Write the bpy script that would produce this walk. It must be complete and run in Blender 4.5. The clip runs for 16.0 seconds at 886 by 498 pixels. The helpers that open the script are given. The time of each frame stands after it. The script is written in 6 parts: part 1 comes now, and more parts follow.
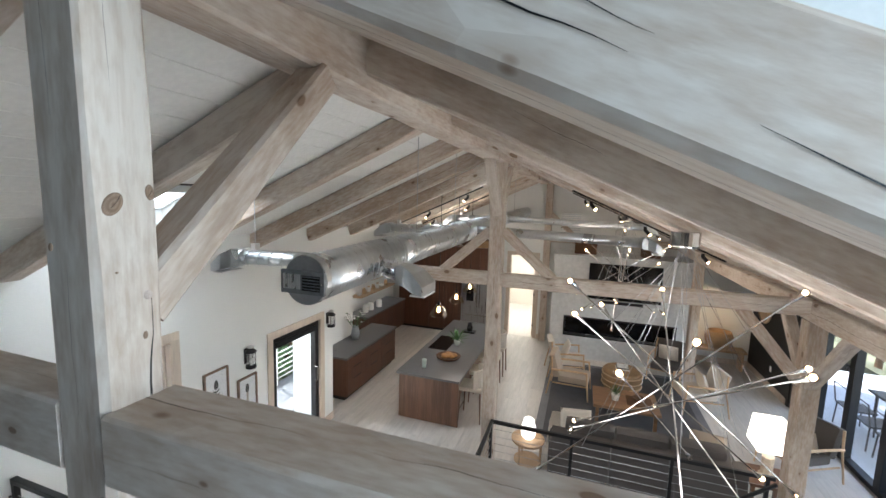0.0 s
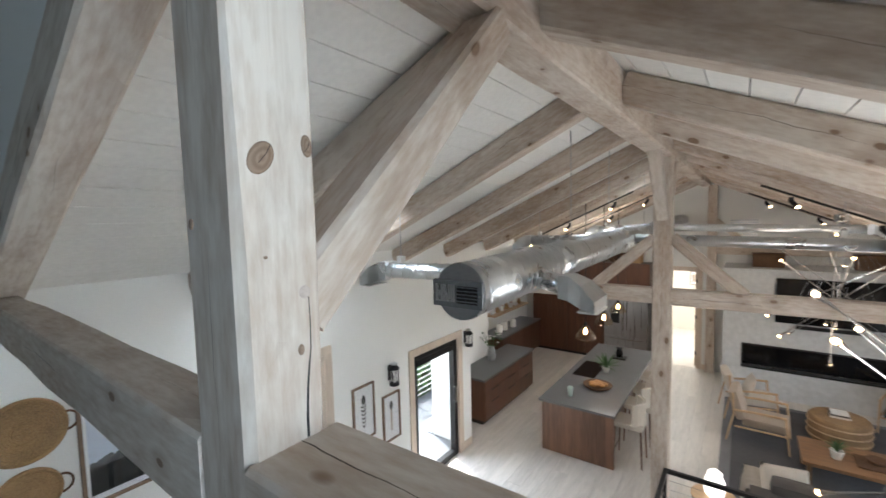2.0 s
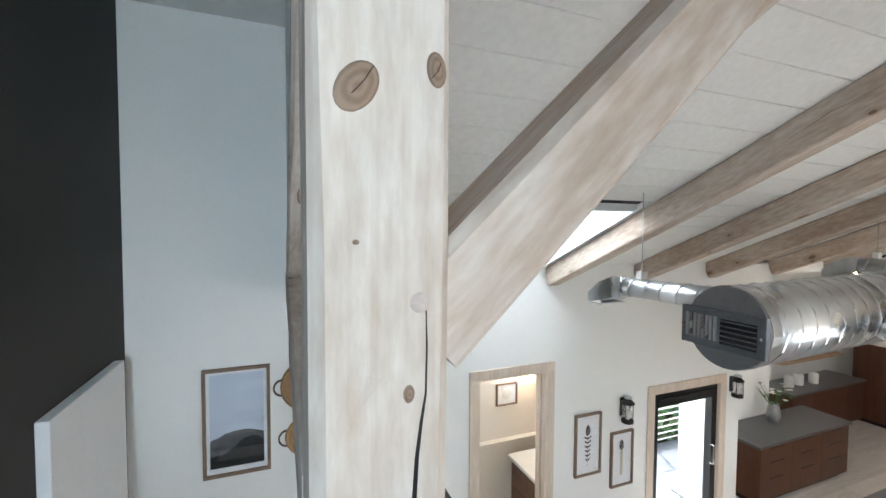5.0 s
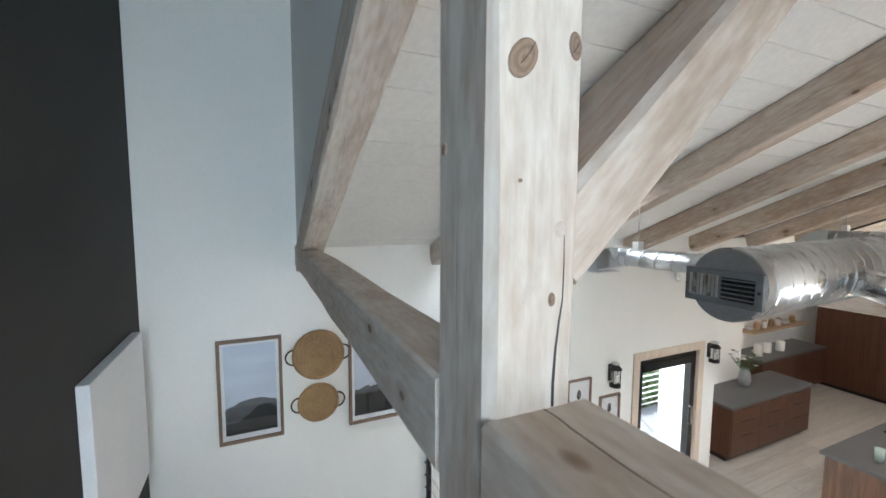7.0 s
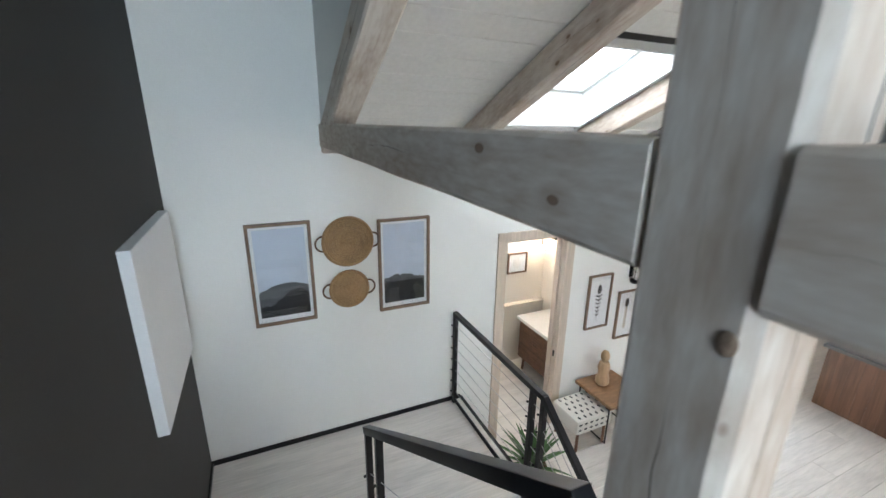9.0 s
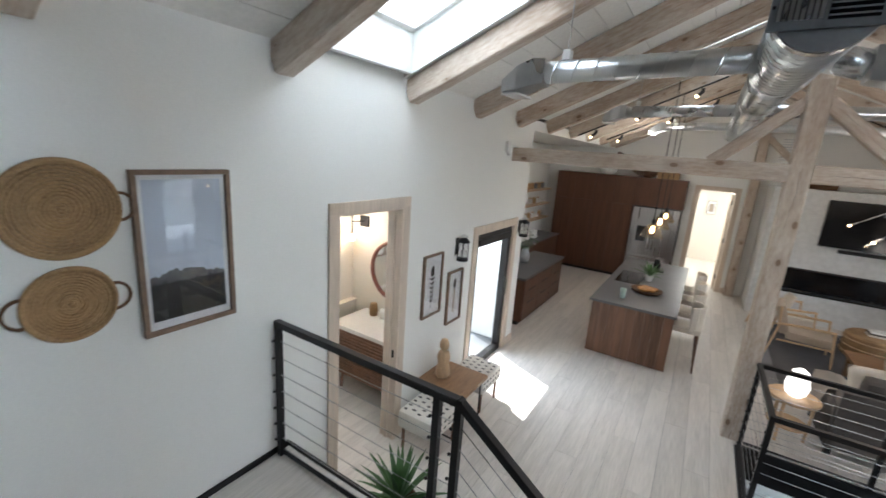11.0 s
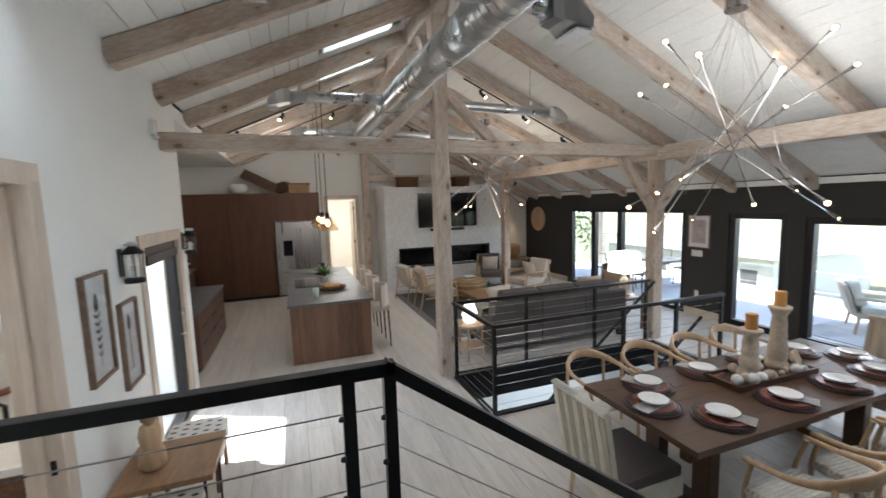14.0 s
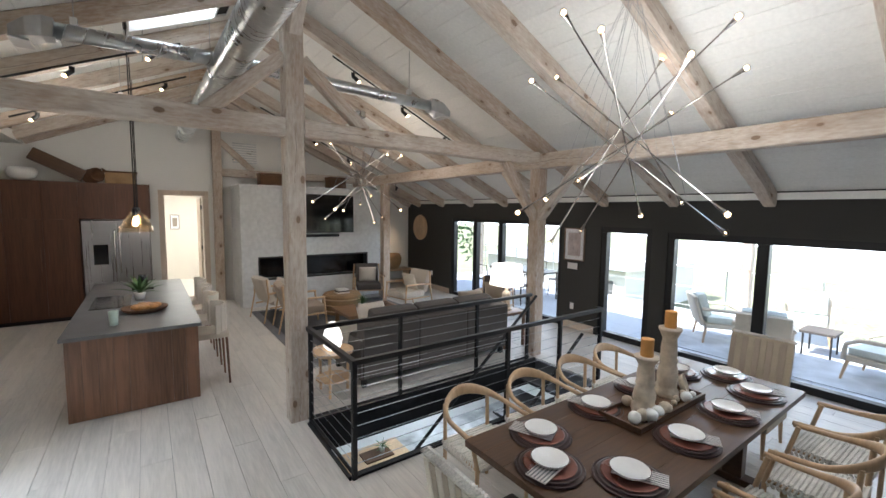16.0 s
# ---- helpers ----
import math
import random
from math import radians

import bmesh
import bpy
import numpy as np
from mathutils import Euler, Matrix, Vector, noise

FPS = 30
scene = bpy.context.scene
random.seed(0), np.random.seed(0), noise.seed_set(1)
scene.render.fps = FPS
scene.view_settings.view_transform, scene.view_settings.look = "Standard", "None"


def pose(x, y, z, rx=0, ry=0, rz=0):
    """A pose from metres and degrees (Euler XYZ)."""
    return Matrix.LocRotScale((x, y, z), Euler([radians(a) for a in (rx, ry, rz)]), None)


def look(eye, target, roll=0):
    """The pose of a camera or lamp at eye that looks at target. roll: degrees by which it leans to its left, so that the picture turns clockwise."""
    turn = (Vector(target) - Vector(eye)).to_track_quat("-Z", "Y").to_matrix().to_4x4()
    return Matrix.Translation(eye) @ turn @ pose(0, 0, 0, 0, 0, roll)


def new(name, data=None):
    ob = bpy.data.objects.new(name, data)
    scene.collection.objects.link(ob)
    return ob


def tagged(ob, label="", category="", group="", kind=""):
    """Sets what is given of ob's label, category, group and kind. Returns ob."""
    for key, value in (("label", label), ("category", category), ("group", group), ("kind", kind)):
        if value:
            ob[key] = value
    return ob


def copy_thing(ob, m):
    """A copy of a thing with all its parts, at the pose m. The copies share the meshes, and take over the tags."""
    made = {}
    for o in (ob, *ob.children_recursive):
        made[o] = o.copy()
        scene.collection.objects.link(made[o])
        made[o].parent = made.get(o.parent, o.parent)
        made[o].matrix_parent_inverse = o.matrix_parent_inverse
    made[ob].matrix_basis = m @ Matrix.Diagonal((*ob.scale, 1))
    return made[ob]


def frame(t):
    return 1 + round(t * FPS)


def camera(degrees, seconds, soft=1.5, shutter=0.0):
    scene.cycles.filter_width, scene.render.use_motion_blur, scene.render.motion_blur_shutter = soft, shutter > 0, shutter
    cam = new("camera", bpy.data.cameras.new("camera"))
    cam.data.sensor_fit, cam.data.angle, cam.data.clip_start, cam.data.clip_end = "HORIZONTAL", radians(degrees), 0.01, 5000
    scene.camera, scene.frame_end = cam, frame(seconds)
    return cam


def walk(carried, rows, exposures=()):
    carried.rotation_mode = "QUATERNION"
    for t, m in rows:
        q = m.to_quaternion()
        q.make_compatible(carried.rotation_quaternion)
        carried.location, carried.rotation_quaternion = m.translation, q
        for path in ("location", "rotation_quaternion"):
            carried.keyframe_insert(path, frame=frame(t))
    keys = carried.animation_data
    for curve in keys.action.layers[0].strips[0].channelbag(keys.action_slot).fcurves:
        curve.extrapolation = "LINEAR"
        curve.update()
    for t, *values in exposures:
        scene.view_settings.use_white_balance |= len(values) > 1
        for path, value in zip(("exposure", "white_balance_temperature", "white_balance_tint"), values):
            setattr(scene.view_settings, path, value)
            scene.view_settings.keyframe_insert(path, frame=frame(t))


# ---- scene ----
cam = camera(94.1, 16.0, 1.5, 0.35)
PATH = [
    (0, (4.213, 0.048, 4.134), (3.574, 1.928, 3.892), 1.7),
    (0.5, (4.123, 0.163, 4.161), (3.488, 2.043, 3.914), 1.2),
    (1, (4.03, 0.258, 4.089), (3.301, 2.108, 3.874), 0.1),
    (1.5, (3.926, 0.262, 4.017), (2.989, 2.019, 3.828), -1.0),
    (2, (3.822, 0.324, 3.999), (2.649, 1.937, 3.853), -1.4),
    (2.5, (3.761, 0.453, 3.983), (2.342, 1.859, 3.888), -1.3),
    (3, (3.709, 0.572, 3.982), (2.059, 1.7, 3.902), -0.2),
    (3.5, (3.667, 0.603, 3.964), (1.882, 1.502, 3.894), 0.3),
    (4, (3.644, 0.621, 3.963), (1.785, 1.355, 3.895), 0.6),
    (6.5, (3.633, 0.493, 3.92), (1.778, 1.234, 3.814), 0.0),
    (7, (3.674, 0.367, 3.903), (1.855, 1.18, 3.726), 0.2),
    (7.5, (3.703, 0.239, 3.88), (1.902, 1.057, 3.579), 0.4),
    (8, (3.677, 0.143, 3.826), (1.879, 0.889, 3.366), 0.6),
    (8.2, (3.679, 0.159, 3.817), (1.877, 0.853, 3.295), 0.4),
    (10.3, (2.669, 0.165, 3.195), (1.268, 1.448, 2.569), 3.2),
    (10.5, (2.577, 0.182, 3.151), (1.273, 1.579, 2.56), 3.5),
    (11, (2.337, 0.204, 3.023), (1.313, 1.857, 2.558), 4.1),
    (11.5, (2.133, 0.284, 2.908), (1.41, 2.108, 2.515), 4.3),
    (12, (1.913, 0.299, 2.783), (1.471, 2.222, 2.46), 3.5),
    (12.5, (1.731, 0.364, 2.631), (1.517, 2.337, 2.378), 2.3),
    (13, (1.552, 0.375, 2.499), (1.637, 2.357, 2.248), 0.8),
    (13.5, (1.381, 0.441, 2.369), (1.745, 2.397, 2.168), -0.6),
    (14, (1.233, 0.581, 2.317), (1.909, 2.45, 2.097), -1.7),
    (14.5, (1.216, 0.712, 2.363), (2.138, 2.471, 2.128), -2.3),
    (15, (1.375, 0.99, 2.356), (2.489, 2.634, 2.12), -1.6),
    (15.5, (1.613, 1.242, 2.331), (2.807, 2.835, 2.143), -0.4),
    (16, (1.841, 1.351, 2.23), (3.004, 2.968, 2.049), 0.8),
]
walk(cam, [(t, look(eye, target, roll)) for t, eye, target, roll in PATH], [(0, 1.62, 5900, 9), (3.5, 1.75, 5900, 9), (8.2, 2.0, 5900, 9), (11, 1.5, 5850, 9), (12, 1.42, 5850, 9), (16, 1.4, 5850, 9)])

# ---------- world, sun, daylight at the openings, added fill lamps ---
SUN = Vector((1.0, -0.46, -1.68)).normalized()
world = bpy.data.worlds.new("sky")
scene.world = world
world.use_nodes = True
wn = world.node_tree
sky = wn.nodes.new("ShaderNodeTexSky")
sky.sky_type, sky.sun_disc = "NISHITA", False
sky.sun_elevation = math.asin(-SUN.z)
sky.sun_rotation = math.atan2(-SUN.x, -SUN.y)
sky.air_density, sky.dust_density = 1.0, 2.0
wn.nodes["Background"].inputs[1].default_value = 0.15
wn.links.new(sky.outputs[0], wn.nodes["Background"].inputs[0])
sun = new("sun", bpy.data.lights.new("sun", "SUN"))
sun.data.energy, sun.data.angle, sun.data.color = 5.0, radians(0.5), (1, 0.95, 0.86)
sun.matrix_world = look((-8, 6, 14), Vector((-8, 6, 14)) + SUN)


def daylight(name, at, to, w, h, watts, color=(0.86, 0.94, 1.0)):
    """Area lamp: sky light through one opening, or an added fill."""
    lamp = new(name, bpy.data.lights.new(name, "AREA"))
    lamp.data.shape, lamp.data.size, lamp.data.size_y = "RECTANGLE", w, h
    lamp.data.energy, lamp.data.color = watts, color
    lamp.matrix_world = look(at, to)
    return lamp


# high sky in front of the terrace doors
daylight("daylight_terrace", (10.4, 3.0, 2.36), (5.5, 3.0, 1.5), 3.6, 0.34, 25)
daylight("daylight_terrace", (10.4, 8.4, 2.36), (5.5, 8.4, 1.5), 4.0, 0.34, 25)
daylight("daylight_side_door", (-1.5, 5.35, 2.9), (1.0, 5.35, 0.4), 1.2, 1.4, 40)
# fills from added, unseen loft windows, for the stair truss and white wall
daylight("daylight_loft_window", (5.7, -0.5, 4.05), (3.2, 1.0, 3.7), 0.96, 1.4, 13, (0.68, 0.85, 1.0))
daylight("daylight_loft_end", (7.92, 0.08, 3.65), (0.0, 0.3, 3.3), 1.0, 2.1, 26, (0.84, 0.95, 1.0))
# fill lamp added under the closed hall ceiling to brighten the hall
daylight("daylight_hall", (2.6, 14.4, 2.98), (2.6, 14.4, 0), 1.4, 1.4, 42, (1, 0.95, 0.85))


def lamp(name, at, watts, size=0.12, color=(1.0, 0.88, 0.75)):
    """The light of a lamp that hangs in the room."""
    o = new(name, bpy.data.lights.new(name, "POINT"))
    o.data.energy, o.data.color, o.data.shadow_soft_size = watts, color, size
    o.location = at
    return o


for dx, dy in ((0.7, 0.25), (-0.6, 0.5), (-0.35, -0.65), (0.45, -0.6)):
    lamp("chandelier_light", (4.86 + dx, 3.17 + dy, 2.86), 7.5, 0.25, (1.0, 0.94, 0.87))
    lamp("chandelier_light", (4.93 + dx, 8.15 + dy, 2.86), 4, 0.25, (1.0, 0.84, 0.68))
lamp("pendant_light", (1.74, 8.3, 1.95), 5, 0.1)
lamp("track_light_glow", (1.3, 9.9, 3.6), 9, 0.15)
lamp("track_light_glow", (1.3, 8.6, 3.5), 7, 0.15)


# added ceiling spotlight, its fitting unseen, for the warm corner beside the chimney
spotlamp = new("track_spot_light", bpy.data.lights.new("track_spot_light", "SPOT"))
spotlamp.data.energy, spotlamp.data.color, spotlamp.data.spot_size = 32, (1.0, 0.66, 0.36), radians(48)
spotlamp.data.spot_blend, spotlamp.data.shadow_soft_size = 0.6, 0.05
spotlamp.matrix_world = look((7.3, 11.12, 2.72), (7.45, 12.5, 1.2))


# ---------- materials ----------
def shade(name, base, rough=0.5, metal=0.0, vary=0.25, fine=40.0, large=1.6, stretch=(1, 1, 1), bump=0.15, other=None, spread=0.0, coat=0.0):
    """Plain procedural surface: two scales of tone, fine relief, uneven gloss."""
    m = bpy.data.materials.new(name)
    m.use_nodes = True
    n, l = m.node_tree.nodes, m.node_tree.links
    b = n["Principled BSDF"]
    tc, mp = n.new("ShaderNodeTexCoord"), n.new("ShaderNodeMapping")
    mp.inputs["Scale"].default_value = stretch
    info = n.new("ShaderNodeObjectInfo")
    add = n.new("ShaderNodeVectorMath")
    mul = n.new("ShaderNodeMath")
    mul.operation, mul.inputs[1].default_value = "MULTIPLY", 37.0
    l.new(info.outputs["Random"], mul.inputs[0])
    l.new(tc.outputs["Object"], add.inputs[0])
    l.new(mul.outputs[0], add.inputs[1])
    l.new(add.outputs[0], mp.inputs[0])
    a, c = n.new("ShaderNodeTexNoise"), n.new("ShaderNodeTexNoise")
    a.inputs["Scale"].default_value, a.inputs["Detail"].default_value = fine, 9
    c.inputs["Scale"].default_value, c.inputs["Detail"].default_value = large, 3
    l.new(mp.outputs[0], a.inputs[0])
    l.new(mp.outputs[0], c.inputs[0])
    mix = n.new("ShaderNodeMath")
    mix.operation = "ADD"
    l.new(a.outputs[0], mix.inputs[0])
    l.new(c.outputs[0], mix.inputs[1])
    third = n.new("ShaderNodeMath")
    third.operation = "MULTIPLY_ADD"
    third.inputs[1].default_value, third.inputs[2].default_value = spread, -spread / 2
    l.new(info.outputs["Random"], third.inputs[0])
    total = n.new("ShaderNodeMath")
    total.operation = "ADD"
    l.new(mix.outputs[0], total.inputs[0])
    l.new(third.outputs[0], total.inputs[1])
    ramp = n.new("ShaderNodeValToRGB")
    low = other or tuple(v * (1 - vary) for v in base)
    high = tuple(min(1, v * (1 + vary * 0.5)) for v in base)
    ramp.color_ramp.elements[0].position, ramp.color_ramp.elements[1].position = 0.33, 0.62
    ramp.color_ramp.elements[0].color, ramp.color_ramp.elements[1].color = (*low, 1), (*high, 1)
    half = n.new("ShaderNodeMath")
    half.operation, half.inputs[1].default_value = "MULTIPLY", 0.5
    l.new(total.outputs[0], half.inputs[0])
    l.new(half.outputs[0], ramp.inputs[0])
    l.new(ramp.outputs[0], b.inputs["Base Color"])
    ro = n.new("ShaderNodeMapRange")
    ro.inputs["To Min"].default_value, ro.inputs["To Max"].default_value = max(0.02, rough - 0.12), min(1, rough + 0.12)
    l.new(c.outputs[0], ro.inputs[0])
    l.new(ro.outputs[0], b.inputs["Roughness"])
    b.inputs["Metallic"].default_value = metal
    b.inputs["Coat Weight"].default_value = coat
    if bump:
        bp = n.new("ShaderNodeBump")
        bp.inputs["Strength"].default_value, bp.inputs["Distance"].default_value = bump, 0.01
        l.new(a.outputs[0], bp.inputs["Height"])
        l.new(bp.outputs[0], b.inputs["Normal"])
    return m


def timber_mat(name, pale, warm, dark):
    """Whitewashed softwood, grain along local x: patchy wash, scattered knots, one drying check a face."""
    m = shade(name, pale, 0.72, vary=0.1, fine=10, large=1.0, stretch=(1.3, 5, 5), bump=0.1, other=warm, spread=0.3)
    n, l = m.node_tree.nodes, m.node_tree.links
    b = n["Principled BSDF"]
    base = b.inputs["Base Color"].links[0].from_socket
    raw = [x for x in n if x.type == "TEX_COORD"][0].outputs["Object"]
    coord = [x for x in n if x.type == "VECT_MATH"][0].outputs[0]
    rand = [x for x in n if x.type == "OBJECT_INFO"][0].outputs["Random"]

    def node(kind, **inputs):
        q = n.new("ShaderNode" + kind)
        for key, v in inputs.items():
            q.inputs[key].default_value = v
        return q

    def maths(op, a, c, d=None):
        q = n.new("ShaderNodeMath")
        q.operation = op
        for i, v in enumerate((a, c, d)):
            if v is None:
                continue
            if isinstance(v, (int, float)):
                q.inputs[i].default_value = v
            else:
                l.new(v, q.inputs[i])
        return q.outputs[0]

    def mapped(src, scale):
        q = n.new("ShaderNodeMapping")
        q.inputs["Scale"].default_value = scale
        l.new(src, q.inputs[0])
        return q.outputs[0]

    def blend(fac, a, colour):
        q = n.new("ShaderNodeMix")
        q.data_type = "RGBA"
        l.new(fac, q.inputs[0])
        l.new(a, q.inputs[6])
        q.inputs[7].default_value = (*colour, 1)
        return q.outputs[2]

    def step(v, lo, hi):
        q = n.new("ShaderNodeMapRange")
        q.inputs["From Min"].default_value, q.inputs["From Max"].default_value = lo, hi
        l.new(v, q.inputs[0])
        return q.outputs[0]

    # long soft growth lines
    grain = n.new("ShaderNodeTexNoise")
    grain.inputs["Scale"].default_value, grain.inputs["Detail"].default_value = 3.0, 6
    l.new(mapped(coord, (0.5, 22, 22)), grain.inputs[0])
    col = blend(maths("MULTIPLY", step(grain.outputs[0], 0.52, 0.72), 0.35), base, warm)
    # wash left thin in streaks
    thin = n.new("ShaderNodeTexNoise")
    thin.inputs["Scale"].default_value, thin.inputs["Detail"].default_value = 1.0, 8
    thin.inputs["Roughness"].default_value = 0.65
    l.new(mapped(coord, (2.2, 9, 9)), thin.inputs[0])
    col = blend(maths("MULTIPLY", step(thin.outputs[0], 0.52, 0.7), 0.6), col, tuple(0.8 * w for w in warm))
    # knots, kept in about half of the cells, with a warm halo
    v = n.new("ShaderNodeTexVoronoi")
    v.inputs["Scale"].default_value = 1.0
    l.new(mapped(coord, (4.2, 7.5, 7.5)), v.inputs[0])
    pick = n.new("ShaderNodeSeparateColor")
    l.new(v.outputs["Color"], pick.inputs[0])
    size = maths("MULTIPLY", maths("GREATER_THAN", pick.outputs[0], 0.3), pick.outputs[1])
    rel = maths("DIVIDE", v.outputs["Distance"], maths("MULTIPLY_ADD", size, 0.21, 0.0001))
    col = blend(maths("MULTIPLY", step(rel, 3.2, 0.8), 0.5), col, tuple(0.55 * w + 0.45 * d for w, d in zip(warm, dark)))
    col = blend(maths("MULTIPLY", step(rel, 1.0, 0.8), 0.8), col, dark)
    # one wandering check near the middle of each face
    wob = n.new("ShaderNodeTexNoise")
    wob.noise_dimensions = "4D"
    wob.inputs["Scale"].default_value, wob.inputs["Detail"].default_value = 1.0, 4
    l.new(mapped(raw, (1.6, 0, 0)), wob.inputs["Vector"])
    l.new(maths("MULTIPLY", rand, 50.0), wob.inputs["W"])
    off = maths("MULTIPLY_ADD", wob.outputs[0], 0.12, -0.06)
    sep = n.new("ShaderNodeSeparateXYZ")
    l.new(raw, sep.inputs[0])
    line = maths("MINIMUM", maths("ABSOLUTE", maths("ADD", sep.outputs[1], off), 0), maths("ABSOLUTE", maths("SUBTRACT", sep.outputs[2], off), 0))
    mask = n.new("ShaderNodeTexNoise")
    mask.inputs["Scale"].default_value = 1.0
    l.new(mapped(coord, (0.8, 3, 3)), mask.inputs[0])
    width = maths("MULTIPLY", step(mask.outputs[0], 0.53, 0.68), 0.002)
    col = blend(maths("MULTIPLY", maths("LESS_THAN", line, width), 0.9), col, tuple(d * 0.3 for d in dark))
    l.new(col, b.inputs["Base Color"])
    return m


def glow(name, color, strength):
    m = bpy.data.materials.new(name)
    m.use_nodes = True
    b = m.node_tree.nodes["Principled BSDF"]
    b.inputs["Base Color"].default_value = (*color, 1)
    b.inputs["Emission Color"].default_value = (*color, 1)
    b.inputs["Emission Strength"].default_value = strength
    return m


def glass_mat(name, tint=(1, 1, 1), rough=0.0):
    m = bpy.data.materials.new(name)
    m.use_nodes = True
    n, l = m.node_tree.nodes, m.node_tree.links
    t, g, mix, f = n.new("ShaderNodeBsdfTransparent"), n.new("ShaderNodeBsdfGlossy"), n.new("ShaderNodeMixShader"), n.new("ShaderNodeMath")
    face = n.new("ShaderNodeLayerWeight")
    face.inputs[0].default_value = 0.25
    f.operation, f.inputs[1].default_value = "MULTIPLY_ADD", 0.35
    f.inputs[2].default_value = 0.025
    l.new(face.outputs["Facing"], f.inputs[0])
    t.inputs[0].default_value = (*tint, 1)
    g.inputs["Roughness"].default_value = rough
    l.new(f.outputs[0], mix.inputs[0])
    l.new(t.outputs[0], mix.inputs[1])
    l.new(g.outputs[0], mix.inputs[2])
    l.new(mix.outputs[0], n["Material Output"].inputs[0])
    return m


CREAM = shade("cream_wall_paint", (0.74, 0.69, 0.61), 0.85, vary=0.06, fine=120, large=0.7, bump=0.06)
WHITE = shade("white_wall_paint", (0.8, 0.8, 0.77), 0.85, vary=0.05, fine=120, large=0.7, bump=0.06)
CEIL = shade("white_ceiling_board", (0.8, 0.79, 0.75), 0.7, vary=0.08, fine=30, large=1.0, bump=0.05)
DARK = shade("charcoal_wall_paint", (0.036, 0.034, 0.031), 0.85, vary=0.12, fine=140, large=0.8, bump=0.06)
TIMBER = timber_mat("whitewashed_timber", (0.6, 0.54, 0.47), (0.42, 0.315, 0.23), (0.17, 0.095, 0.05))
TRIM = shade("pale_wood_trim", (0.62, 0.52, 0.42), 0.6, vary=0.15, fine=8, large=1.5, stretch=(6, 6, 0.6), bump=0.08)
PLANK = shade("pale_oak_plank", (0.64, 0.6, 0.55), 0.4, vary=0.17, fine=7, large=1.2, stretch=(9, 0.7, 4), bump=0.06, spread=0.25)
WALNUT = shade("walnut_veneer", (0.17, 0.088, 0.052), 0.42, vary=0.45, fine=6, large=1.5, stretch=(9, 9, 0.5), bump=0.05, spread=0.35)
REDWOOD = shade("dark_cherry_veneer", (0.105, 0.044, 0.024), 0.4, vary=0.4, fine=6, large=1.2, stretch=(9, 9, 0.5), bump=0.04, spread=0.3)
STONE = shade("grey_stone_worktop", (0.12, 0.122, 0.128), 0.34, vary=0.25, fine=60, large=3, bump=0.03)
BLACK = shade("black_metal", (0.012, 0.012, 0.013), 0.4, 0.3, vary=0.2, fine=60, bump=0.03)
STEEL = shade("galvanised_steel", (0.6, 0.615, 0.62), 0.3, 1.0, vary=0.12, fine=14, large=4, bump=0)
CHROME = shade("polished_nickel", (0.45, 0.43, 0.41), 0.14, 1.0, vary=0.05, fine=30, bump=0)
CABLE = shade("stainless_cable", (0.4, 0.4, 0.4), 0.3, 1.0, vary=0.05, fine=90, bump=0)
FRIDGE = shade("brushed_stainless", (0.45, 0.45, 0.46), 0.3, 1.0, vary=0.05, fine=30, stretch=(20, 20, 0.6), bump=0.01)
PLASTER = shade("pale_concrete_render", (0.62, 0.62, 0.61), 0.7, vary=0.14, fine=12, large=1.5, bump=0.12)
GREYFAB = shade("taupe_grey_upholstery", (0.1, 0.088, 0.08), 0.95, vary=0.22, fine=220, large=2, bump=0.3)
PALEFAB = shade("cream_linen", (0.62, 0.56, 0.48), 0.95, vary=0.15, fine=200, large=2.5, bump=0.3)
BEIGEFAB = shade("beige_upholstery", (0.4, 0.33, 0.26), 0.95, vary=0.15, fine=200, large=2.5, bump=0.3)
OAK = shade("honey_oak", (0.53, 0.36, 0.21), 0.45, vary=0.22, fine=9, large=2, stretch=(4, 4, 1), bump=0.05)
TABLEWOOD = shade("dark_brown_table_wood", (0.088, 0.044, 0.021), 0.4, vary=0.3, fine=6, large=1.5, stretch=(0.6, 8, 8), bump=0.05)
RATTAN = shade("woven_straw", (0.37, 0.235, 0.115), 0.8, vary=0.4, fine=90, large=4, bump=0.5)
BASKET = shade("brown_wicker", (0.12, 0.062, 0.03), 0.8, vary=0.4, fine=70, large=4, bump=0.5)
ROPE = shade("white_woven_cord", (0.72, 0.68, 0.61), 0.9, vary=0.3, fine=110, large=6, bump=0.5)
CERAMIC = shade("white_glazed_ceramic", (0.78, 0.77, 0.74), 0.2, vary=0.05, fine=30, bump=0.01)
LEAF = shade("green_leaf", (0.06, 0.13, 0.04), 0.5, vary=0.4, fine=12, large=3, bump=0.05)
GLASS = glass_mat("clear_glass")
MIRROR = shade("mirror_silver", (0.9, 0.9, 0.9), 0.02, 1.0, vary=0.0, fine=1, bump=0)
SCREEN = shade("black_screen_glass", (0.006, 0.006, 0.007), 0.1, vary=0.1, fine=3, bump=0)
BULB = glow("warm_bulb", (1.0, 0.62, 0.3), 9)
BULB_DIM = glow("warm_lamp_shade", (1.0, 0.93, 0.84), 0.7)


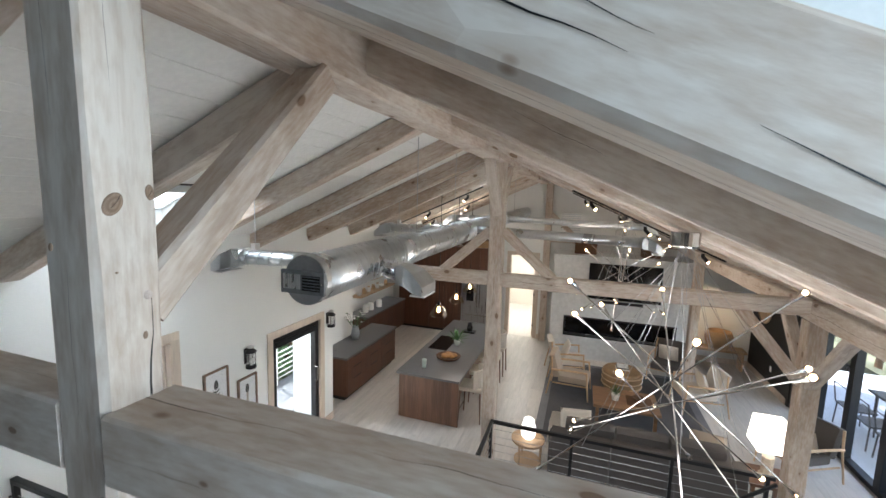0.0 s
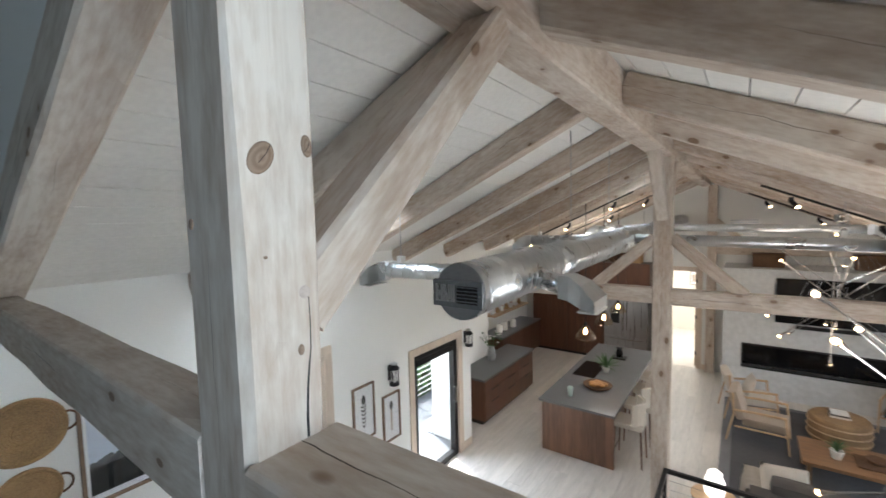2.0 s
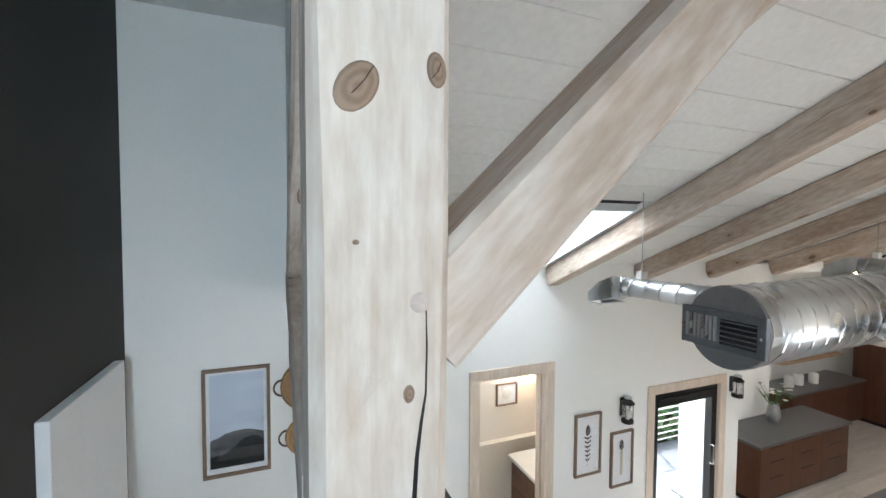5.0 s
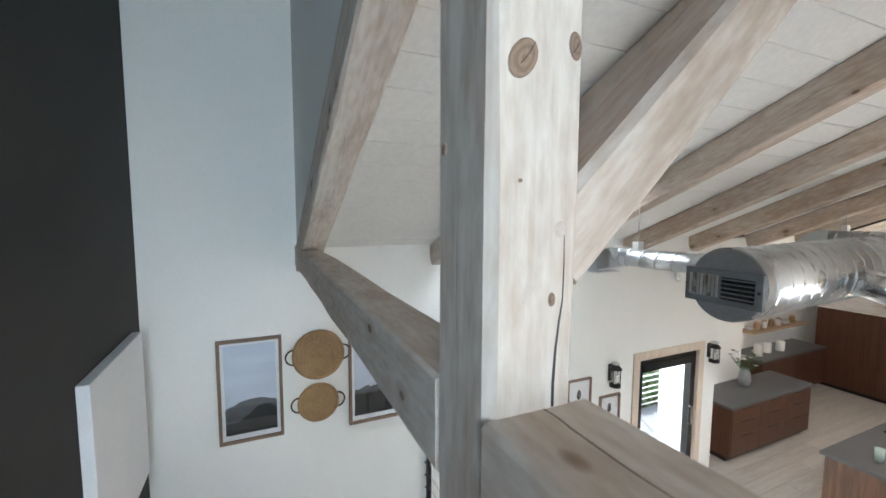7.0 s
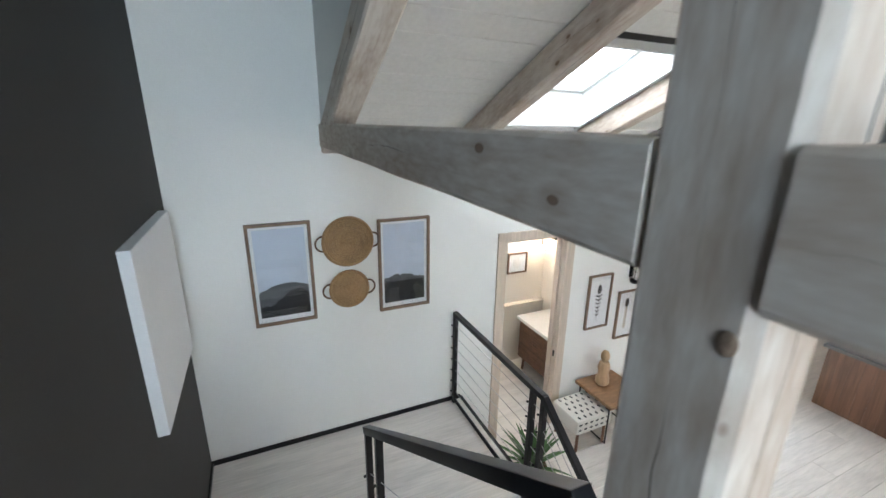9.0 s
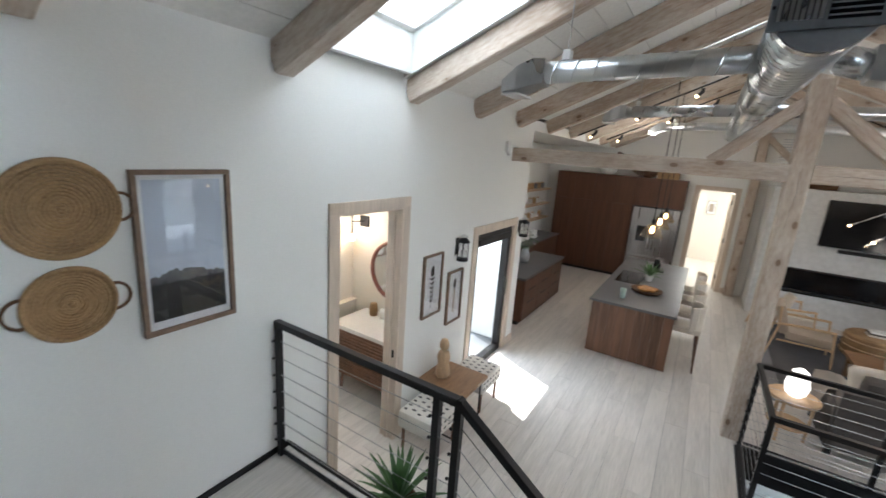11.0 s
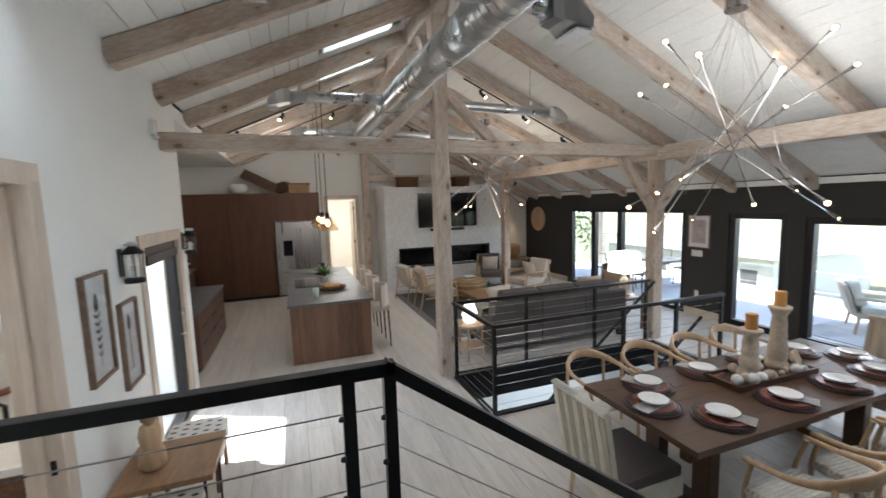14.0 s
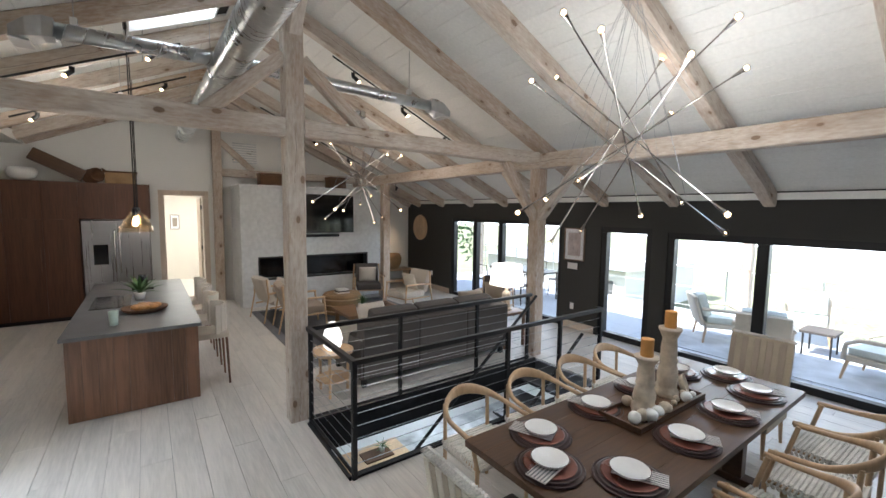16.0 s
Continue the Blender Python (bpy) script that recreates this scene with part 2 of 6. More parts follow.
# ---------- mesh helpers ----------
def part(name, bm, mat, parent=None, label="", smooth=False):
    """Links a bmesh as one mesh object under a thing."""
    me = bpy.data.meshes.new(name)
    bm.normal_update()
    bm.to_mesh(me)
    bm.free()
    if smooth:
        me.polygons.foreach_set("use_smooth", [True] * len(me.polygons))
    me.materials.append(mat)
    ob = new(name, me)
    if parent is not None:
        ob.parent = parent
    if label:
        ob["label"] = label
    return ob


def thing(name, label, category, group="", at=(0, 0, 0), turn=0.0, kind=""):
    ob = new(name)
    ob.empty_display_size = 0.1
    ob.matrix_basis = pose(*at, 0, 0, turn)
    return tagged(ob, label, category, group, kind)


def box(bm, x0, x1, y0, y1, z0, z1, bev=0.0, m=None):
    g = bmesh.ops.create_cube(bm, size=1.0)
    mat = Matrix.Translation(((x0 + x1) / 2, (y0 + y1) / 2, (z0 + z1) / 2)) @ Matrix.Diagonal((x1 - x0, y1 - y0, z1 - z0, 1))
    bmesh.ops.transform(bm, matrix=mat, verts=g["verts"])
    vs = g["verts"]
    if bev:
        es = list({e for v in vs for e in v.link_edges})
        r = bmesh.ops.bevel(bm, geom=es, offset=bev, segments=2, affect="EDGES", profile=0.7)
        vs = list({v for f in r["faces"] for v in f.verts} | {v for v in vs if v.is_valid})
    if m is not None:
        bmesh.ops.transform(bm, matrix=m, verts=vs)
    return bm


def B(*a, **k):
    return box(bmesh.new(), *a, **k)


def tube(bm, pts, r, seg=8, cap=True, r2=None):
    """A round bar along points; r may end at r2."""
    pts = [Vector(p) for p in pts]
    rings = []
    up = Vector((0, 0, 1))
    d0 = (pts[1] - pts[0]).normalized()
    side = d0.cross(up if abs(d0.z) < 0.95 else Vector((1, 0, 0))).normalized()
    for i, p in enumerate(pts):
        a, b = pts[max(0, i - 1)], pts[min(len(pts) - 1, i + 1)]
        d = (b - a).normalized()
        side = (side - d * side.dot(d)).normalized()
        nor = d.cross(side)
        rr = r if r2 is None else r + (r2 - r) * i / (len(pts) - 1)
        rings.append([bm.verts.new(p + (side * math.cos(q) + nor * math.sin(q)) * rr) for q in [2 * math.pi * k / seg for k in range(seg)]])
    for a, b in zip(rings, rings[1:]):
        for k in range(seg):
            bm.faces.new((a[k], a[(k + 1) % seg], b[(k + 1) % seg], b[k]))
    if cap:
        bm.faces.new(rings[0][::-1])
        bm.faces.new(rings[-1])
    return bm


def T(pts, r, seg=8, r2=None):
    return tube(bmesh.new(), pts, r, seg, True, r2)


def lathe(prof, seg=24, at=(0, 0, 0), bm=None):
    """Turned shape from (radius, height) pairs."""
    bm = bm or bmesh.new()
    rings = []
    for r, z in prof:
        rings.append([bm.verts.new((at[0] + max(r, 1e-4) * math.cos(2 * math.pi * k / seg), at[1] + max(r, 1e-4) * math.sin(2 * math.pi * k / seg), at[2] + z)) for k in range(seg)])
    for a, b in zip(rings, rings[1:]):
        for k in range(seg):
            bm.faces.new((a[k], a[(k + 1) % seg], b[(k + 1) % seg], b[k]))
    bm.faces.new(rings[0][::-1])
    bm.faces.new(rings[-1])
    return bm


def timber(name, p, q, w, d, label, roll=0.0, bev=0.012):
    """A sawn beam from p to q (centre line), w wide, d deep; its grain follows local x."""
    p, q = Vector(p), Vector(q)
    L = (q - p).length
    bm = bmesh.new()
    n = max(2, int(L / 0.35))
    rows = []
    for i in range(n + 1):
        x = -L / 2 + L * i / n
        s = Vector((0, random.uniform(-1, 1), random.uniform(-1, 1))) * 0.0025
        ring = []
        for cy, cz in ((-1, -1), (1, -1), (1, 1), (-1, 1)):
            cut = bev * random.uniform(0.6, 1.5)
            a = Vector((x, cy * (w / 2 - cut), cz * d / 2)) + s
            b = Vector((x, cy * w / 2, cz * (d / 2 - cut))) + s
            ring += [b, a] if cy * cz > 0 and cz < 0 or cy * cz > 0 and cz > 0 else [a, b]
        c = sum(ring, Vector()) / 8
        ring.sort(key=lambda v: math.atan2(v.z - c.z, v.y - c.y))
        rows.append([bm.verts.new(v) for v in ring])
    for a, b in zip(rows, rows[1:]):
        for k in range(8):
            bm.faces.new((a[k], a[(k + 1) % 8], b[(k + 1) % 8], b[k]))
    bm.faces.new(rows[0][::-1])
    bm.faces.new(rows[-1])
    bmesh.ops.recalc_face_normals(bm, faces=bm.faces[:])
    ob = part(name, bm, TIMBER)
    x = (q - p).normalized()
    y = Vector((0, 1, 0)) if abs(x.y) < 0.9 else Vector((1, 0, 0))
    y = (y - x * y.dot(x)).normalized()
    z = x.cross(y)
    m = Matrix((x, y, z)).transposed().to_4x4()
    ob.matrix_basis = Matrix.Translation((p + q) / 2) @ m @ pose(0, 0, 0, roll)
    return tagged(ob, label, "beam", "timber frame", "structure")


def wall(name, label, mat, boxes, cat="wall"):
    bm = bmesh.new()
    for b in boxes:
        box(bm, *b)
    return tagged(part(name, bm, mat), label, cat, "", "structure")


# ---------- the shell ----------
RX = 3.08            # ridge
SL = 0.447           # roof slope
EAVE = 3.38          # rafter underside at the white wall
RZ = EAVE + SL * RX  # rafter underside at the ridge


def under(x):
    return EAVE + SL * x if x < RX else RZ - SL * (x - RX)


# white side wall with the washroom door and the glass side door
wall("wall_side", "tall smooth white painted side wall", WHITE, [
    (-0.16, 0, -0.62, 2.41, -0.1, 5.7), (-0.16, 0, 2.41, 3.23, 2.49, 5.7), (-0.16, 0, 3.23, 4.76, -0.1, 5.7),
    (-0.16, 0, 4.76, 5.95, 2.03, 5.7), (-0.16, 0, 5.95, 6.32, -0.1, 5.7)])
wall("wall_kitchen_side", "white painted wall of the kitchen recess", WHITE, [(-0.78, -0.16, 6.2, 6.32, -0.1, 3.7), (-0.88, -0.78, 6.32, 8.3, -0.1, 3.7), (-0.78, -0.73, 6.32, 6.34, -0.1, 3.7), (-1.9, -0.88, 8.2, 8.3, -0.1, 3.7), (-1.9, -1.75, 8.3, 12.9, -0.1, 3.7)])
wall("ceiling_recess", "white painted soffit over the kitchen recess", WHITE, [(-0.78, -0.003, 6.325, 8.25, 3.4, 3.55), (-1.9, -0.003, 8.25, 12.7, 3.4, 3.55)], "ceiling")
wall("wall_far", "white painted gable end wall", WHITE, [
    (-1.9, 2.16, 12.5, 12.66, -0.1, 5.3), (2.16, 2.95, 12.5, 12.66, 2.53, 5.3), (2.95, 8.66, 12.5, 12.66, -0.1, 5.3)])
wall("wall_near_end", "charcoal painted stair wall", DARK, [(-0.16, 2.57, -0.62, -0.47, -0.1, 5.7), (4.7, 5.2, -0.62, -0.47, -0.1, 5.7), (5.2, 6.2, -0.62, -0.47, -0.1, 3.3), (5.2, 6.2, -0.62, -0.47, 4.8, 5.7), (6.2, 8.66, -0.62, -0.47, -0.1, 5.7), (2.57, 4.7, -0.62, -0.47, -0.1, 2.45), (2.57, 4.7, -0.62, -0.47, 4.6, 5.7)])
wall("wall_terrace", "charcoal painted wall with terrace doors", DARK, [
    (8.5, 8.66, -0.47, 1.3, -0.1, 2.75), (8.5, 8.66, 1.3, 4.55, 1.95, 2.75), (8.5, 8.66, 4.55, 4.8, -0.1, 2.75), (8.5, 8.66, 4.8, 5.72, 2.0, 2.75),
    (8.5, 8.66, 5.72, 6.59, -0.1, 2.75), (8.5, 8.66, 6.59, 10.21, 2.06, 2.75), (8.5, 8.66, 10.21, 12.5, -0.1, 2.75)])
# roof: two slopes of boarded ceiling, cut for the skylight and the stair dormer
CT = 0.215  # rafter depth, plumb


def slope_board(bm, x0, x1, y0, y1, off, th):
    z0, z1 = under(x0) + off, under(x1) + off
    vs = [bm.verts.new(v) for v in ((x0, y0, z0), (x1, y0, z1), (x1, y1, z1), (x0, y1, z0), (x0, y0, z0 + th), (x1, y0, z1 + th), (x1, y1, z1 + th), (x0, y1, z0 + th))]
    for f in ((3, 2, 1, 0), (4, 5, 6, 7), (0, 1, 5, 4), (1, 2, 6, 5), (2, 3, 7, 6), (3, 0, 4, 7)):
        bm.faces.new([vs[i] for i in f])


bm = bmesh.new()
W = 0.19
SKIES = [(0.08, 1.2, 2.06, 3.15), (1.76, 2.7, 6.02, 6.6), (1.76, 2.7, 7.25, 7.92)]  # roof windows: x0 x1 y0 y1


def cut(x0, x1, y0, y1):
    """The stretches of a strip of roof left free by the roof windows."""
    spans = [(y0, y1)]
    for a, b, c, d in SKIES:
        if x1 > a + 0.02 and x0 < b - 0.02:
            spans = [q for p in spans for q in ((p[0], min(p[1], c)), (max(p[0], d), p[1])) if q[1] > q[0]]
    return spans


xs = [i * W for i in range(17)]
for x0 in xs:
    x1 = min(x0 + W - 0.006, RX)
    for y0, y1 in cut(x0, x1, 0.72, 12.5):
        slope_board(bm, x0, x1, y0, y1, CT, 0.03)
x0 = RX
while x0 < 8.66:
    slope_board(bm, x0, x0 + W - 0.006, 0.72, 12.5, CT, 0.03)
    x0 += W
tagged(part("ceiling", bm, CEIL), "white painted shiplap boards between rafters", "ceiling", "", "structure")
bm = bmesh.new()
edges = sorted({-0.3, RX, *(v for k in SKIES for v in k[:2])})
for x0, x1 in zip(edges, edges[1:]):
    for y0, y1 in cut(x0, x1, 0.7, 12.7):
        slope_board(bm, x0, x1, y0, y1, CT + 0.04, 0.12)
slope_board(bm, RX, 8.95, 0.7, 12.7, CT + 0.04, 0.12)
tagged(part("roof", bm, DARK), "roof build-up above the boarded ceiling", "roof", "", "structure")
# dormer over the stair
wall("ceiling_dormer", "flat white ceiling of the stair dormer", WHITE, [(-0.16, 8.1, -0.62, 0.72, 5.6, 5.72)], "ceiling")
bm = bmesh.new()
for x0, x1 in ((0.0, RX), (RX, 8.1)):
    z0, z1 = under(x0) + 0.2, under(x1) + 0.2
    vs = [bm.verts.new(v) for v in ((x0, 0.655, z0), (x1, 0.655, z1), (x1, 0.655, 5.6), (x0, 0.655, 5.6), (x0, 0.72, z0), (x1, 0.72, z1), (x1, 0.72, 5.6), (x0, 0.72, 5.6))]
    for f in ((3, 2, 1, 0), (4, 5, 6, 7), (0, 1, 5, 4), (1, 2, 6, 5), (2, 3, 7, 6), (3, 0, 4, 7)):
        bm.faces.new([vs[i] for i in f])
tagged(part("wall_dormer_cheek", bm, WHITE), "white painted cheek wall above the first truss", "wall", "", "structure")
wall("wall_loft_end", "white painted end wall of the upper floor", WHITE, [(8.0, 8.1, -0.47, -0.42, 2.5, 5.6), (8.0, 8.1, 0.58, 0.655, 2.5, 5.6), (8.0, 8.1, -0.42, 0.58, 2.5, 2.6), (8.0, 8.1, -0.42, 0.58, 4.7, 5.6)])
wall("floor_loft", "pale oak upper floor at the stair head", PLANK, [(3.78, 8.5, -0.47, 0.62, 2.3, 2.5)], "floor")
# floor slabs
wall("floor_base", "screed under the plank floor", STONE, [(-0.12, 3.14, -0.62, 12.86, -0.2, -0.012), (-0.88, -0.12, 6.2, 12.86, -0.2, -0.012), (-1.9, -0.88, 8.2, 12.86, -0.2, -0.012), (3.14, 6.6, -0.62, 4.42, -0.2, -0.012), (3.14, 6.6, 5.52, 12.86, -0.2, -0.012), (6.6, 8.66, -0.62, 12.86, -0.2, -0.012)], "floor")
wall("floor_washroom", "pale plank floor of the washroom and the hall", PLANK, [(-1.5, -0.16, 1.6, 4.4, -0.05, 0.0), (1.0, 4.2, 12.5, 16.5, -0.05, 0.0)], "floor")
wall("floor_lower", "grey floor of the lower storey", PLASTER, [(1.5, 9.5, 2.0, 9.0, -2.9, -2.75)], "floor")
wall("wall_lower", "white walls round the lower stair", WHITE, [(1.4, 1.5, 2, 9, -2.9, -0.2), (9.5, 9.6, 2, 9, -2.9, -0.2), (1.5, 9.5, 9, 9.1, -2.9, -0.2), (1.5, 9.5, 1.9, 2, -2.9, -0.2)])
wall("wall_washroom", "cream walls of the washroom", CREAM, [(-1.6, -1.5, 1.5, 2.05, -0.1, 3.0), (-1.6, -1.5, 2.75, 4.5, -0.1, 3.0), (-1.6, -1.5, 2.05, 2.75, -0.1, 1.25), (-1.6, -1.5, 2.05, 2.75, 2.1, 3.0), (-1.5, -1.42, 1.6, 4.11, -0.1, 0.96), (-1.5, -0.16, 1.5, 1.6, -0.1, 3.0), (-1.5, -0.16, 4.12, 4.5, -0.1, 3.0)])
wall("ceiling_washroom", "white ceiling of the washroom", WHITE, [(-1.6, -0.16, 1.5, 4.5, 3.0, 3.1)], "ceiling")
wall("wall_hall", "cream walls of the hall beyond the door", CREAM, [(0.9, 1.0, 12.66, 16.6, -0.1, 3.0), (4.1, 4.2, 12.66, 16.6, -0.1, 3.0), (0.9, 4.2, 16.5, 16.6, -0.1, 3.0)])
wall("ceiling_hall", "white ceiling of the hall", WHITE, [(0.9, 4.2, 12.66, 16.6, 3.0, 3.1)], "ceiling")

# ---------- timber frame ----------
LAB = "whitewashed knotty timber "
RAF = [0.64, 1.87, 3.2, 4.41, 5.6, 6.85, 8.1, 9.3, 10.55, 11.75, 12.34]
for i, y in enumerate(RAF):
    w = 0.17 if i == 0 else 0.14
    for a, b in ((0.0, RX - 0.1), (RX + 0.1, 8.5)):
        timber("rafter", (a, y + w / 2, under(a) + CT / 2), (b, y + w / 2, under(b) + CT / 2), w, CT * 0.91, LAB + "rafter under the white boards")
timber("ridge_beam", (RX, 0.7, RZ + 0.03), (RX, 12.5, RZ + 0.03), 0.2, 0.3, LAB + "ridge beam")
# stair truss
timber("king_post", (3.13, 0.71, 0.0), (3.13, 0.71, RZ - 0.1), 0.15, 0.17, LAB + "post with a split and large knots")
timber("tie_beam", (0.0, 0.712, 3.535), (3.044, 0.712, 3.535), 0.152, 0.18, LAB + "tie beam with a wavy edge")
timber("tie_beam", (3.215, 0.725, 3.535), (8.4, 0.725, 3.535), 0.19, 0.18, LAB + "tie beam with a wavy edge")
timber("brace", (3.13, 0.765, 3.835), (3.13, 1.56, 4.615), 0.12, 0.135, LAB + "brace from post to ridge")
# middle truss
timber("post", (RX, 5.7, 0), (RX, 5.7, RZ - 0.1), 0.19, 0.19, LAB + "post standing on the plank floor")
timber("tie_beam", (0.0, 5.69, 3.04), (RX - 0.095, 5.69, 3.04), 0.17, 0.18, LAB + "tie beam across the room")
timber("tie_beam", (RX + 0.095, 5.69, 3.04), (6.66, 5.69, 3.04), 0.17, 0.18, LAB + "tie beam across the room")
for s in (-1, 1):
    timber("brace", (RX + s * 0.09, 5.69, 3.72), (RX + s * 0.78, 5.69, 3.1), 0.1, 0.13, LAB + "brace of the truss")
for s in (-1, 1):
    timber("brace", (RX, 5.7 + s * 0.08, 3.95), (RX, 5.7 + s * 0.7, RZ - 0.08), 0.1, 0.13, LAB + "brace up to the ridge")
# far truss
timber("post", (3.23, 12.39, 0), (3.23, 12.39, RZ - 0.1), 0.19, 0.19, LAB + "post against the far wall")
timber("tie_beam", (3.325, 12.39, 3.07), (6.66, 12.39, 3.07), 0.17, 0.18, LAB + "tie beam at the far wall")
timber("brace", (3.3, 12.39, 3.8), (4.0, 12.39, 3.16), 0.1, 0.13, LAB + "brace of the far truss")
# purlin plate and its posts
PX = 6.75
timber("plate_beam", (PX, 0.85, 3.0), (PX, 12.49, 3.0), 0.19, 0.22, LAB + "plate beam carrying the rafters")
for y in (0.95, 5.69, 10.7):
    timber("post", (PX, y, 0), (PX, y, 2.89), 0.19, 0.19, LAB + "post under the plate beam")
    for s in (-1, 1):
        if 1 < y < 9:
            timber("brace", (PX, y + s * 0.07, 2.15), (PX, y + s * 0.72, 2.9), 0.1, 0.13, LAB + "knee brace of the plate post")
timber("brace", (PX - 0.07, 5.69, 2.15), (PX - 0.72, 5.69, 2.96), 0.1, 0.13, LAB + "knee brace of the plate post")

# ---------- stairs, landing and railings ----------
TREAD = shade("black_stained_tread", (0.03, 0.03, 0.033), 0.4, vary=0.3, fine=20, large=3, bump=0.05)
LZ = 0.76
stair = thing("staircase", "black steel stair with pale oak landing", "staircase", kind="structure")
landing = part("landing", B(0.002, 1.47, -0.468, 1.93, LZ - 0.2, LZ, bev=0.004), PLANK, stair, "pale oak plank landing")
part("landing_edge", B(0.002, 1.49, 1.932, 1.955, LZ - 0.24, LZ + 0.02), BLACK, stair)
for i in range(9):
    z = LZ + (i + 1) * 0.193
    part("step", B(1.42 + i * 0.262, 1.42 + i * 0.262 + 0.29, -0.465, 0.6, z - 0.05, z, bev=0.006), TREAD, stair)
for i in range(4):
    z = LZ - (i + 1) * 0.19
    if z > 0.05:
        part("step", B(1.48 + i * 0.27, 1.48 + i * 0.27 + 0.29, 0.86, 1.9, z - 0.05, z, bev=0.006), TREAD, stair)
for y in (-0.462, 0.605):
    bm = bmesh.new()
    tube(bm, [(1.4, y, LZ + 0.02), (3.8, y, LZ + 1.75)], 0.02, 4)
    part("stringer", bm, BLACK, stair)
part("stringer", T([(1.49, 1.93, LZ - 0.08), (2.5, 1.93, 0.05)], 0.05, 4), BLACK, stair)
part("skirting", B(0.003, 0.016, -0.468, 1.93, LZ + 0.001, LZ + 0.045), BLACK, stair)
part("skirting", B(0.02, 1.4, -0.466, -0.453, LZ + 0.001, LZ + 0.045), BLACK, stair)


def railing(label, pts, posts, h, base, gaps=7, rail_w=0.045, foot=True):
    """Black railing: top rail through pts, posts, cables, bottom bar."""
    r = thing("railing", label, "railing", "black cable railings", kind="structure")
    bm = bmesh.new()
    for a, b in zip(pts, pts[1:]):
        a, b = Vector(a), Vector(b)
        d = (b - a)
        L = d.length
        g = B(-0.02, L + 0.02, -rail_w / 2, rail_w / 2, -0.022, 0.022, bev=0.004)
        me = bpy.data.meshes.new("tmp")
        rot = d.to_track_quat("X", "Z").to_matrix().to_4x4()
        bmesh.ops.transform(g, matrix=Matrix.Translation(a) @ rot, verts=g.verts[:])
        g.to_mesh(me)
        g.free()
        bm.from_mesh(me)
        bpy.data.meshes.remove(me)
    part("top_rail", bm, BLACK, r)
    for x, y, zt, zb in posts:
        po = part("post", B(x - 0.02, x + 0.02, y - 0.02, y + 0.02, zb, zt - 0.02, bev=0.003), BLACK, r)
        bm = bmesh.new()
        for k in range(gaps):
            z = zb + (zt - zb) * (k + 1) / (gaps + 1)
            bmesh.ops.create_icosphere(bm, subdivisions=1, radius=0.011, matrix=Matrix.Translation((x - 0.026, y - 0.026, z)))
        part("cable_fitting", bm, BLACK, po)
    for a, b in zip(pts, pts[1:]):
        for k in range(gaps):
            f = (k + 1) / (gaps + 1)
            part("cable", T([(a[0], a[1], a[2] - h + h * f), (b[0], b[1], b[2] - h + h * f)], 0.0028, 5), CABLE, r)
        if foot:
            part("bottom_bar", T([(a[0], a[1], a[2] - h + 0.02), (b[0], b[1], b[2] - h + 0.02)], 0.02, 4), BLACK, r)
    return r


RT = 1.8
railing("black metal cable railing round the stair landing", [(0.05, 1.84, RT), (1.49, 1.84, RT), (2.6, 1.84, 1.0)],
        [(0.05, 1.84, RT, LZ), (1.36, 1.84, RT, LZ), (1.49, 1.84, RT, 0.6), (2.55, 1.84, 1.03, 0.0)], 1.02, LZ)
railing("black metal railing between the two stair flights", [(1.34, 0.61, RT + 0.03), (3.03, 0.61, RT + 1.22)],
        [(1.36, 0.61, RT + 0.03, LZ), (1.62, 0.61, RT + 0.22, LZ + 0.15)], 1.0, LZ, 2, foot=False)
WR = 1.0
railing("black cable railing at the lower stair well", [(3.16, 5.55, WR), (3.16, 4.4, WR), (6.58, 4.4, WR), (6.58, 4.46, WR)],
        [(3.16, 5.5, WR, -0.2), (3.16, 4.4, WR, -0.2), (4.9, 4.4, WR, -0.2), (5.75, 4.4, WR, -0.2), (6.56, 4.4, WR, -0.2)], 0.98, 0, 8)
railing("black cable railing behind the sofa", [(3.2, 5.55, WR), (6.5, 5.55, WR)],
        [(4.25, 5.55, WR, -0.2), (5.45, 5.55, WR, -0.2), (6.45, 5.55, WR, -0.2)], 0.98, 0, 8)
well = thing("lower_staircase", "black steel stair going down to the lower floor", "staircase", kind="structure")
part("fascia", B(3.14, 6.6, 5.5, 5.53, -0.36, 0.02), BLACK, well)
part("fascia", B(3.12, 3.145, 4.42, 5.5, -0.36, 0.02), BLACK, well)
part("fascia", B(3.14, 6.6, 4.395, 4.42, -0.3, 0.02), BLACK, well)
for i in range(12):
    z = -0.19 * (i + 1)
    part("step", B(6.5 - i * 0.25 - 0.28, 6.5 - i * 0.25, 4.46, 5.48, z - 0.04, z, bev=0.005), TREAD, well)
part("handrail", T([(6.5, 5.44, 1.0), (3.6, 5.44, -1.35)], 0.022, 6), BLACK, well)
part("handrail", T([(6.3, 4.48, 0.7), (3.6, 4.48, -1.4)], 0.022, 6), BLACK, well)

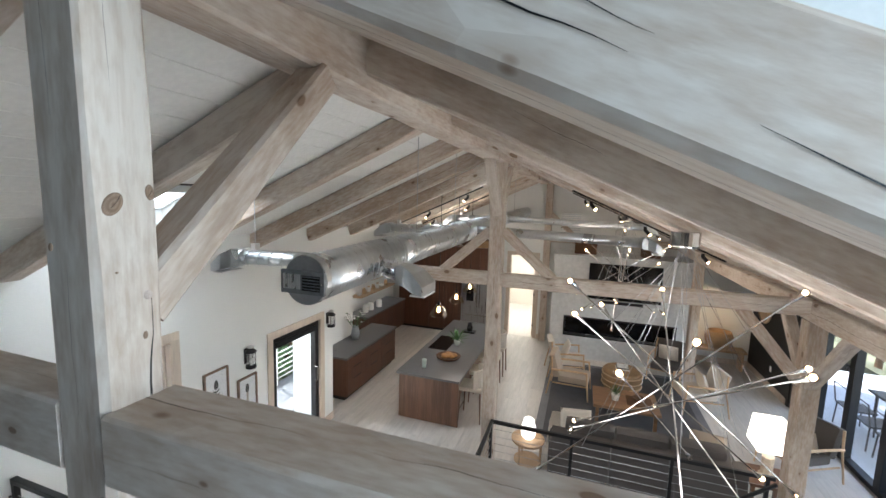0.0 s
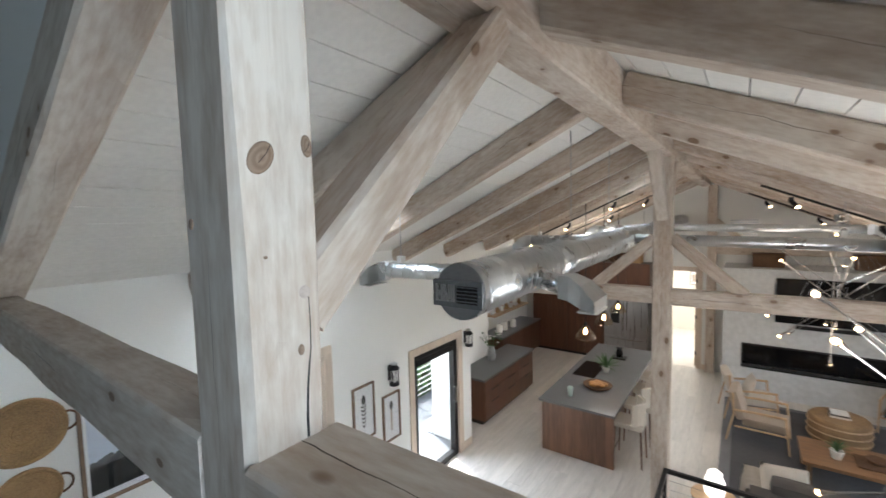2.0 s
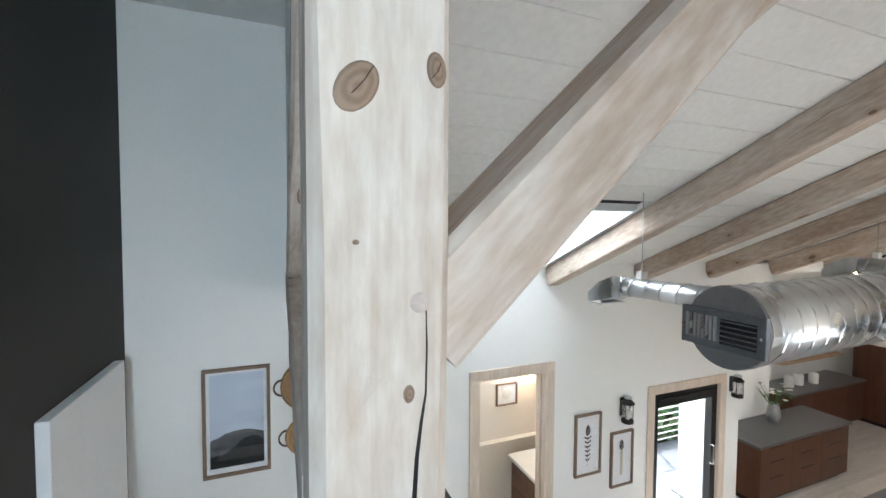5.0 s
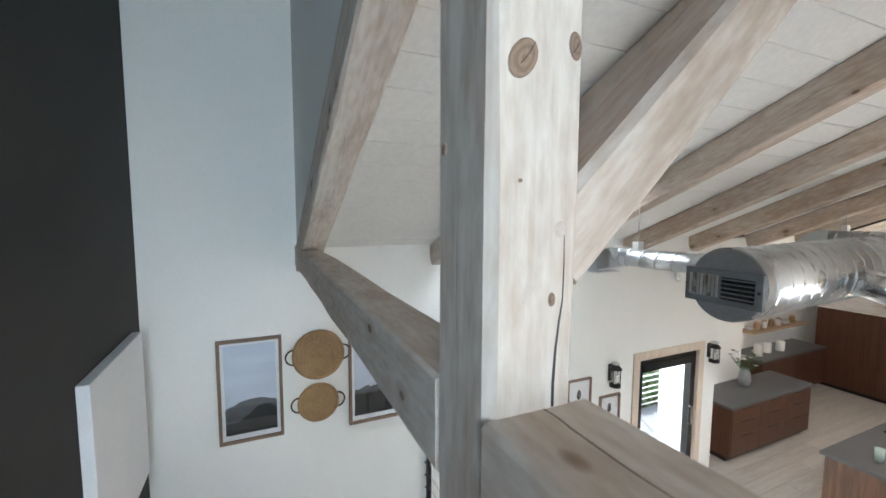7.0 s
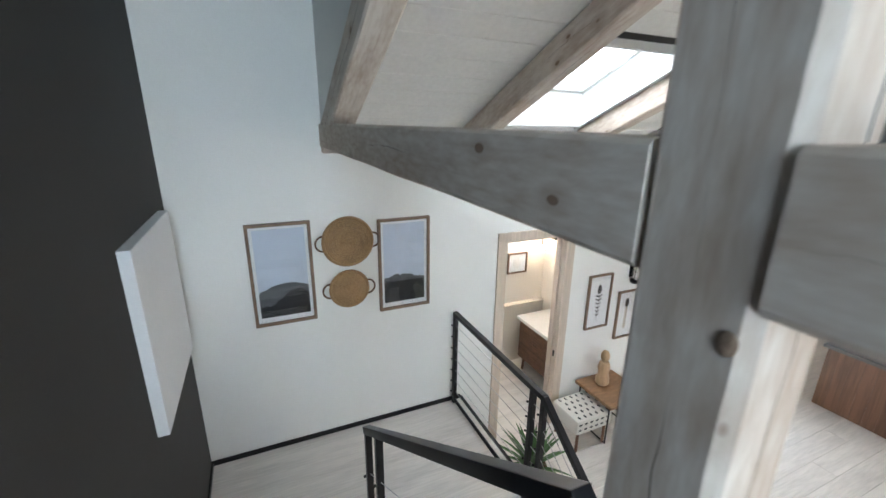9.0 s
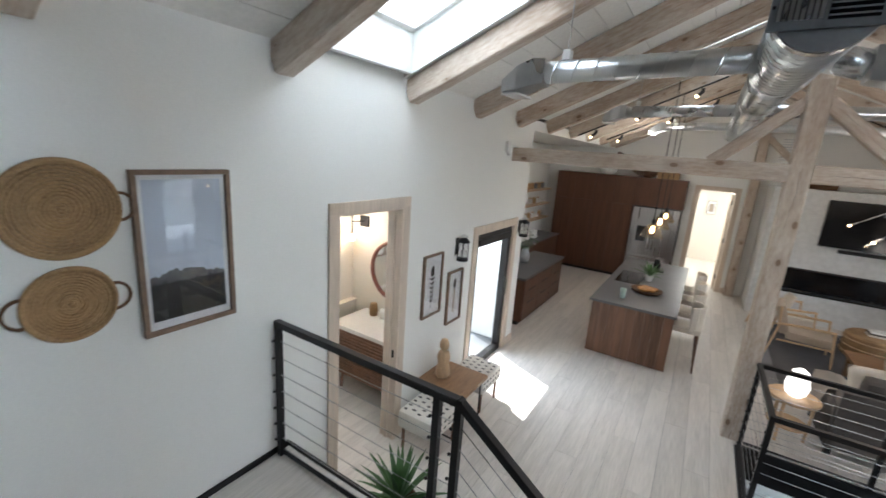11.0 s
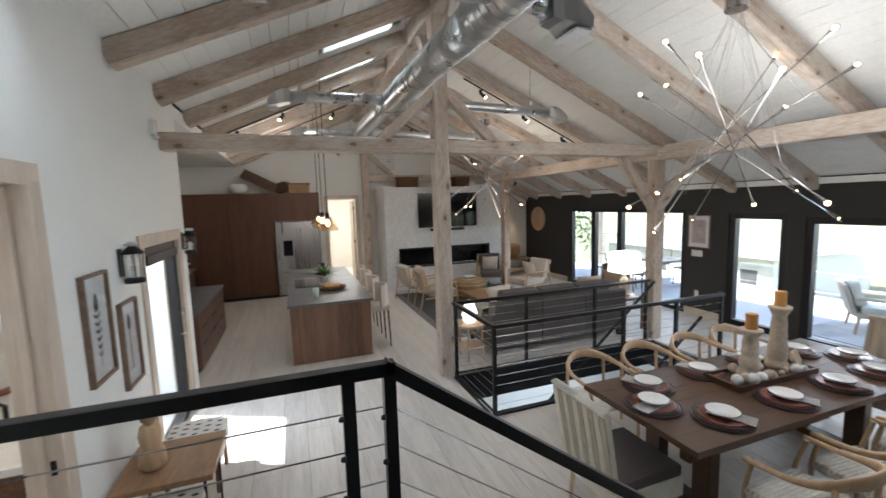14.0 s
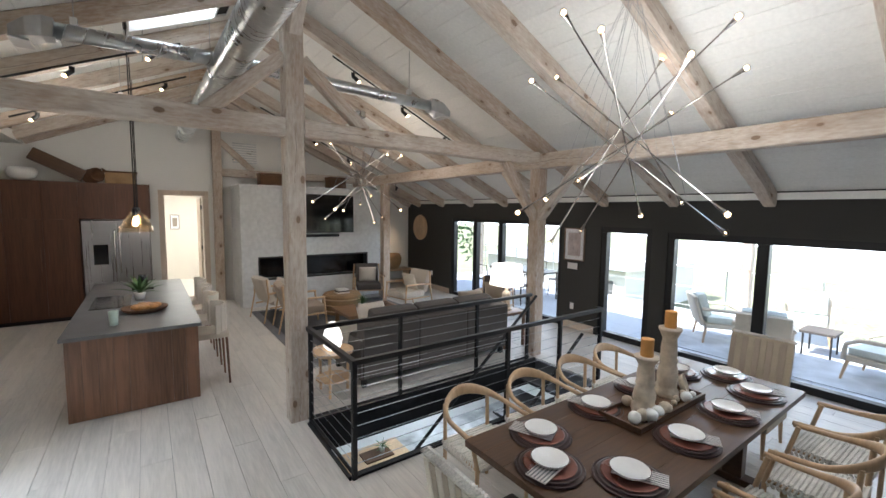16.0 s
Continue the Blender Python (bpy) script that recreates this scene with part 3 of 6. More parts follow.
# ---------- doors, windows, trim ----------
def casing(name, label, x, y0, y1, z1, th=0.02, w=0.09, axis="x", mat=None, s=1, jamb=0.16):
    """Door casing with jambs round an opening in a wall at x (or y)."""
    d = thing(name, label, "door frame", kind="structure")
    for a, b, c, e in ((y0 - w, y0, 0, z1), (y1, y1 + w, 0, z1), (y0 - w, y1 + w, z1, z1 + w)):
        if axis == "x":
            part("casing", B(x, x + s * th, a, b, c, e, bev=0.003), mat or TRIM, d)
        else:
            part("casing", B(a, b, x - th, x, c, e, bev=0.003), mat or TRIM, d)
    for a, b, c, e in ((y0, y0 + 0.02, 0, z1 - 0.02), (y1 - 0.02, y1, 0, z1 - 0.02), (y0, y1, z1 - 0.02, z1)):
        if axis == "x":
            part("jamb", B(x - jamb, x + th - 0.002, a, b, c, e), mat or TRIM, d)
        else:
            part("jamb", B(a, b, x - th + 0.002, x + jamb, c, e), mat or TRIM, d)
    return d


d1 = casing("door_1", "pale wood door frame open to the washroom", 0, 2.41, 3.23, 2.49)
for y in (2.43, 3.198):
    part("door_stop", B(-0.105, -0.065, y, y + 0.012, 0, 2.47), TRIM, d1)
part("door_stop", B(-0.105, -0.065, 2.442, 3.198, 2.458, 2.47), TRIM, d1)
part("strike_plate", B(-0.045, -0.02, 3.205, 3.2115, 0.95, 1.03), BLACK, d1, "dark metal strike plate")
d2 = casing("door_2", "pale wood frame round the glass side door", 0, 4.76, 5.95, 2.03)
d3 = casing("door_3", "pale wood door frame open to the bright hall", 12.5, 2.16, 2.95, 2.53, axis="y")
part("door_leaf", B(2.88, 2.92, 12.67, 13.4, 0.01, 2.46), TRIM, d3)
for z in (0.3, 1.25, 2.2):
    part("hinge", B(2.89, 2.915, 12.645, 12.665, z, z + 0.1), BLACK, d3)


def window(name, label, x, ys, z0, z1, fr=0.07, depth=0.12):
    """Black framed glazing in the wall plane x; ys are the frame lines."""
    w = thing(name, label, "window", kind="structure")
    part("window_frame", B(x, x + depth, ys[0], ys[-1], z1 - fr, z1, bev=0.004), BLACK, w)
    part("window_sill", B(x, x + depth, ys[0], ys[-1], z0, z0 + fr, bev=0.004), BLACK, w)
    for i, y in enumerate(ys):
        a, b = (y, y + fr) if i == 0 else (y - fr, y) if i == len(ys) - 1 else (y - 0.07, y + 0.07)
        part("window_frame", B(x, x + depth, a, b, z0 + fr, z1 - fr, bev=0.004), BLACK, w)
    for a, b in zip(ys, ys[1:]):
        p = part("pane", B(x + depth / 2, x + depth / 2 + 0.008, a + 0.05, b - 0.05, z0 + 0.05, z1 - 0.05), GLASS, w)
        p.visible_shadow = False
    return w


window("window_1", "black framed sliding terrace doors, four panes", 8.52, [6.59, 7.44, 8.36, 9.27, 10.21], 0.0, 2.06, 0.08)
window("window_2", "black framed single glass terrace door", 8.52, [4.8, 5.72], 0.0, 2.0, 0.1)
window("window_3", "wide black framed sliding terrace doors", 8.52, [1.3, 3.31, 4.55], 0.0, 1.95, 0.1)
window("window_4", "black framed glass side door with bright daylight", -0.12, [4.79, 5.92], 0.0, 2.0, 0.09, 0.1)
part("door_handle", T([(-0.02, 5.82, 0.95), (0.03, 5.82, 0.95), (0.03, 5.82, 1.2), (-0.02, 5.82, 1.2)], 0.01, 8), CHROME, bpy.data.objects["window_4"])
bl = thing("roller_blind", "dark roller blind cassette over the glass door", "blind")
part("cassette", B(-0.015, 0.012, 4.85, 5.86, 1.84, 1.93, bev=0.008), BLACK, bl)
lw = window("window_5", "black framed dark window at the stair head", 0, [0, 2.1], 2.46, 4.6)
lw.matrix_basis = pose(2.58, -0.55, 0) @ pose(0, 0, 0, 0, 0, -90)
# both upper floor windows are added out of view for the loft fill lamps
lw = window("window_7", "black framed window added out of view on the upper floor", 0, [0, 1.0], 3.3, 4.8)
lw.matrix_basis = pose(5.2, -0.51, 0) @ pose(0, 0, 0, 0, 0, -90)
window("window_8", "black framed window added out of view at the end of the upper floor", 8.0, [-0.42, 0.58], 2.6, 4.7, depth=0.1)
# added sheet: gives the stair head glass its dark look
wall("night_blind", "dark blue sheet standing in for the dark view at the stair head window", shade("navy_sheet", (0.02, 0.03, 0.06), 0.6, vary=0.2), [(2.5, 4.8, -0.8, -0.76, 2.4, 4.7)], "blind")
# skylight: white shaft and pane
SKYGLOW = glow("bright_overcast_sky", (0.93, 0.97, 1.0), 2.4)
for SK in SKIES:
    sk = thing("skylight", "bright roof window in a white shaft", "skylight", "roof windows", kind="structure")
    x0, x1, y0, y1 = SK
    for a, b, c, d in ((x0 - 0.02, x1 + 0.02, y0 - 0.014, y0 + 0.008), (x0 - 0.02, x1 + 0.02, y1 - 0.008, y1 + 0.014), (x0 - 0.014, x0 + 0.008, y0 + 0.008, y1 - 0.008), (x1 - 0.008, x1 + 0.014, y0 + 0.008, y1 - 0.008)):
        bm = bmesh.new()
        slope_board(bm, a, b, c, d, CT - 0.01, 0.34)
        part("shaft_side", bm, WHITE, sk)
    bm = bmesh.new()
    for a, b, c, d in ((x0 + 0.008, x1 - 0.008, y0 + 0.008, y0 + 0.05), (x0 + 0.008, x1 - 0.008, y1 - 0.05, y1 - 0.008), (x0 + 0.008, x0 + 0.05, y0 + 0.05, y1 - 0.05), (x1 - 0.05, x1 - 0.008, y0 + 0.05, y1 - 0.05)):
        slope_board(bm, a, b, c, d, CT + 0.3, 0.05)
    part("window_frame", bm, WHITE, sk)
    bm = bmesh.new()
    slope_board(bm, x0 + 0.04, x1 - 0.04, y0 + 0.04, y1 - 0.04, CT + 0.32, 0.006)
    pn = part("pane", bm, GLASS, sk)
    pn.visible_shadow = False
    bm = bmesh.new()
    slope_board(bm, x0 - 0.5, min(x1 + 0.5, RX), y0 - 0.6, y1 + 0.6, CT + 0.44, 0.01)
    tagged(part("sky_backdrop", bm, SKYGLOW), "bright white sky above the roof window", "backdrop", "", "structure")
# baseboards
for a in ((0.0, 0.014, 3.33, 4.66, 0, 0.13), (0.0, 0.014, 6.05, 6.32, 0, 0.13), (8.486, 8.5, 10.3, 12.485, 0, 0.14), (8.486, 8.5, 5.8, 6.55, 0, 0.14), (3.05, 3.13, 12.485, 12.5, 0, 0.13), (6.96, 8.486, 12.485, 12.5, 0, 0.14)):
    tagged(part("baseboard", B(*a, bev=0.003), TRIM), "pale wood baseboard along the wall", "baseboard", "", "structure")

# ---------- kitchen ----------
isl = thing("kitchen_island", "walnut kitchen island with grey stone top", "island")
part("body", B(1.14, 2.0, 6.87, 10.26, 0.06, 0.88), WALNUT, isl)
part("plinth", B(1.18, 1.95, 6.92, 10.2, 0.0, 0.06), BLACK, isl)
for i in range(9):
    w = 1.17 / 9
    part("panel", B(1.11 + i * w, 1.11 + (i + 1) * w - 0.0015, 6.83, 6.868, 0.012, 0.88), WALNUT, isl)
for i in range(6):
    part("cabinet_door", B(1.112, 1.138, 6.875 + i * 0.564, 6.875 + (i + 1) * 0.564 - 0.004, 0.07, 0.87), WALNUT, isl)
part("worktop", B(1.08, 2.31, 6.75, 10.36, 0.88, 0.92, bev=0.004), STONE, isl)
ck = thing("cooktop", "black glass cooktop flush in the island", "cooktop")
part("glass", B(1.2, 1.62, 8.1, 9.0, 0.921, 0.928, bev=0.002), SCREEN, ck)
# long low unit in the recess
cu = thing("counter_unit", "dark wood drawer unit with grey stone top", "cabinet")
part("body", B(-0.72, -0.1, 6.95, 9.15, 0.08, 0.88), REDWOOD, cu)
part("plinth", B(-0.7, -0.16, 6.97, 9.1, 0, 0.08), BLACK, cu)
part("worktop", B(-0.76, -0.06, 6.9, 9.2, 0.88, 0.92, bev=0.004), STONE, cu)
for i in range(3):
    for j, (z0, z1) in enumerate(((0.1, 0.42), (0.425, 0.66), (0.665, 0.872))):
        dr = part("drawer_front", B(-0.098, -0.078, 6.96 + i * 0.73, 6.96 + (i + 1) * 0.73 - 0.005, z0, z1), REDWOOD, cu)
        part("handle", B(-0.078, -0.066, 7.18 + i * 0.73, 7.48 + i * 0.73, z1 - 0.02, z1 - 0.008), BLACK, dr)
c2 = thing("counter_unit", "dark wood counter under the open shelves", "cabinet")
part("body", B(-1.74, -1.1, 9.6, 11.95, 0.08, 0.88), REDWOOD, c2)
part("worktop", B(-1.745, -1.06, 9.55, 11.98, 0.88, 0.92, bev=0.004), STONE, c2)
for i in range(4):
    part("cabinet_door", B(-1.098, -1.08, 9.61 + i * 0.585, 9.61 + (i + 1) * 0.585 - 0.005, 0.1, 0.872), REDWOOD, c2)
for z in (1.35, 1.75, 2.15):
    sh = thing("shelf", "pale wood open shelf on the kitchen wall", "shelf", "kitchen shelves")
    part("board", B(-1.745, -1.42, 9.8, 11.9, z, z + 0.04, bev=0.003), OAK, sh)
    for k in range(7):
        y = 9.95 + k * 0.27
        kind = random.random()
        if kind < 0.45:
            o = thing("bowl", "white ceramic bowl on a kitchen shelf", "bowl", "shelf crockery", (-1.58, y, z + 0.04))
            part("bowl_body", lathe([(0.03, 0), (0.07, 0.03), (0.09, 0.075), (0.08, 0.075), (0.06, 0.035), (0.0, 0.015)], 16), CERAMIC, o, smooth=True)
        else:
            o = thing("jar", "small jar on a kitchen shelf", "jar", "shelf crockery", (-1.58, y, z + 0.04))
            part("jar_body", lathe([(0.045, 0), (0.055, 0.02), (0.055, 0.12), (0.04, 0.14)], 14), random.choice([CERAMIC, RATTAN, STONE]), o, smooth=True)
            part("lid", lathe([(0.045, 0.14), (0.045, 0.165), (0.0, 0.17)], 14), OAK, o)
# wall of tall cabinets
FX = 11.98
for i, (a, b) in enumerate(((-1.3, -0.78), (-0.78, -0.26), (-0.26, 0.26), (0.26, 0.78))):
    tc = thing("tall_cabinet", "tall dark cherry pantry cabinet", "cabinet", "tall kitchen cabinets")
    part("body", B(a, b, FX + 0.02, 12.49, 0.08, 2.7), REDWOOD, tc)
    part("plinth", B(a, b, FX + 0.06, 12.6, 0, 0.08), BLACK, tc)
    for z0, z1 in ((0.1, 1.98), (1.985, 2.69)):
        dd = part("cabinet_door", B(a + 0.002, b - 0.002, FX, FX + 0.019, z0, z1), REDWOOD, tc)
        if z0 < 1:
            hx = b - 0.06 if i % 2 == 0 else a + 0.045
            part("handle", B(hx, hx + 0.015, FX - 0.014, FX, 1.0, 1.45), REDWOOD, dd)
oc = thing("wall_cabinet", "dark cherry cabinet above the refrigerator", "cabinet")
part("body", B(0.78, 1.92, FX + 0.02, 12.49, 1.98, 2.7), REDWOOD, oc)
for a, b in ((0.782, 1.348), (1.352, 1.918)):
    part("cabinet_door", B(a, b, FX, FX + 0.019, 1.985, 2.69), REDWOOD, oc)
fr = thing("refrigerator", "stainless steel french door refrigerator", "refrigerator")
part("body", B(0.8, 1.9, FX + 0.0, 12.46, 0.02, 1.96), BLACK, fr)
for a, b in ((0.81, 1.348), (1.352, 1.89)):
    dd = part("door", B(a, b, FX - 0.06, FX - 0.002, 0.72, 1.95, bev=0.008), FRIDGE, fr)
    hx = 1.31 if a < 1 else 1.39
    part("handle", T([(hx, FX - 0.06, 0.9), (hx, FX - 0.11, 0.92), (hx, FX - 0.11, 1.75), (hx, FX - 0.06, 1.77)], 0.012, 8), CHROME, dd)
for z0, z1 in ((0.06, 0.38), (0.385, 0.715)):
    dd = part("drawer", B(0.81, 1.89, FX - 0.06, FX - 0.002, z0, z1, bev=0.008), FRIDGE, fr)
    part("handle", T([(0.95, FX - 0.06, z1 - 0.05), (0.97, FX - 0.11, z1 - 0.05), (1.73, FX - 0.11, z1 - 0.05), (1.75, FX - 0.06, z1 - 0.05)], 0.012, 8), CHROME, dd)
part("dispenser", B(0.97, 1.2, FX - 0.066, FX - 0.058, 1.08, 1.48, bev=0.004), SCREEN, fr, "black water dispenser")


def stool(at, turn):
    s = thing("bar_stool", "pale fabric counter stool with dark legs", "stool", "stools at the island", at, turn)
    part("seat", B(-0.22, 0.22, -0.21, 0.21, 0.6, 0.68, bev=0.025), PALEFAB, s)
    for i in range(8):
        a = -1.0 + 2.0 * i / 7
        part("back_panel", B(-0.018, 0.018, -0.036, 0.036, 0.66, 1.02, 0.008, pose(-0.25 * math.cos(a) + 0.04, 0.24 * math.sin(a), 0, 0, 0, math.degrees(-a))), PALEFAB, s)
    for x in (-0.19, 0.19):
        for y in (-0.18, 0.18):
            part("leg", T([(x, y, 0.61), (x * 1.12, y * 1.12, 0)], 0.017, 8, 0.012), WALNUT, s)
    part("footrest", T([(0.2, -0.19, 0.22), (0.2, 0.19, 0.22)], 0.01, 6), CHROME, s)
    return s


for y in (7.3, 8.05, 8.8, 9.55):
    stool((2.42, y, 0), 180)

# ---------- fireplace wall ----------
ch = thing("fireplace", "pale rendered chimney breast with long black gas fire", "fireplace", kind="")
for a in ((3.52, 3.86, 11.32, 12.5, 0, 2.72), (6.55, 6.95, 11.32, 12.5, 0, 2.72), (3.86, 6.55, 11.32, 12.5, 0, 0.6), (3.86, 6.55, 11.32, 12.5, 1.14, 2.72), (3.86, 6.55, 11.7, 12.5, 0.6, 1.14)):
    part("render_block", B(*a), PLASTER, ch)
part("cap", B(3.5, 6.97, 11.29, 12.5, 2.72, 2.77, bev=0.006), PLASTER, ch)
part("firebox", B(3.87, 6.54, 11.5, 11.69, 0.605, 1.135), SCREEN, ch)
for a in ((3.86, 6.55, 11.305, 11.5, 0.6, 0.635), (3.86, 6.55, 11.305, 11.5, 1.105, 1.14), (3.86, 3.895, 11.305, 11.5, 0.635, 1.105), (6.515, 6.55, 11.305, 11.5, 0.635, 1.105)):
    part("surround", B(*a), BLACK, ch)
bm = bmesh.new()
for i in range(60):
    bmesh.ops.create_icosphere(bm, subdivisions=1, radius=random.uniform(0.012, 0.03), matrix=Matrix.Translation((random.uniform(3.95, 6.45), random.uniform(11.4, 11.48), 0.645)))
part("glass_stones", bm, CHROME, ch)["kind"] = "stuff"
tv = thing("television", "large black flat television on the chimney", "television")
part("screen", B(4.42, 6.14, 11.26, 11.285, 1.67, 2.6, bev=0.006), SCREEN, tv)
part("bracket", B(4.9, 5.7, 11.285, 11.32, 1.9, 2.3), BLACK, tv)
part("soundbar", B(4.75, 5.75, 11.24, 11.315, 1.57, 1.64, bev=0.01), BLACK, tv)
ve = thing("wall_vent", "white louvred vent on the gable wall", "vent")
part("frame", B(3.55, 4.15, 12.48, 12.499, 3.3, 3.85, bev=0.004), WHITE, ve)
for i in range(9):
    part("slat", B(3.58, 4.12, 12.468, 12.481, 3.33 + i * 0.056, 3.36 + i * 0.056), STEEL, ve)

# knots, pegs and the long split in the stair post
KNOT = shade("dark_knot_wood", (0.27, 0.19, 0.13), 0.7, vary=0.45, fine=4, large=2, bump=0.3)
kn, kl = KNOT.node_tree.nodes, KNOT.node_tree.links
rings = kn.new("ShaderNodeTexWave")
rings.wave_type, rings.rings_direction = "RINGS", "X"
rings.inputs["Scale"].default_value, rings.inputs["Distortion"].default_value = 0.55, 5.0
ramp = kn.new("ShaderNodeValToRGB")
ramp.color_ramp.elements[0].color, ramp.color_ramp.elements[1].color = (0.2, 0.13, 0.085, 1), (0.27, 0.19, 0.13, 1)
kl.new([q for q in kn if q.type == "TEX_COORD"][0].outputs["Object"], rings.inputs[0])
kl.new(rings.outputs[0], ramp.inputs[0])
kl.new(ramp.outputs[0], kn["Principled BSDF"].inputs["Base Color"])
PEG = shade("pale_wood_peg", (0.5, 0.42, 0.36), 0.7, vary=0.2, fine=40, bump=0.1)
HONEY = shade("honey_wood_peg", (0.5, 0.27, 0.09), 0.6, vary=0.3, fine=40, bump=0.1)
post = bpy.data.objects["king_post"]


def spot(name, mat, at, ry, rz, tilt, holder, axis="x"):
    bm = bmesh.new()
    bmesh.ops.create_icosphere(bm, subdivisions=3, radius=1.0)
    sc = (0.0035, ry, rz) if axis == "x" else (ry, 0.0035, rz)
    o = part(name, bm, mat, holder, smooth=True)
    turn = pose(0, 0, 0, tilt, 0, 0) if axis == "x" else pose(0, 0, 0, 0, tilt, 0)
    o.matrix_parent_inverse = holder.matrix_basis.inverted()
    o.matrix_basis = Matrix.Translation(at) @ turn @ Matrix.Diagonal((*sc, 1))
    return o


CRACK = shade("dark_crack_wood", (0.06, 0.035, 0.022), 0.8, vary=0.3, fine=30, bump=0.1)
KNOTRIM = shade("knot_rim_wood", (0.21, 0.14, 0.095), 0.75, vary=0.4, fine=30, bump=0.2)
FXP = 3.2155
for y, z, ry, rz, tilt in ((0.683, 4.1, 0.021, 0.031, -35), (0.768, 4.128, 0.0115, 0.02, 5), (0.738, 3.782, 0.008, 0.0125, 0)):
    spot("knot_rim", KNOTRIM, (FXP - 0.0006, y, z), ry, rz, tilt, post)
spot("knot", KNOT, (FXP, 0.683, 4.1), 0.019, 0.029, -35, post)
spot("knot", KNOT, (FXP, 0.768, 4.128), 0.01, 0.018, 5, post)
spot("knot", KNOT, (FXP, 0.738, 3.782), 0.007, 0.011, 0, post)
spot("knot", KNOT, (FXP, 0.682, 3.945), 0.004, 0.003, 0, post)
spot("peg", PEG, (FXP, 0.75, 3.88), 0.0125, 0.0125, 0, post)
spot("knot", KNOT, (3.08, 0.6345, 4.0), 0.006, 0.01, 10, post, "y")
spot("knot", KNOT, (3.19, 0.6345, 3.4), 0.013, 0.017, 10, post, "y")
spot("peg", HONEY, (3.192, 1.0, 4.025), 0.011, 0.0125, 0, [o for o in bpy.data.objects if o.name == "brace"][0])
for y0, z0, y1, z1 in ((0.678, 4.092, 0.7, 4.122), (0.762, 4.118, 0.772, 4.135)):
    ck2 = part("knot_crack", T([(FXP + 0.0032, y0, z0), (FXP + 0.0036, (y0 + y1) / 2 + 0.002, (z0 + z1) / 2), (FXP + 0.0032, y1, z1)], 0.0006, 5), CRACK, post)
    ck2.matrix_parent_inverse = post.matrix_basis.inverted()
bm = bmesh.new()
pts = [(0.757, 3.875, 0.001), (0.758, 3.83, 0.0016), (0.757, 3.78, 0.0018), (0.752, 3.75, 0.0028), (0.747, 3.71, 0.0035), (0.744, 3.66, 0.004), (0.744, 3.625, 0.004)]
rows = [(bm.verts.new((FXP + 0.0015, y - w * 0.7, z)), bm.verts.new((FXP + 0.0015, y + w * 0.7, z))) for y, z, w in pts]
for u, v in zip(rows, rows[1:]):
    bm.faces.new((u[0], u[1], v[1], v[0]))
sp = part("split", bm, BLACK, post, "long drying split")
sp.matrix_parent_inverse = post.matrix_basis.inverted()
# long drying checks on the first rafter
raf = bpy.data.objects["rafter.001"]
for x0, x1, dz, w in ((3.75, 4.25, 0.12, 0.004), (4.0, 4.28, 0.15, 0.0025), (4.4, 4.7, 0.07, 0.0025)):
    bm = bmesh.new()
    rows = []
    for k in range(13):
        t = k / 12
        x = x0 + (x1 - x0) * t
        z = under(x) + dz - 0.03 * t + 0.016 * noise.noise((x * 7, dz * 50, 0))
        ww = w * math.sin(math.pi * (0.06 + 0.9 * t)) * 0.6
        rows.append((bm.verts.new((x, 0.6385, z - ww)), bm.verts.new((x, 0.6385, z + ww))))
    for u, v in zip(rows, rows[1:]):
        bm.faces.new((u[0], v[0], v[1], u[1]))
    o = part("drying_check", bm, BLACK, raf)
    o.matrix_parent_inverse = raf.matrix_basis.inverted()

# ---------- ducts ----------
def duct_pipe(name, a, b, r, parent, seams=True, step=0.085):
    a, b = Vector(a), Vector(b)
    L = (b - a).length
    bm = bmesh.new()
    n = max(2, int(L / 0.5))
    tube(bm, [a.lerp(b, i / n) for i in range(n + 1)], r, 28)
    p = part(name, bm, STEEL, parent, smooth=False)
    for f in p.data.polygons:
        f.use_smooth = len(f.vertices) == 4
    if seams:
        d = (b - a).normalized()
        side = d.cross(Vector((0, 0, 1))).normalized()
        nor = side.cross(d)
        turns = int(L / step)
        pts = [a + d * (L * i / (turns * 14)) + (side * math.cos(i * 2 * math.pi / 14) + nor * math.sin(i * 2 * math.pi / 14)) * (r + 0.002) for i in range(turns * 14 + 1)]
        part("seam", T(pts, 0.004, 4), STEEL, p)
    return p


def boot(parent, at, s):
    """Flared outlet, open downwards; s: -1 or 1 along x."""
    x, y, z = at
    bm = bmesh.new()
    secs = [(0.0, 0.078, 0.074, 0.0), (0.07, 0.09, 0.08, -0.005), (0.16, 0.13, 0.072, -0.045), (0.25, 0.15, 0.035, -0.1)]
    rings = []
    for dx, hw, hh, dz in secs:
        rings.append([bm.verts.new((x + s * dx, y + cy * hw, z + dz + cz * hh)) for cy, cz in ((-1, -1), (1, -1), (1, 1), (-1, 1))])
    for a, b in zip(rings, rings[1:]):
        for k in range(4):
            bm.faces.new((a[k], a[(k + 1) % 4], b[(k + 1) % 4], b[k]))
    bm.faces.new(rings[0])
    bm.faces.new(rings[-1])
    bmesh.ops.recalc_face_normals(bm, faces=bm.faces[:])
    o = part("outlet", bm, STEEL, parent)
    part("grille", B(x + s * 0.2 - 0.06, x + s * 0.2 + 0.06, y - 0.12, y + 0.12, z - 0.148, z - 0.136), CERAMIC, o)


du = thing("ventilation_duct", "galvanised spiral duct hung from the rafters", "duct")


def dz(y):
    return 3.597 + 0.022 * (y - 2.2)


DX = 2.575
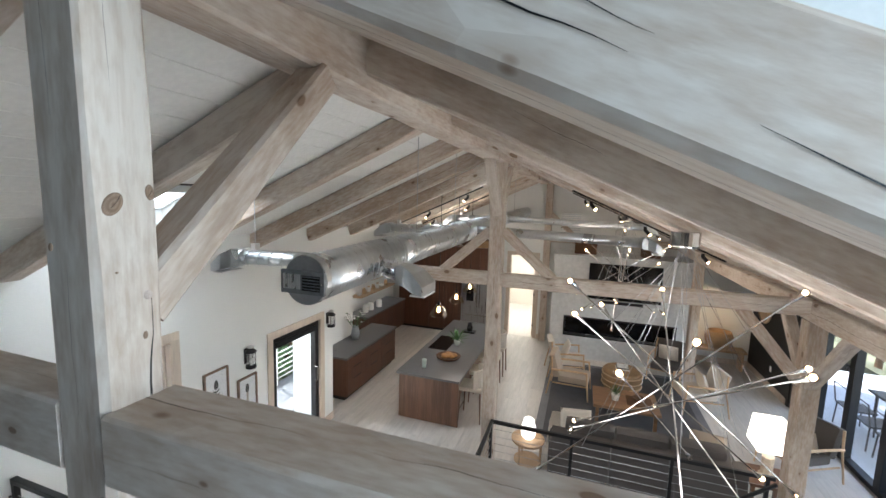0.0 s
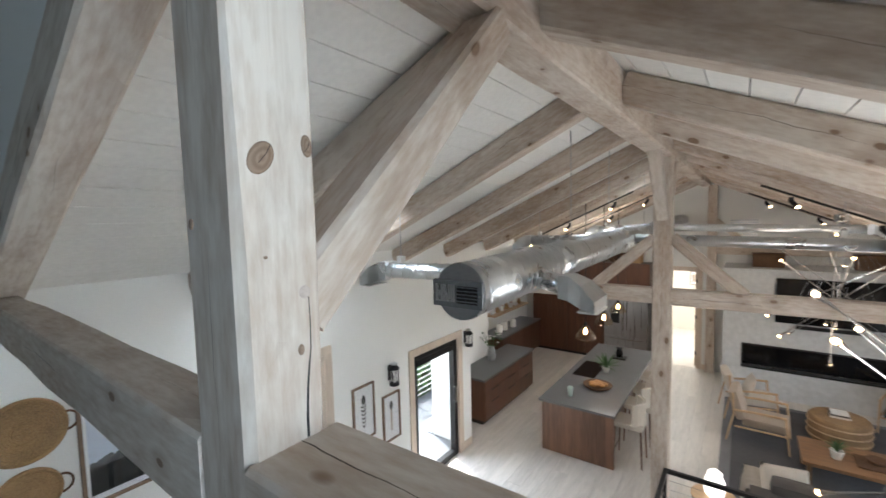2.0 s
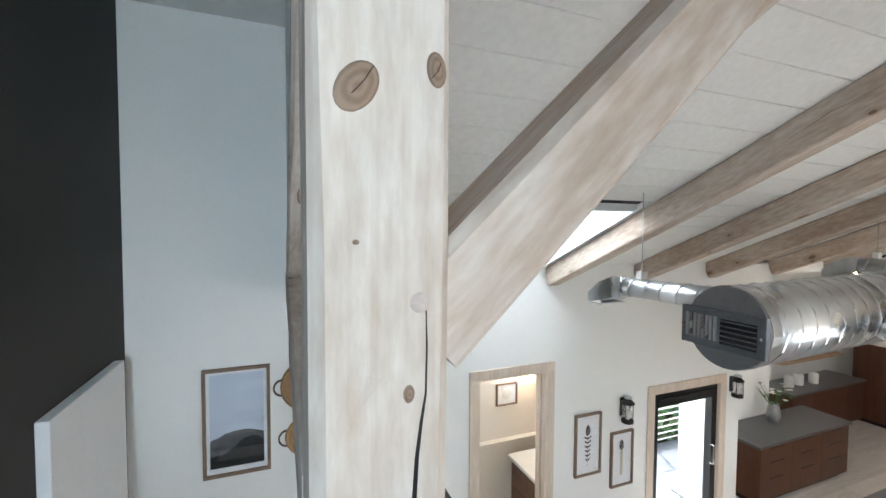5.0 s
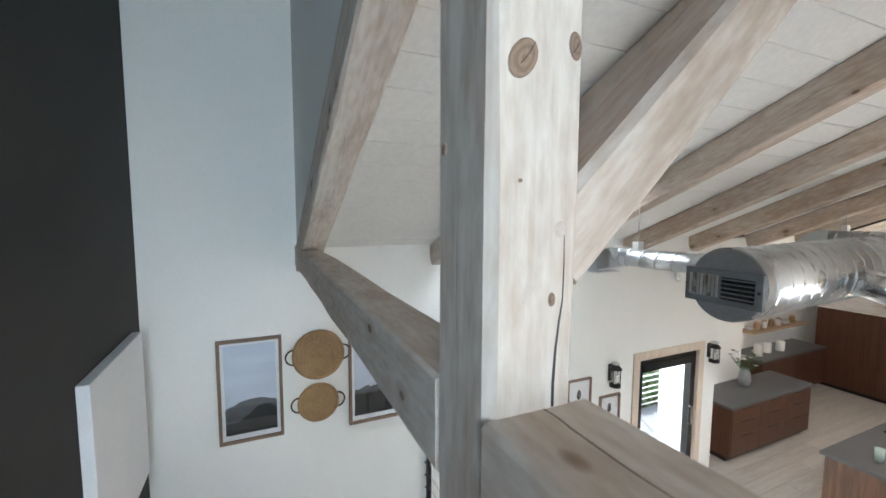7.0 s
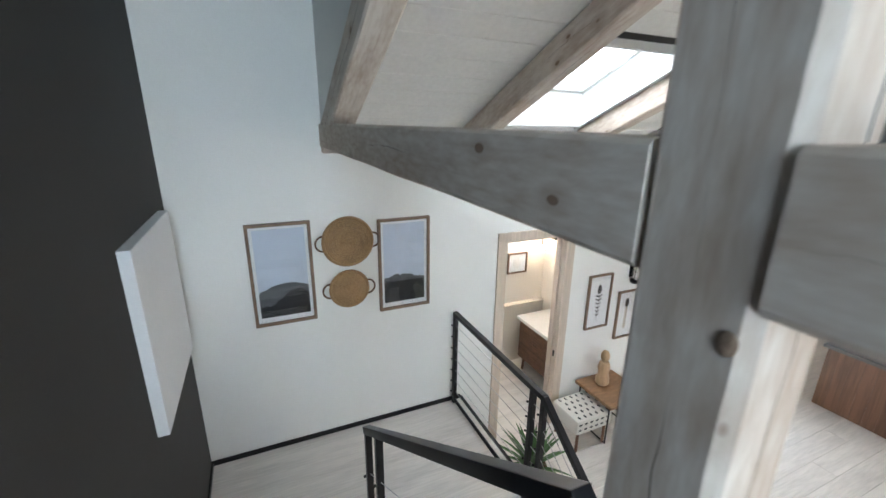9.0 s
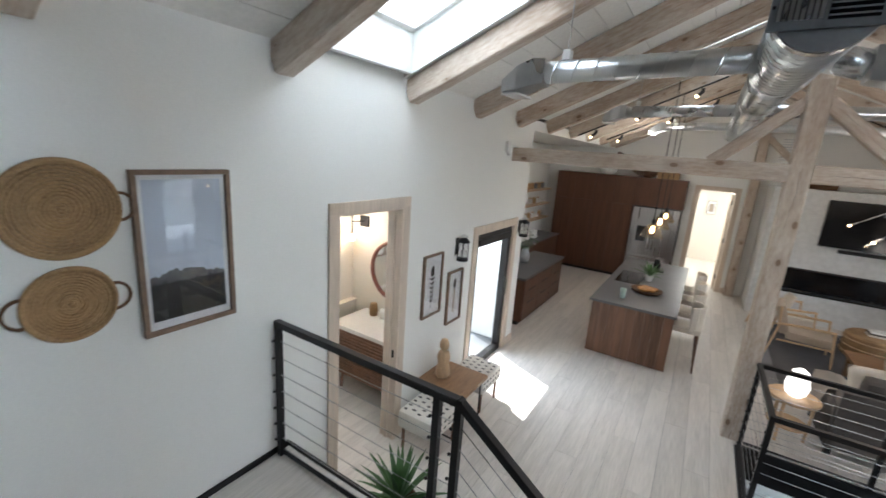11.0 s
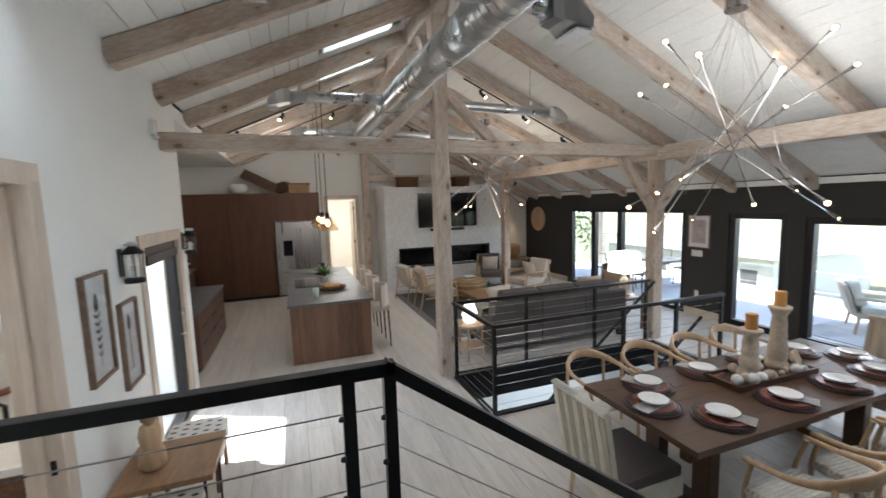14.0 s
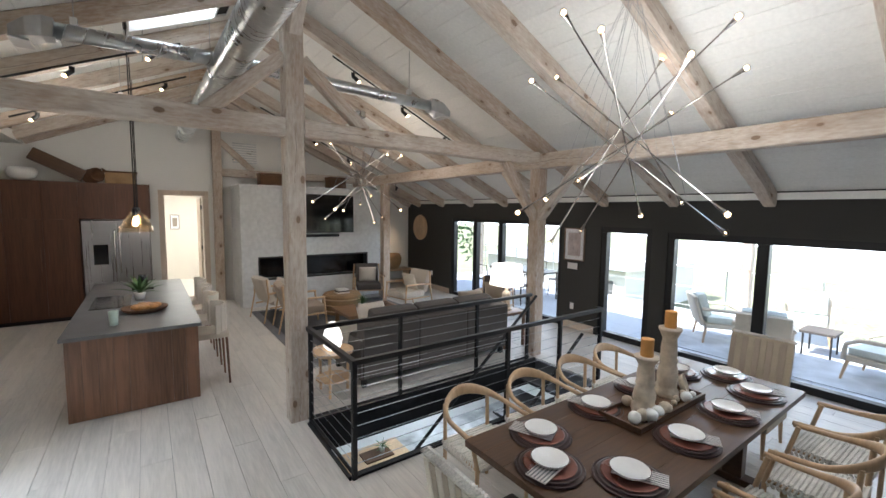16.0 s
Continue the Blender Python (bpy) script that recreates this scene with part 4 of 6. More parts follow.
duct_pipe("main_pipe", (DX, 2.2, dz(2.2)), (DX, 3.4, dz(3.4)), 0.155, du)
duct_pipe("main_pipe", (DX, 3.4, dz(3.4)), (DX, 6.4, dz(6.4)), 0.15, du)
duct_pipe("main_pipe", (DX, 6.4, dz(6.4)), (DX, 12.5, dz(12.5)), 0.132, du)
for y, r in ((2.22, 0.161), (3.4, 0.161), (4.9, 0.156), (6.4, 0.156), (8.6, 0.138)):
    part("band", T([(DX, y - 0.025, dz(y)), (DX, y + 0.025, dz(y))], r, 28), STEEL, du)
part("end_cap", T([(DX, 2.185, dz(2.2)), (DX, 2.2, dz(2.2))], 0.157, 32), shade("dull_zinc", (0.3, 0.31, 0.32), 0.45, 0.8, vary=0.15), du)
gb = part("register", B(DX - 0.168, DX + 0.155, 2.165, 2.186, dz(2.2) - 0.085, dz(2.2) + 0.065, bev=0.004), shade("grey_painted_steel", (0.17, 0.18, 0.19), 0.5, 0.3), du)
for i in range(8):
    part("louvre", B(DX - 0.145 + i * 0.0165, DX - 0.135 + i * 0.0165, 2.159, 2.166, dz(2.2) - 0.055, dz(2.2) + 0.04), STEEL, gb)
part("grille_opening", B(DX - 0.005, DX + 0.125, 2.161, 2.166, dz(2.2) - 0.06, dz(2.2) + 0.035), SCREEN, gb)
for i in range(5):
    part("grille_bar", B(DX - 0.005, DX + 0.125, 2.157, 2.162, dz(2.2) - 0.05 + i * 0.019, dz(2.2) - 0.045 + i * 0.019), gb.data.materials[0], gb)
for i in (-0.158, 0.143):
    part("screw", T([(DX + i, 2.158, dz(2.2) - 0.01), (DX + i, 2.166, dz(2.2) - 0.01)], 0.006, 8), CHROME, gb)
for y, xl, xr, r in ((2.98, 1.32, 2.86, 0.067), (6.05, 1.3, 4.95, 0.066), (8.9, 1.5, 5.3, 0.066)):
    z = dz(y) - (0.025 if y < 3 else 0)
    duct_pipe("branch_pipe", (DX - 0.1, y, z), (xl, y, z - 0.03), r, du, True, 0.12)
    boot(du, (xl, y, z - 0.03), -1)
    duct_pipe("branch_pipe", (DX + 0.1, y, z), (xr, y, z - 0.05), r, du, xr > 3, 0.12)
    boot(du, (xr, y, z - 0.05), 1)
    for x in ([xl + 0.12] + ([xr - 0.3] if xr > 3 else [])):
        part("hanger", T([(x, y, z + 0.05), (x, y, under(x) + CT)], 0.004, 5), CABLE, du)
        part("clamp", B(x - 0.025, x + 0.025, y - 0.03, y + 0.03, z + 0.04, z + 0.1, bev=0.004), CERAMIC, du)
for y in (4.0, 5.3, 7.4, 10.2):
    part("hanger", T([(DX, y, dz(y) + 0.1), (DX, y, under(DX) + CT)], 0.004, 5), CABLE, du)

# ---------- chandeliers ----------
# the arms of one chandelier: both ends from its middle
ARMS = (((-0.7, 0.05, 0.75), (0.72, -0.11, -0.44)), ((-0.65, -0.2, 0.57), (0.66, 0.21, -0.56)), ((-0.45, 0.54, 0.48), (0.58, -0.5, -0.68)),
        ((0.01, 0.67, 0.63), (0.01, -0.71, -0.54)), ((0.73, 0.14, 0.79), (-0.89, -0.06, -0.74)), ((-0.05, -0.71, 0.63), (0.06, 0.79, -0.42)),
        ((-0.39, -0.61, 0.36), (0.3, 0.57, -0.71)), ((0.5, -0.58, 0.48), (-0.6, 0.5, -0.55)), ((0.76, 0.05, 0.32), (-0.62, -0.06, -0.33)))


def chandelier(at, canopy_z, turn, label):
    rnd = random.Random(int(turn))
    c = thing("chandelier", label, "chandelier", "sputnik chandeliers", at, turn)
    dzc = canopy_z - at[2]
    part("canopy", lathe([(0.085, dzc - 0.1), (0.09, dzc - 0.09), (0.09, dzc), (0.0, dzc)], 24), CHROME, c, smooth=False)
    for i, (p, q) in enumerate(ARMS):
        p, q = Vector(p), Vector(q)
        d = (q - p).normalized()
        ar = part("arm", T([p, q], 0.0055, 8), CHROME, c)
        for j, (e, s) in enumerate(((p, -1), (q, 1))):
            u = d * s
            part("lamp_holder", T([e - u * 0.085, e - u * 0.03, e], 0.008, 10, 0.017), CHROME, ar)
            lit = (i * 2 + j) % 4 != 1
            bm = bmesh.new()
            bmesh.ops.create_icosphere(bm, subdivisions=3, radius=0.027, matrix=Matrix.Translation(e + u * 0.024))
            gl = part("bulb", bm, GLASS_BULB, ar, smooth=True)
            gl.visible_shadow = False
            bm = bmesh.new()
            bmesh.ops.create_icosphere(bm, subdivisions=2, radius=0.017 if lit else 0.006, matrix=Matrix.Translation(e + u * 0.022))
            part("filament", bm, BULB, gl, smooth=True)
            top = Vector((rnd.uniform(-0.06, 0.06), rnd.uniform(-0.06, 0.06), dzc - 0.09))
            part("wire", T([e * 0.62, top], 0.0016, 4), CABLE, c)
    return c


GLASS_BULB = glass_mat("clear_bulb_glass", (0.95, 0.93, 0.9))
chandelier((4.86, 3.17, 2.79), under(4.86), 0, "nickel sputnik chandelier over the dining table")
chandelier((4.93, 8.15, 2.8), under(4.93), 75, "nickel sputnik chandelier over the living room")

# ---------- pendants and track lights ----------
SHADEGLASS = glass_mat("ribbed_lamp_glass", (0.96, 0.9, 0.8), 0.08)
for y in (7.18, 8.3, 9.4):
    pd = thing("pendant_lamp", "clear glass dome pendant over the island", "pendant lamp", "island pendants", (1.74, y, 2.03))
    part("shade", lathe([(0.04, 0.14), (0.055, 0.12), (0.11, 0.05), (0.155, -0.03), (0.168, -0.08), (0.163, -0.08), (0.149, -0.03), (0.104, 0.047), (0.05, 0.112), (0.035, 0.135)], 28), SHADEGLASS, pd, smooth=True).visible_shadow = False
    part("socket", lathe([(0.025, 0.1), (0.03, 0.13), (0.03, 0.18), (0.012, 0.2)], 16), BLACK, pd)
    part("bulb", lathe([(0.0, -0.02), (0.025, -0.005), (0.032, 0.03), (0.015, 0.09)], 14), BULB, pd, smooth=True)
    part("cord", T([(0, 0, 0.19), (0, 0, under(1.74) + CT - 2.03)], 0.007, 6), BLACK, pd)
for y, xs, s in ((8.0, (0.5, 1.2, 2.0), -1), (9.9, (0.6, 1.5, 2.2), -1), (7.0, (4.3, 5.1, 5.9), 1), (10.9, (4.2, 5.0, 5.85), 1)):
    tr = thing("track_light", "black track with small adjustable spotlights", "spotlight", "ceiling tracks")
    part("track", T([(xs[0] - 0.3, y, under(xs[0] - 0.3) - 0.02), (xs[-1] + 0.3, y, under(xs[-1] + 0.3) - 0.02)], 0.014, 4), BLACK, tr)
    for x in xs:
        z = under(x) - 0.03
        hd = part("head", T([(x, y, z - 0.02), (x, y, z - 0.07), (x + s * 0.06, y - 0.05, z - 0.14)], 0.028, 12), BLACK, tr)
        e = Vector((x + s * 0.062, y - 0.052, z - 0.144))
        part("lens", T([e, e + Vector((s * 0.004, -0.004, -0.008))], 0.024, 12), BULB, hd)


# added fitting, unseen, for the lamp that warms the chimney corner
cs = thing("corner_spotlight", "small black ceiling spotlight added for the corner glow", "spotlight")
part("base", lathe([(0.04, 0), (0.045, 0.02), (0.0, 0.022)], 14, (7.3, 11.15, under(7.3) + CT - 0.06)), BLACK, cs)
part("stem", T([(7.3, 11.15, under(7.3) + CT - 0.06), (7.3, 11.15, 2.86)], 0.008, 6), BLACK, cs)
part("head", T([(7.3, 11.08, 2.86), (7.3, 11.14, 2.78)], 0.03, 12), BLACK, cs)
# ---------- wall decoration ----------
FRAMEW = shade("weathered_brown_frame", (0.2, 0.13, 0.085), 0.6, vary=0.35, fine=10, large=3, stretch=(4, 4, 4), bump=0.1)
PAPER = shade("white_mount_paper", (0.78, 0.79, 0.8), 0.6, vary=0.04, fine=60, bump=0)


def picture(name, label, x, y0, y1, z0, z1, fw=0.025, mount=0.03, sx=1):
    p = thing(name, label, "picture")
    for a in ((y0, y1, z1 - fw, z1), (y0, y1, z0, z0 + fw), (y0, y0 + fw, z0 + fw, z1 - fw), (y1 - fw, y1, z0 + fw, z1 - fw)):
        part("frame", B(x, x + sx * 0.035, *a, bev=0.003) if sx > 0 else B(x - 0.035, x, *a, bev=0.003), FRAMEW, p)
    a, b = sorted((x + sx * 0.004, x + sx * 0.012))
    part("mount", B(a, b, y0 + fw, y1 - fw, z0 + fw, z1 - fw), PAPER, p)
    a, b = sorted((x + sx * 0.024, x + sx * 0.027))
    part("glazing", B(a, b, y0 + fw, y1 - fw, z0 + fw, z1 - fw), GLASS, p).visible_shadow = False
    return p


SKYP = shade("misty_sky_print", (0.56, 0.62, 0.72), 0.6, vary=0.1, fine=3, large=1.2, bump=0)
DARKP = shade("dark_forest_print", (0.018, 0.018, 0.018), 0.6, vary=0.7, fine=26, large=5, bump=0)
MISTP = shade("grey_hill_print", (0.11, 0.115, 0.12), 0.6, vary=0.3, fine=12, large=4, bump=0)


def ridge(bm, x, y0, y1, zb, f, n=40, th=0.001):
    """A flat silhouette whose upper edge follows f."""
    top = [bm.verts.new((x, y0 + (y1 - y0) * i / n, f(i / n))) for i in range(n + 1)]
    low = [bm.verts.new((x, y0 + (y1 - y0) * i / n, zb)) for i in range(n + 1)]
    for i in range(n):
        bm.faces.new((low[i], low[i + 1], top[i + 1], top[i]))
    return bm


for y0, y1, z0, z1, k in ((0.02, 0.51, 2.0, 2.87, 0), (1.07, 1.56, 1.96, 2.83, 1)):
    p = picture("landscape_picture", ("misty mountain photograph in a brown wooden frame", "misty forest photograph in a brown wooden frame")[k], 0.0, y0, y1, z0, z1)
    a, b, c, d = y0 + 0.05, y1 - 0.05, z0 + 0.07, z1 - 0.05
    part("print", B(0.012, 0.0135, a, b, c, d), SKYP, p)
    if k == 0:
        f1 = lambda t: c + 0.19 + 0.1 * math.sin(2.2 * t + 0.3) + 0.012 * noise.noise((t * 9, 1, 0))
        f2 = lambda t: c + 0.1 + 0.13 * max(0, math.sin(2.6 * t - 0.4)) ** 2 + 0.02 * noise.noise((t * 12, 2, 0))
    else:
        f1 = lambda t: c + 0.24 + 0.03 * math.sin(4 * t) + 0.03 * noise.noise((t * 14, 3, 0))
        f2 = lambda t: c + 0.2 + 0.05 * abs(noise.noise((t * 30, 4, 0)))
    part("far_hill", ridge(bmesh.new(), 0.0145, a, b, c, f1), MISTP, p)
    part("near_hill", ridge(bmesh.new(), 0.0155, a, b, c, f2, 60), DARKP, p)
for y0, y1, z0, z1, k in ((3.6, 3.96, 1.24, 1.94, 0), (4.11, 4.44, 1.01, 1.66, 1)):
    p = picture("botanical_picture", "black leaf print in a slim brown frame", 0.0, y0, y1, z0, z1, 0.02)
    yc, zc = (y0 + y1) / 2, (z0 + z1) / 2
    bm = bmesh.new()
    bm.faces.new([bm.verts.new((0.0145, yc + 0.03 * math.sin(q) * (1.1 - 0.25 * math.cos(q)), zc + 0.16 + 0.062 * math.cos(q))) for q in [2 * math.pi * j / 18 for j in range(18)]])
    if k == 0:
        for j in range(6):
            zz, hw = zc + 0.075 - j * 0.05, 0.05 - 0.004 * j
            for sd in (-1, 1):
                bm.faces.new([bm.verts.new((0.0145, yc + sd * u, zz + v)) for u, v in ((0.003, 0.0), (hw, 0.022), (hw * 0.96, 0.0), (0.003, -0.022))][::sd])
    box(bm, 0.0135, 0.0142, yc - 0.002, yc + 0.002, zc - (0.26 if k == 0 else 0.08), zc + 0.12)
    if k:
        part("tail_print", ridge(bmesh.new(), 0.0142, yc - 0.02, yc + 0.02, zc - 0.2, lambda t: zc + 0.11 - 0.05 * abs(t - 0.5)), shade("faded_tan_ink", (0.5, 0.45, 0.36), 0.7, vary=0.3, fine=30, bump=0), p)
    part("leaf_print", bm, BLACK, p)
# woven trays
for yc, zc, r in ((0.81, 2.66, 0.21), (0.8, 2.23, 0.165)):
    t = thing("woven_tray", "round woven straw tray with loop handles", "tray", "woven wall trays")
    bm = bmesh.new()
    turns, n = 13, 26
    pts = [(0.02 + 0.005 * math.sin(i * 0.31), yc + (r * i / (turns * n)) * math.cos(i * 2 * math.pi / n), zc + (r * i / (turns * n)) * math.sin(i * 2 * math.pi / n)) for i in range(4, turns * n)]
    part("coil", tube(bm, pts, r / turns * 0.55, 5), RATTAN, t)
    part("base", T([(0.002, yc, zc), (0.016, yc, zc)], r, 30), RATTAN, t)
    part("rim", T([(0.024, yc + r * math.cos(a), zc + r * math.sin(a)) for a in [2 * math.pi * k / 40 for k in range(41)]], 0.013, 8), RATTAN, t)
    for s in (-1, 1):
        part("handle", T([(0.024, yc + s * (r + 0.062 * math.sin(q)), zc + 0.065 * math.cos(q)) for q in [math.pi * k / 10 for k in range(11)]], 0.008, 6), BASKET, t)
cv = thing("canvas_picture", "thick blank white canvas on the charcoal wall", "picture")
part("canvas", B(0.21, 1.2, -0.468, -0.41, 2.03, 3.06, bev=0.006), PAPER, cv)
for yc, zt, zb in ((4.28, 2.1, 1.79), (6.15, 2.12, 1.82)):
    la = thing("wall_lantern", "black metal lantern with glass on the white wall", "wall lamp", "wall lanterns")
    part("backplate", B(0.0, 0.012, yc - 0.035, yc + 0.035, zb + 0.05, zt - 0.05, bev=0.003), BLACK, la)
    part("ring", T([(0.085 + 0.022 * math.cos(q), yc + 0.022 * math.sin(q), zt - 0.005) for q in [math.pi * j / 6 for j in range(13)]], 0.004, 6), STEEL, la)
    part("crown", lathe([(0.02, zt - 0.035), (0.045, zt - 0.03), (0.05, zt - 0.015), (0.02, zt - 0.005), (0.0, zt - 0.005)], 14, (0.085, yc, 0)), STEEL, la)
    part("cap", lathe([(0.075, zt - 0.09), (0.075, zt - 0.08), (0.045, zt - 0.05), (0.02, zt - 0.03)], 16, (0.085, yc, 0)), BLACK, la)
    part("glass", lathe([(0.058, zb + 0.03), (0.06, zt - 0.09), (0.055, zt - 0.09), (0.053, zb + 0.03)], 16, (0.085, yc, 0)), GLASS, la, smooth=True)
    part("base", lathe([(0.068, zb), (0.068, zb + 0.03), (0.03, zb + 0.04)], 16, (0.085, yc, 0)), BLACK, la)
    for q in range(4):
        a = q * math.pi / 2 + 0.4
        part("bar", T([(0.085 + 0.062 * math.cos(a), yc + 0.062 * math.sin(a), zb + 0.02), (0.085 + 0.062 * math.cos(a), yc + 0.062 * math.sin(a), zt - 0.08)], 0.004, 5), BLACK, la)
    part("candle", lathe([(0.025, zb + 0.03), (0.025, zb + 0.13), (0.0, zb + 0.135)], 12, (0.085, yc, 0)), CERAMIC, la)
# round tray and picture on the charcoal wall
rt = thing("round_wall_tray", "round copper-brown tray on the charcoal wall", "tray")
part("disc", T([(8.47, 11.75, 1.75), (8.497, 11.75, 1.75)], 0.36, 40), OAK, rt)
part("rim", T([(8.465, 11.75 + 0.36 * math.cos(a), 1.75 + 0.36 * math.sin(a)) for a in [2 * math.pi * k / 40 for k in range(41)]], 0.014, 6), OAK, rt)
p = picture("print_picture", "pale print in a slim frame by the terrace door", 8.498, 6.05, 6.5, 1.33, 1.95, 0.015, sx=-1)
part("print", B(8.48, 8.4855, 6.14, 6.42, 1.42, 1.86), shade("pink_grey_print", (0.5, 0.42, 0.4), 0.6, vary=0.4, fine=8, large=5, bump=0), p)
for y, z in ((6.2, 1.16), (6.25, 0.38), (11.1, 0.4)):
    sw = thing("wall_switch", "white switch plate on the charcoal wall", "switch", "switch plates")
    part("plate", B(8.488, 8.498, y, y + (0.22 if z > 1 else 0.08), z, z + 0.12, bev=0.002), CERAMIC, sw)
    part("rocker", B(8.482, 8.489, y + 0.02, y + 0.06, z + 0.03, z + 0.09), CERAMIC, sw)

# ---------- dining ----------
tb = thing("dining_table", "dark brown wooden dining table set for ten", "table")
for i in range(6):
    w = 1.05 / 6
    part("top_board", B(3.46, 6.3, 2.28 + i * w, 2.28 + (i + 1) * w - 0.001, 0.715, 0.76, bev=0.003), TABLEWOOD, tb)
for x in (3.95, 5.8):
    lg = part("trestle", B(x - 0.06, x + 0.06, 2.47, 3.14, 0.6, 0.714, bev=0.01), TABLEWOOD, tb)
    part("trestle_leg", B(x - 0.05, x + 0.05, 2.52, 2.66, 0.06, 0.6, bev=0.01), TABLEWOOD, lg)
    part("trestle_leg", B(x - 0.05, x + 0.05, 2.95, 3.09, 0.06, 0.6, bev=0.01), TABLEWOOD, lg)
    part("foot", B(x - 0.06, x + 0.06, 2.37, 3.24, 0.0, 0.06, bev=0.01), TABLEWOOD, lg)
part("stretcher", B(4.0, 5.75, 2.76, 2.85, 0.25, 0.37, bev=0.008), TABLEWOOD, tb)


def wishbone(at, turn):
    """Curved-rail chair facing local +y."""
    c = thing("dining_chair", "honey oak armchair with white woven cord seat", "chair", "chairs along the table", at, turn)
    legs = [(-0.25, 0.22), (0.25, 0.22), (-0.22, -0.22), (0.22, -0.22)]
    for i, (x, y) in enumerate(legs):
        top = 0.66 if i < 2 else 0.72
        part("leg", T([(x, y, 0), (x * 0.98, y, 0.42), (x * (1.06 if i < 2 else 0.98), y * (0.75 if i < 2 else 1.05), top)], 0.016, 10), OAK, c)
    pts = []
    for k in range(25):
        a = math.pi + math.pi * k / 24
        pts.append((0.29 * math.cos(a), -0.02 + 0.29 * math.sin(a), 0.67 + 0.09 * max(0.0, -math.sin(a)) ** 1.5))
    pts = [(-0.3, 0.2, 0.655)] + pts + [(0.3, 0.2, 0.655)]
    bm = bmesh.new()
    ring = []
    for i, p in enumerate(pts):
        a, b = Vector(pts[max(0, i - 1)]), Vector(pts[min(len(pts) - 1, i + 1)])
        d = (b - a).normalized()
        s = d.cross(Vector((0, 0, 1))).normalized()
        u = Vector((0, 0, 1))
        k = math.sin(math.pi * i / (len(pts) - 1))
        hw, hh = 0.018, 0.018 + 0.03 * k ** 2
        q = Vector(p)
        ring.append([bm.verts.new(q + s * (hw * math.cos(t)) + u * (hh * math.sin(t))) for t in [2 * math.pi * j / 10 for j in range(10)]])
    for a, b in zip(ring, ring[1:]):
        for j in range(10):
            bm.faces.new((a[j], a[(j + 1) % 10], b[(j + 1) % 10], b[j]))
    bm.faces.new(ring[0][::-1])
    bm.faces.new(ring[-1])
    bmesh.ops.recalc_face_normals(bm, faces=bm.faces[:])
    part("back_rail", bm, OAK, c, smooth=True)
    for p, q in (((-0.24, 0.22, 0.42), (0.24, 0.22, 0.42)), ((-0.22, -0.22, 0.42), (0.22, -0.22, 0.42)), ((-0.24, 0.22, 0.42), (-0.22, -0.22, 0.42)), ((0.24, 0.22, 0.42), (0.22, -0.22, 0.42))):
        part("seat_rail", T([p, q], 0.014, 8), OAK, c)
    bm = bmesh.new()
    for i in range(17):
        t = -0.23 + 0.46 * i / 16
        tube(bm, [(t, -0.23, 0.42), (t, 0.23, 0.42)], 0.0155, 6)
        tube(bm, [(-0.23, t, 0.424 + 0.006 * (i % 2)), (0.23, t, 0.424 + 0.006 * ((i + 1) % 2))], 0.0155, 6)
    st = part("seat", bm, ROPE, c, "white woven cord seat")
    st["kind"] = "stuff"
    for x in (-0.235, 0.235):
        bm = bmesh.new()
        for i in range(14):
            y = -0.2 + 0.4 * i / 13
            tube(bm, [(x, y, 0.38), (x * 1.06, y + 0.012, 0.41), (x, y, 0.44)], 0.012, 5)
        part("cord_wrap", bm, ROPE, st)["kind"] = "stuff"
    return c


first = wishbone((4.12, 2.05, 0), 0)
for x in (4.8, 5.48, 6.1):
    copy_thing(first, pose(x, 2.04 + random.uniform(-0.03, 0.03), 0, 0, 0, random.uniform(-6, 6)))
for x in (3.9, 4.56, 5.24, 5.86):
    copy_thing(first, pose(x, 3.62 + random.uniform(-0.02, 0.02), 0, 0, 0, 180 + random.uniform(-5, 5)))
STRIPE = shade("cream_woven_weave", (0.68, 0.63, 0.52), 0.9, vary=0.15, fine=150, large=8, bump=0.4)
STRIPE2 = shade("tan_woven_weave", (0.47, 0.4, 0.3), 0.9, vary=0.15, fine=150, large=8, bump=0.4)


def host(at, turn, label, m1, m2):
    """Woven armless host chair facing local +y, striped back."""
    c = thing("host_chair", label, "chair", "chairs at the table ends", at, turn)
    part("seat", B(-0.27, 0.27, -0.25, 0.28, 0.4, 0.48, bev=0.02), GREYFAB, c)
    part("apron", B(-0.28, 0.28, -0.26, 0.29, 0.26, 0.4, bev=0.015), m1, c)
    n = 10
    lean = pose(0, -0.25, 0.42, 10)
    bk = part("backrest", B(-0.27, 0.27, -0.045, -0.005, 0, 0.58, bev=0.015, m=lean), m1, c)
    for i in range(n):
        w = 0.54 / n
        part("stripe", B(-0.27 + i * w + 0.003, -0.27 + (i + 1) * w - 0.003, -0.051, 0.002, 0.01, 0.55, bev=0.004, m=lean), m2 if i % 2 else m1, bk)
    bm = bmesh.new()
    for i in range(26):
        x = -0.265 + 0.53 * i / 25
        tube(bm, [(x - 0.012, -0.05, 0.575), (x + 0.012, -0.025, 0.595), (x - 0.004, 0.0, 0.575)], 0.009, 5)
    bmesh.ops.transform(bm, matrix=lean, verts=bm.verts[:])
    part("braid", bm, ROPE, bk)["kind"] = "stuff"
    for x in (-0.24, 0.24):
        for y in (-0.22, 0.24):
            part("leg", T([(x, y, 0.28), (x * 1.05, y * 1.1, 0)], 0.02, 8, 0.014), OAK, c)
    return c


host((3.36, 2.8, 0), -90, "cream striped woven chair at the table end", STRIPE, STRIPE2)
host((6.6, 2.8, 0), 90, "tan striped woven chair at the terrace end", STRIPE2, BEIGEFAB)
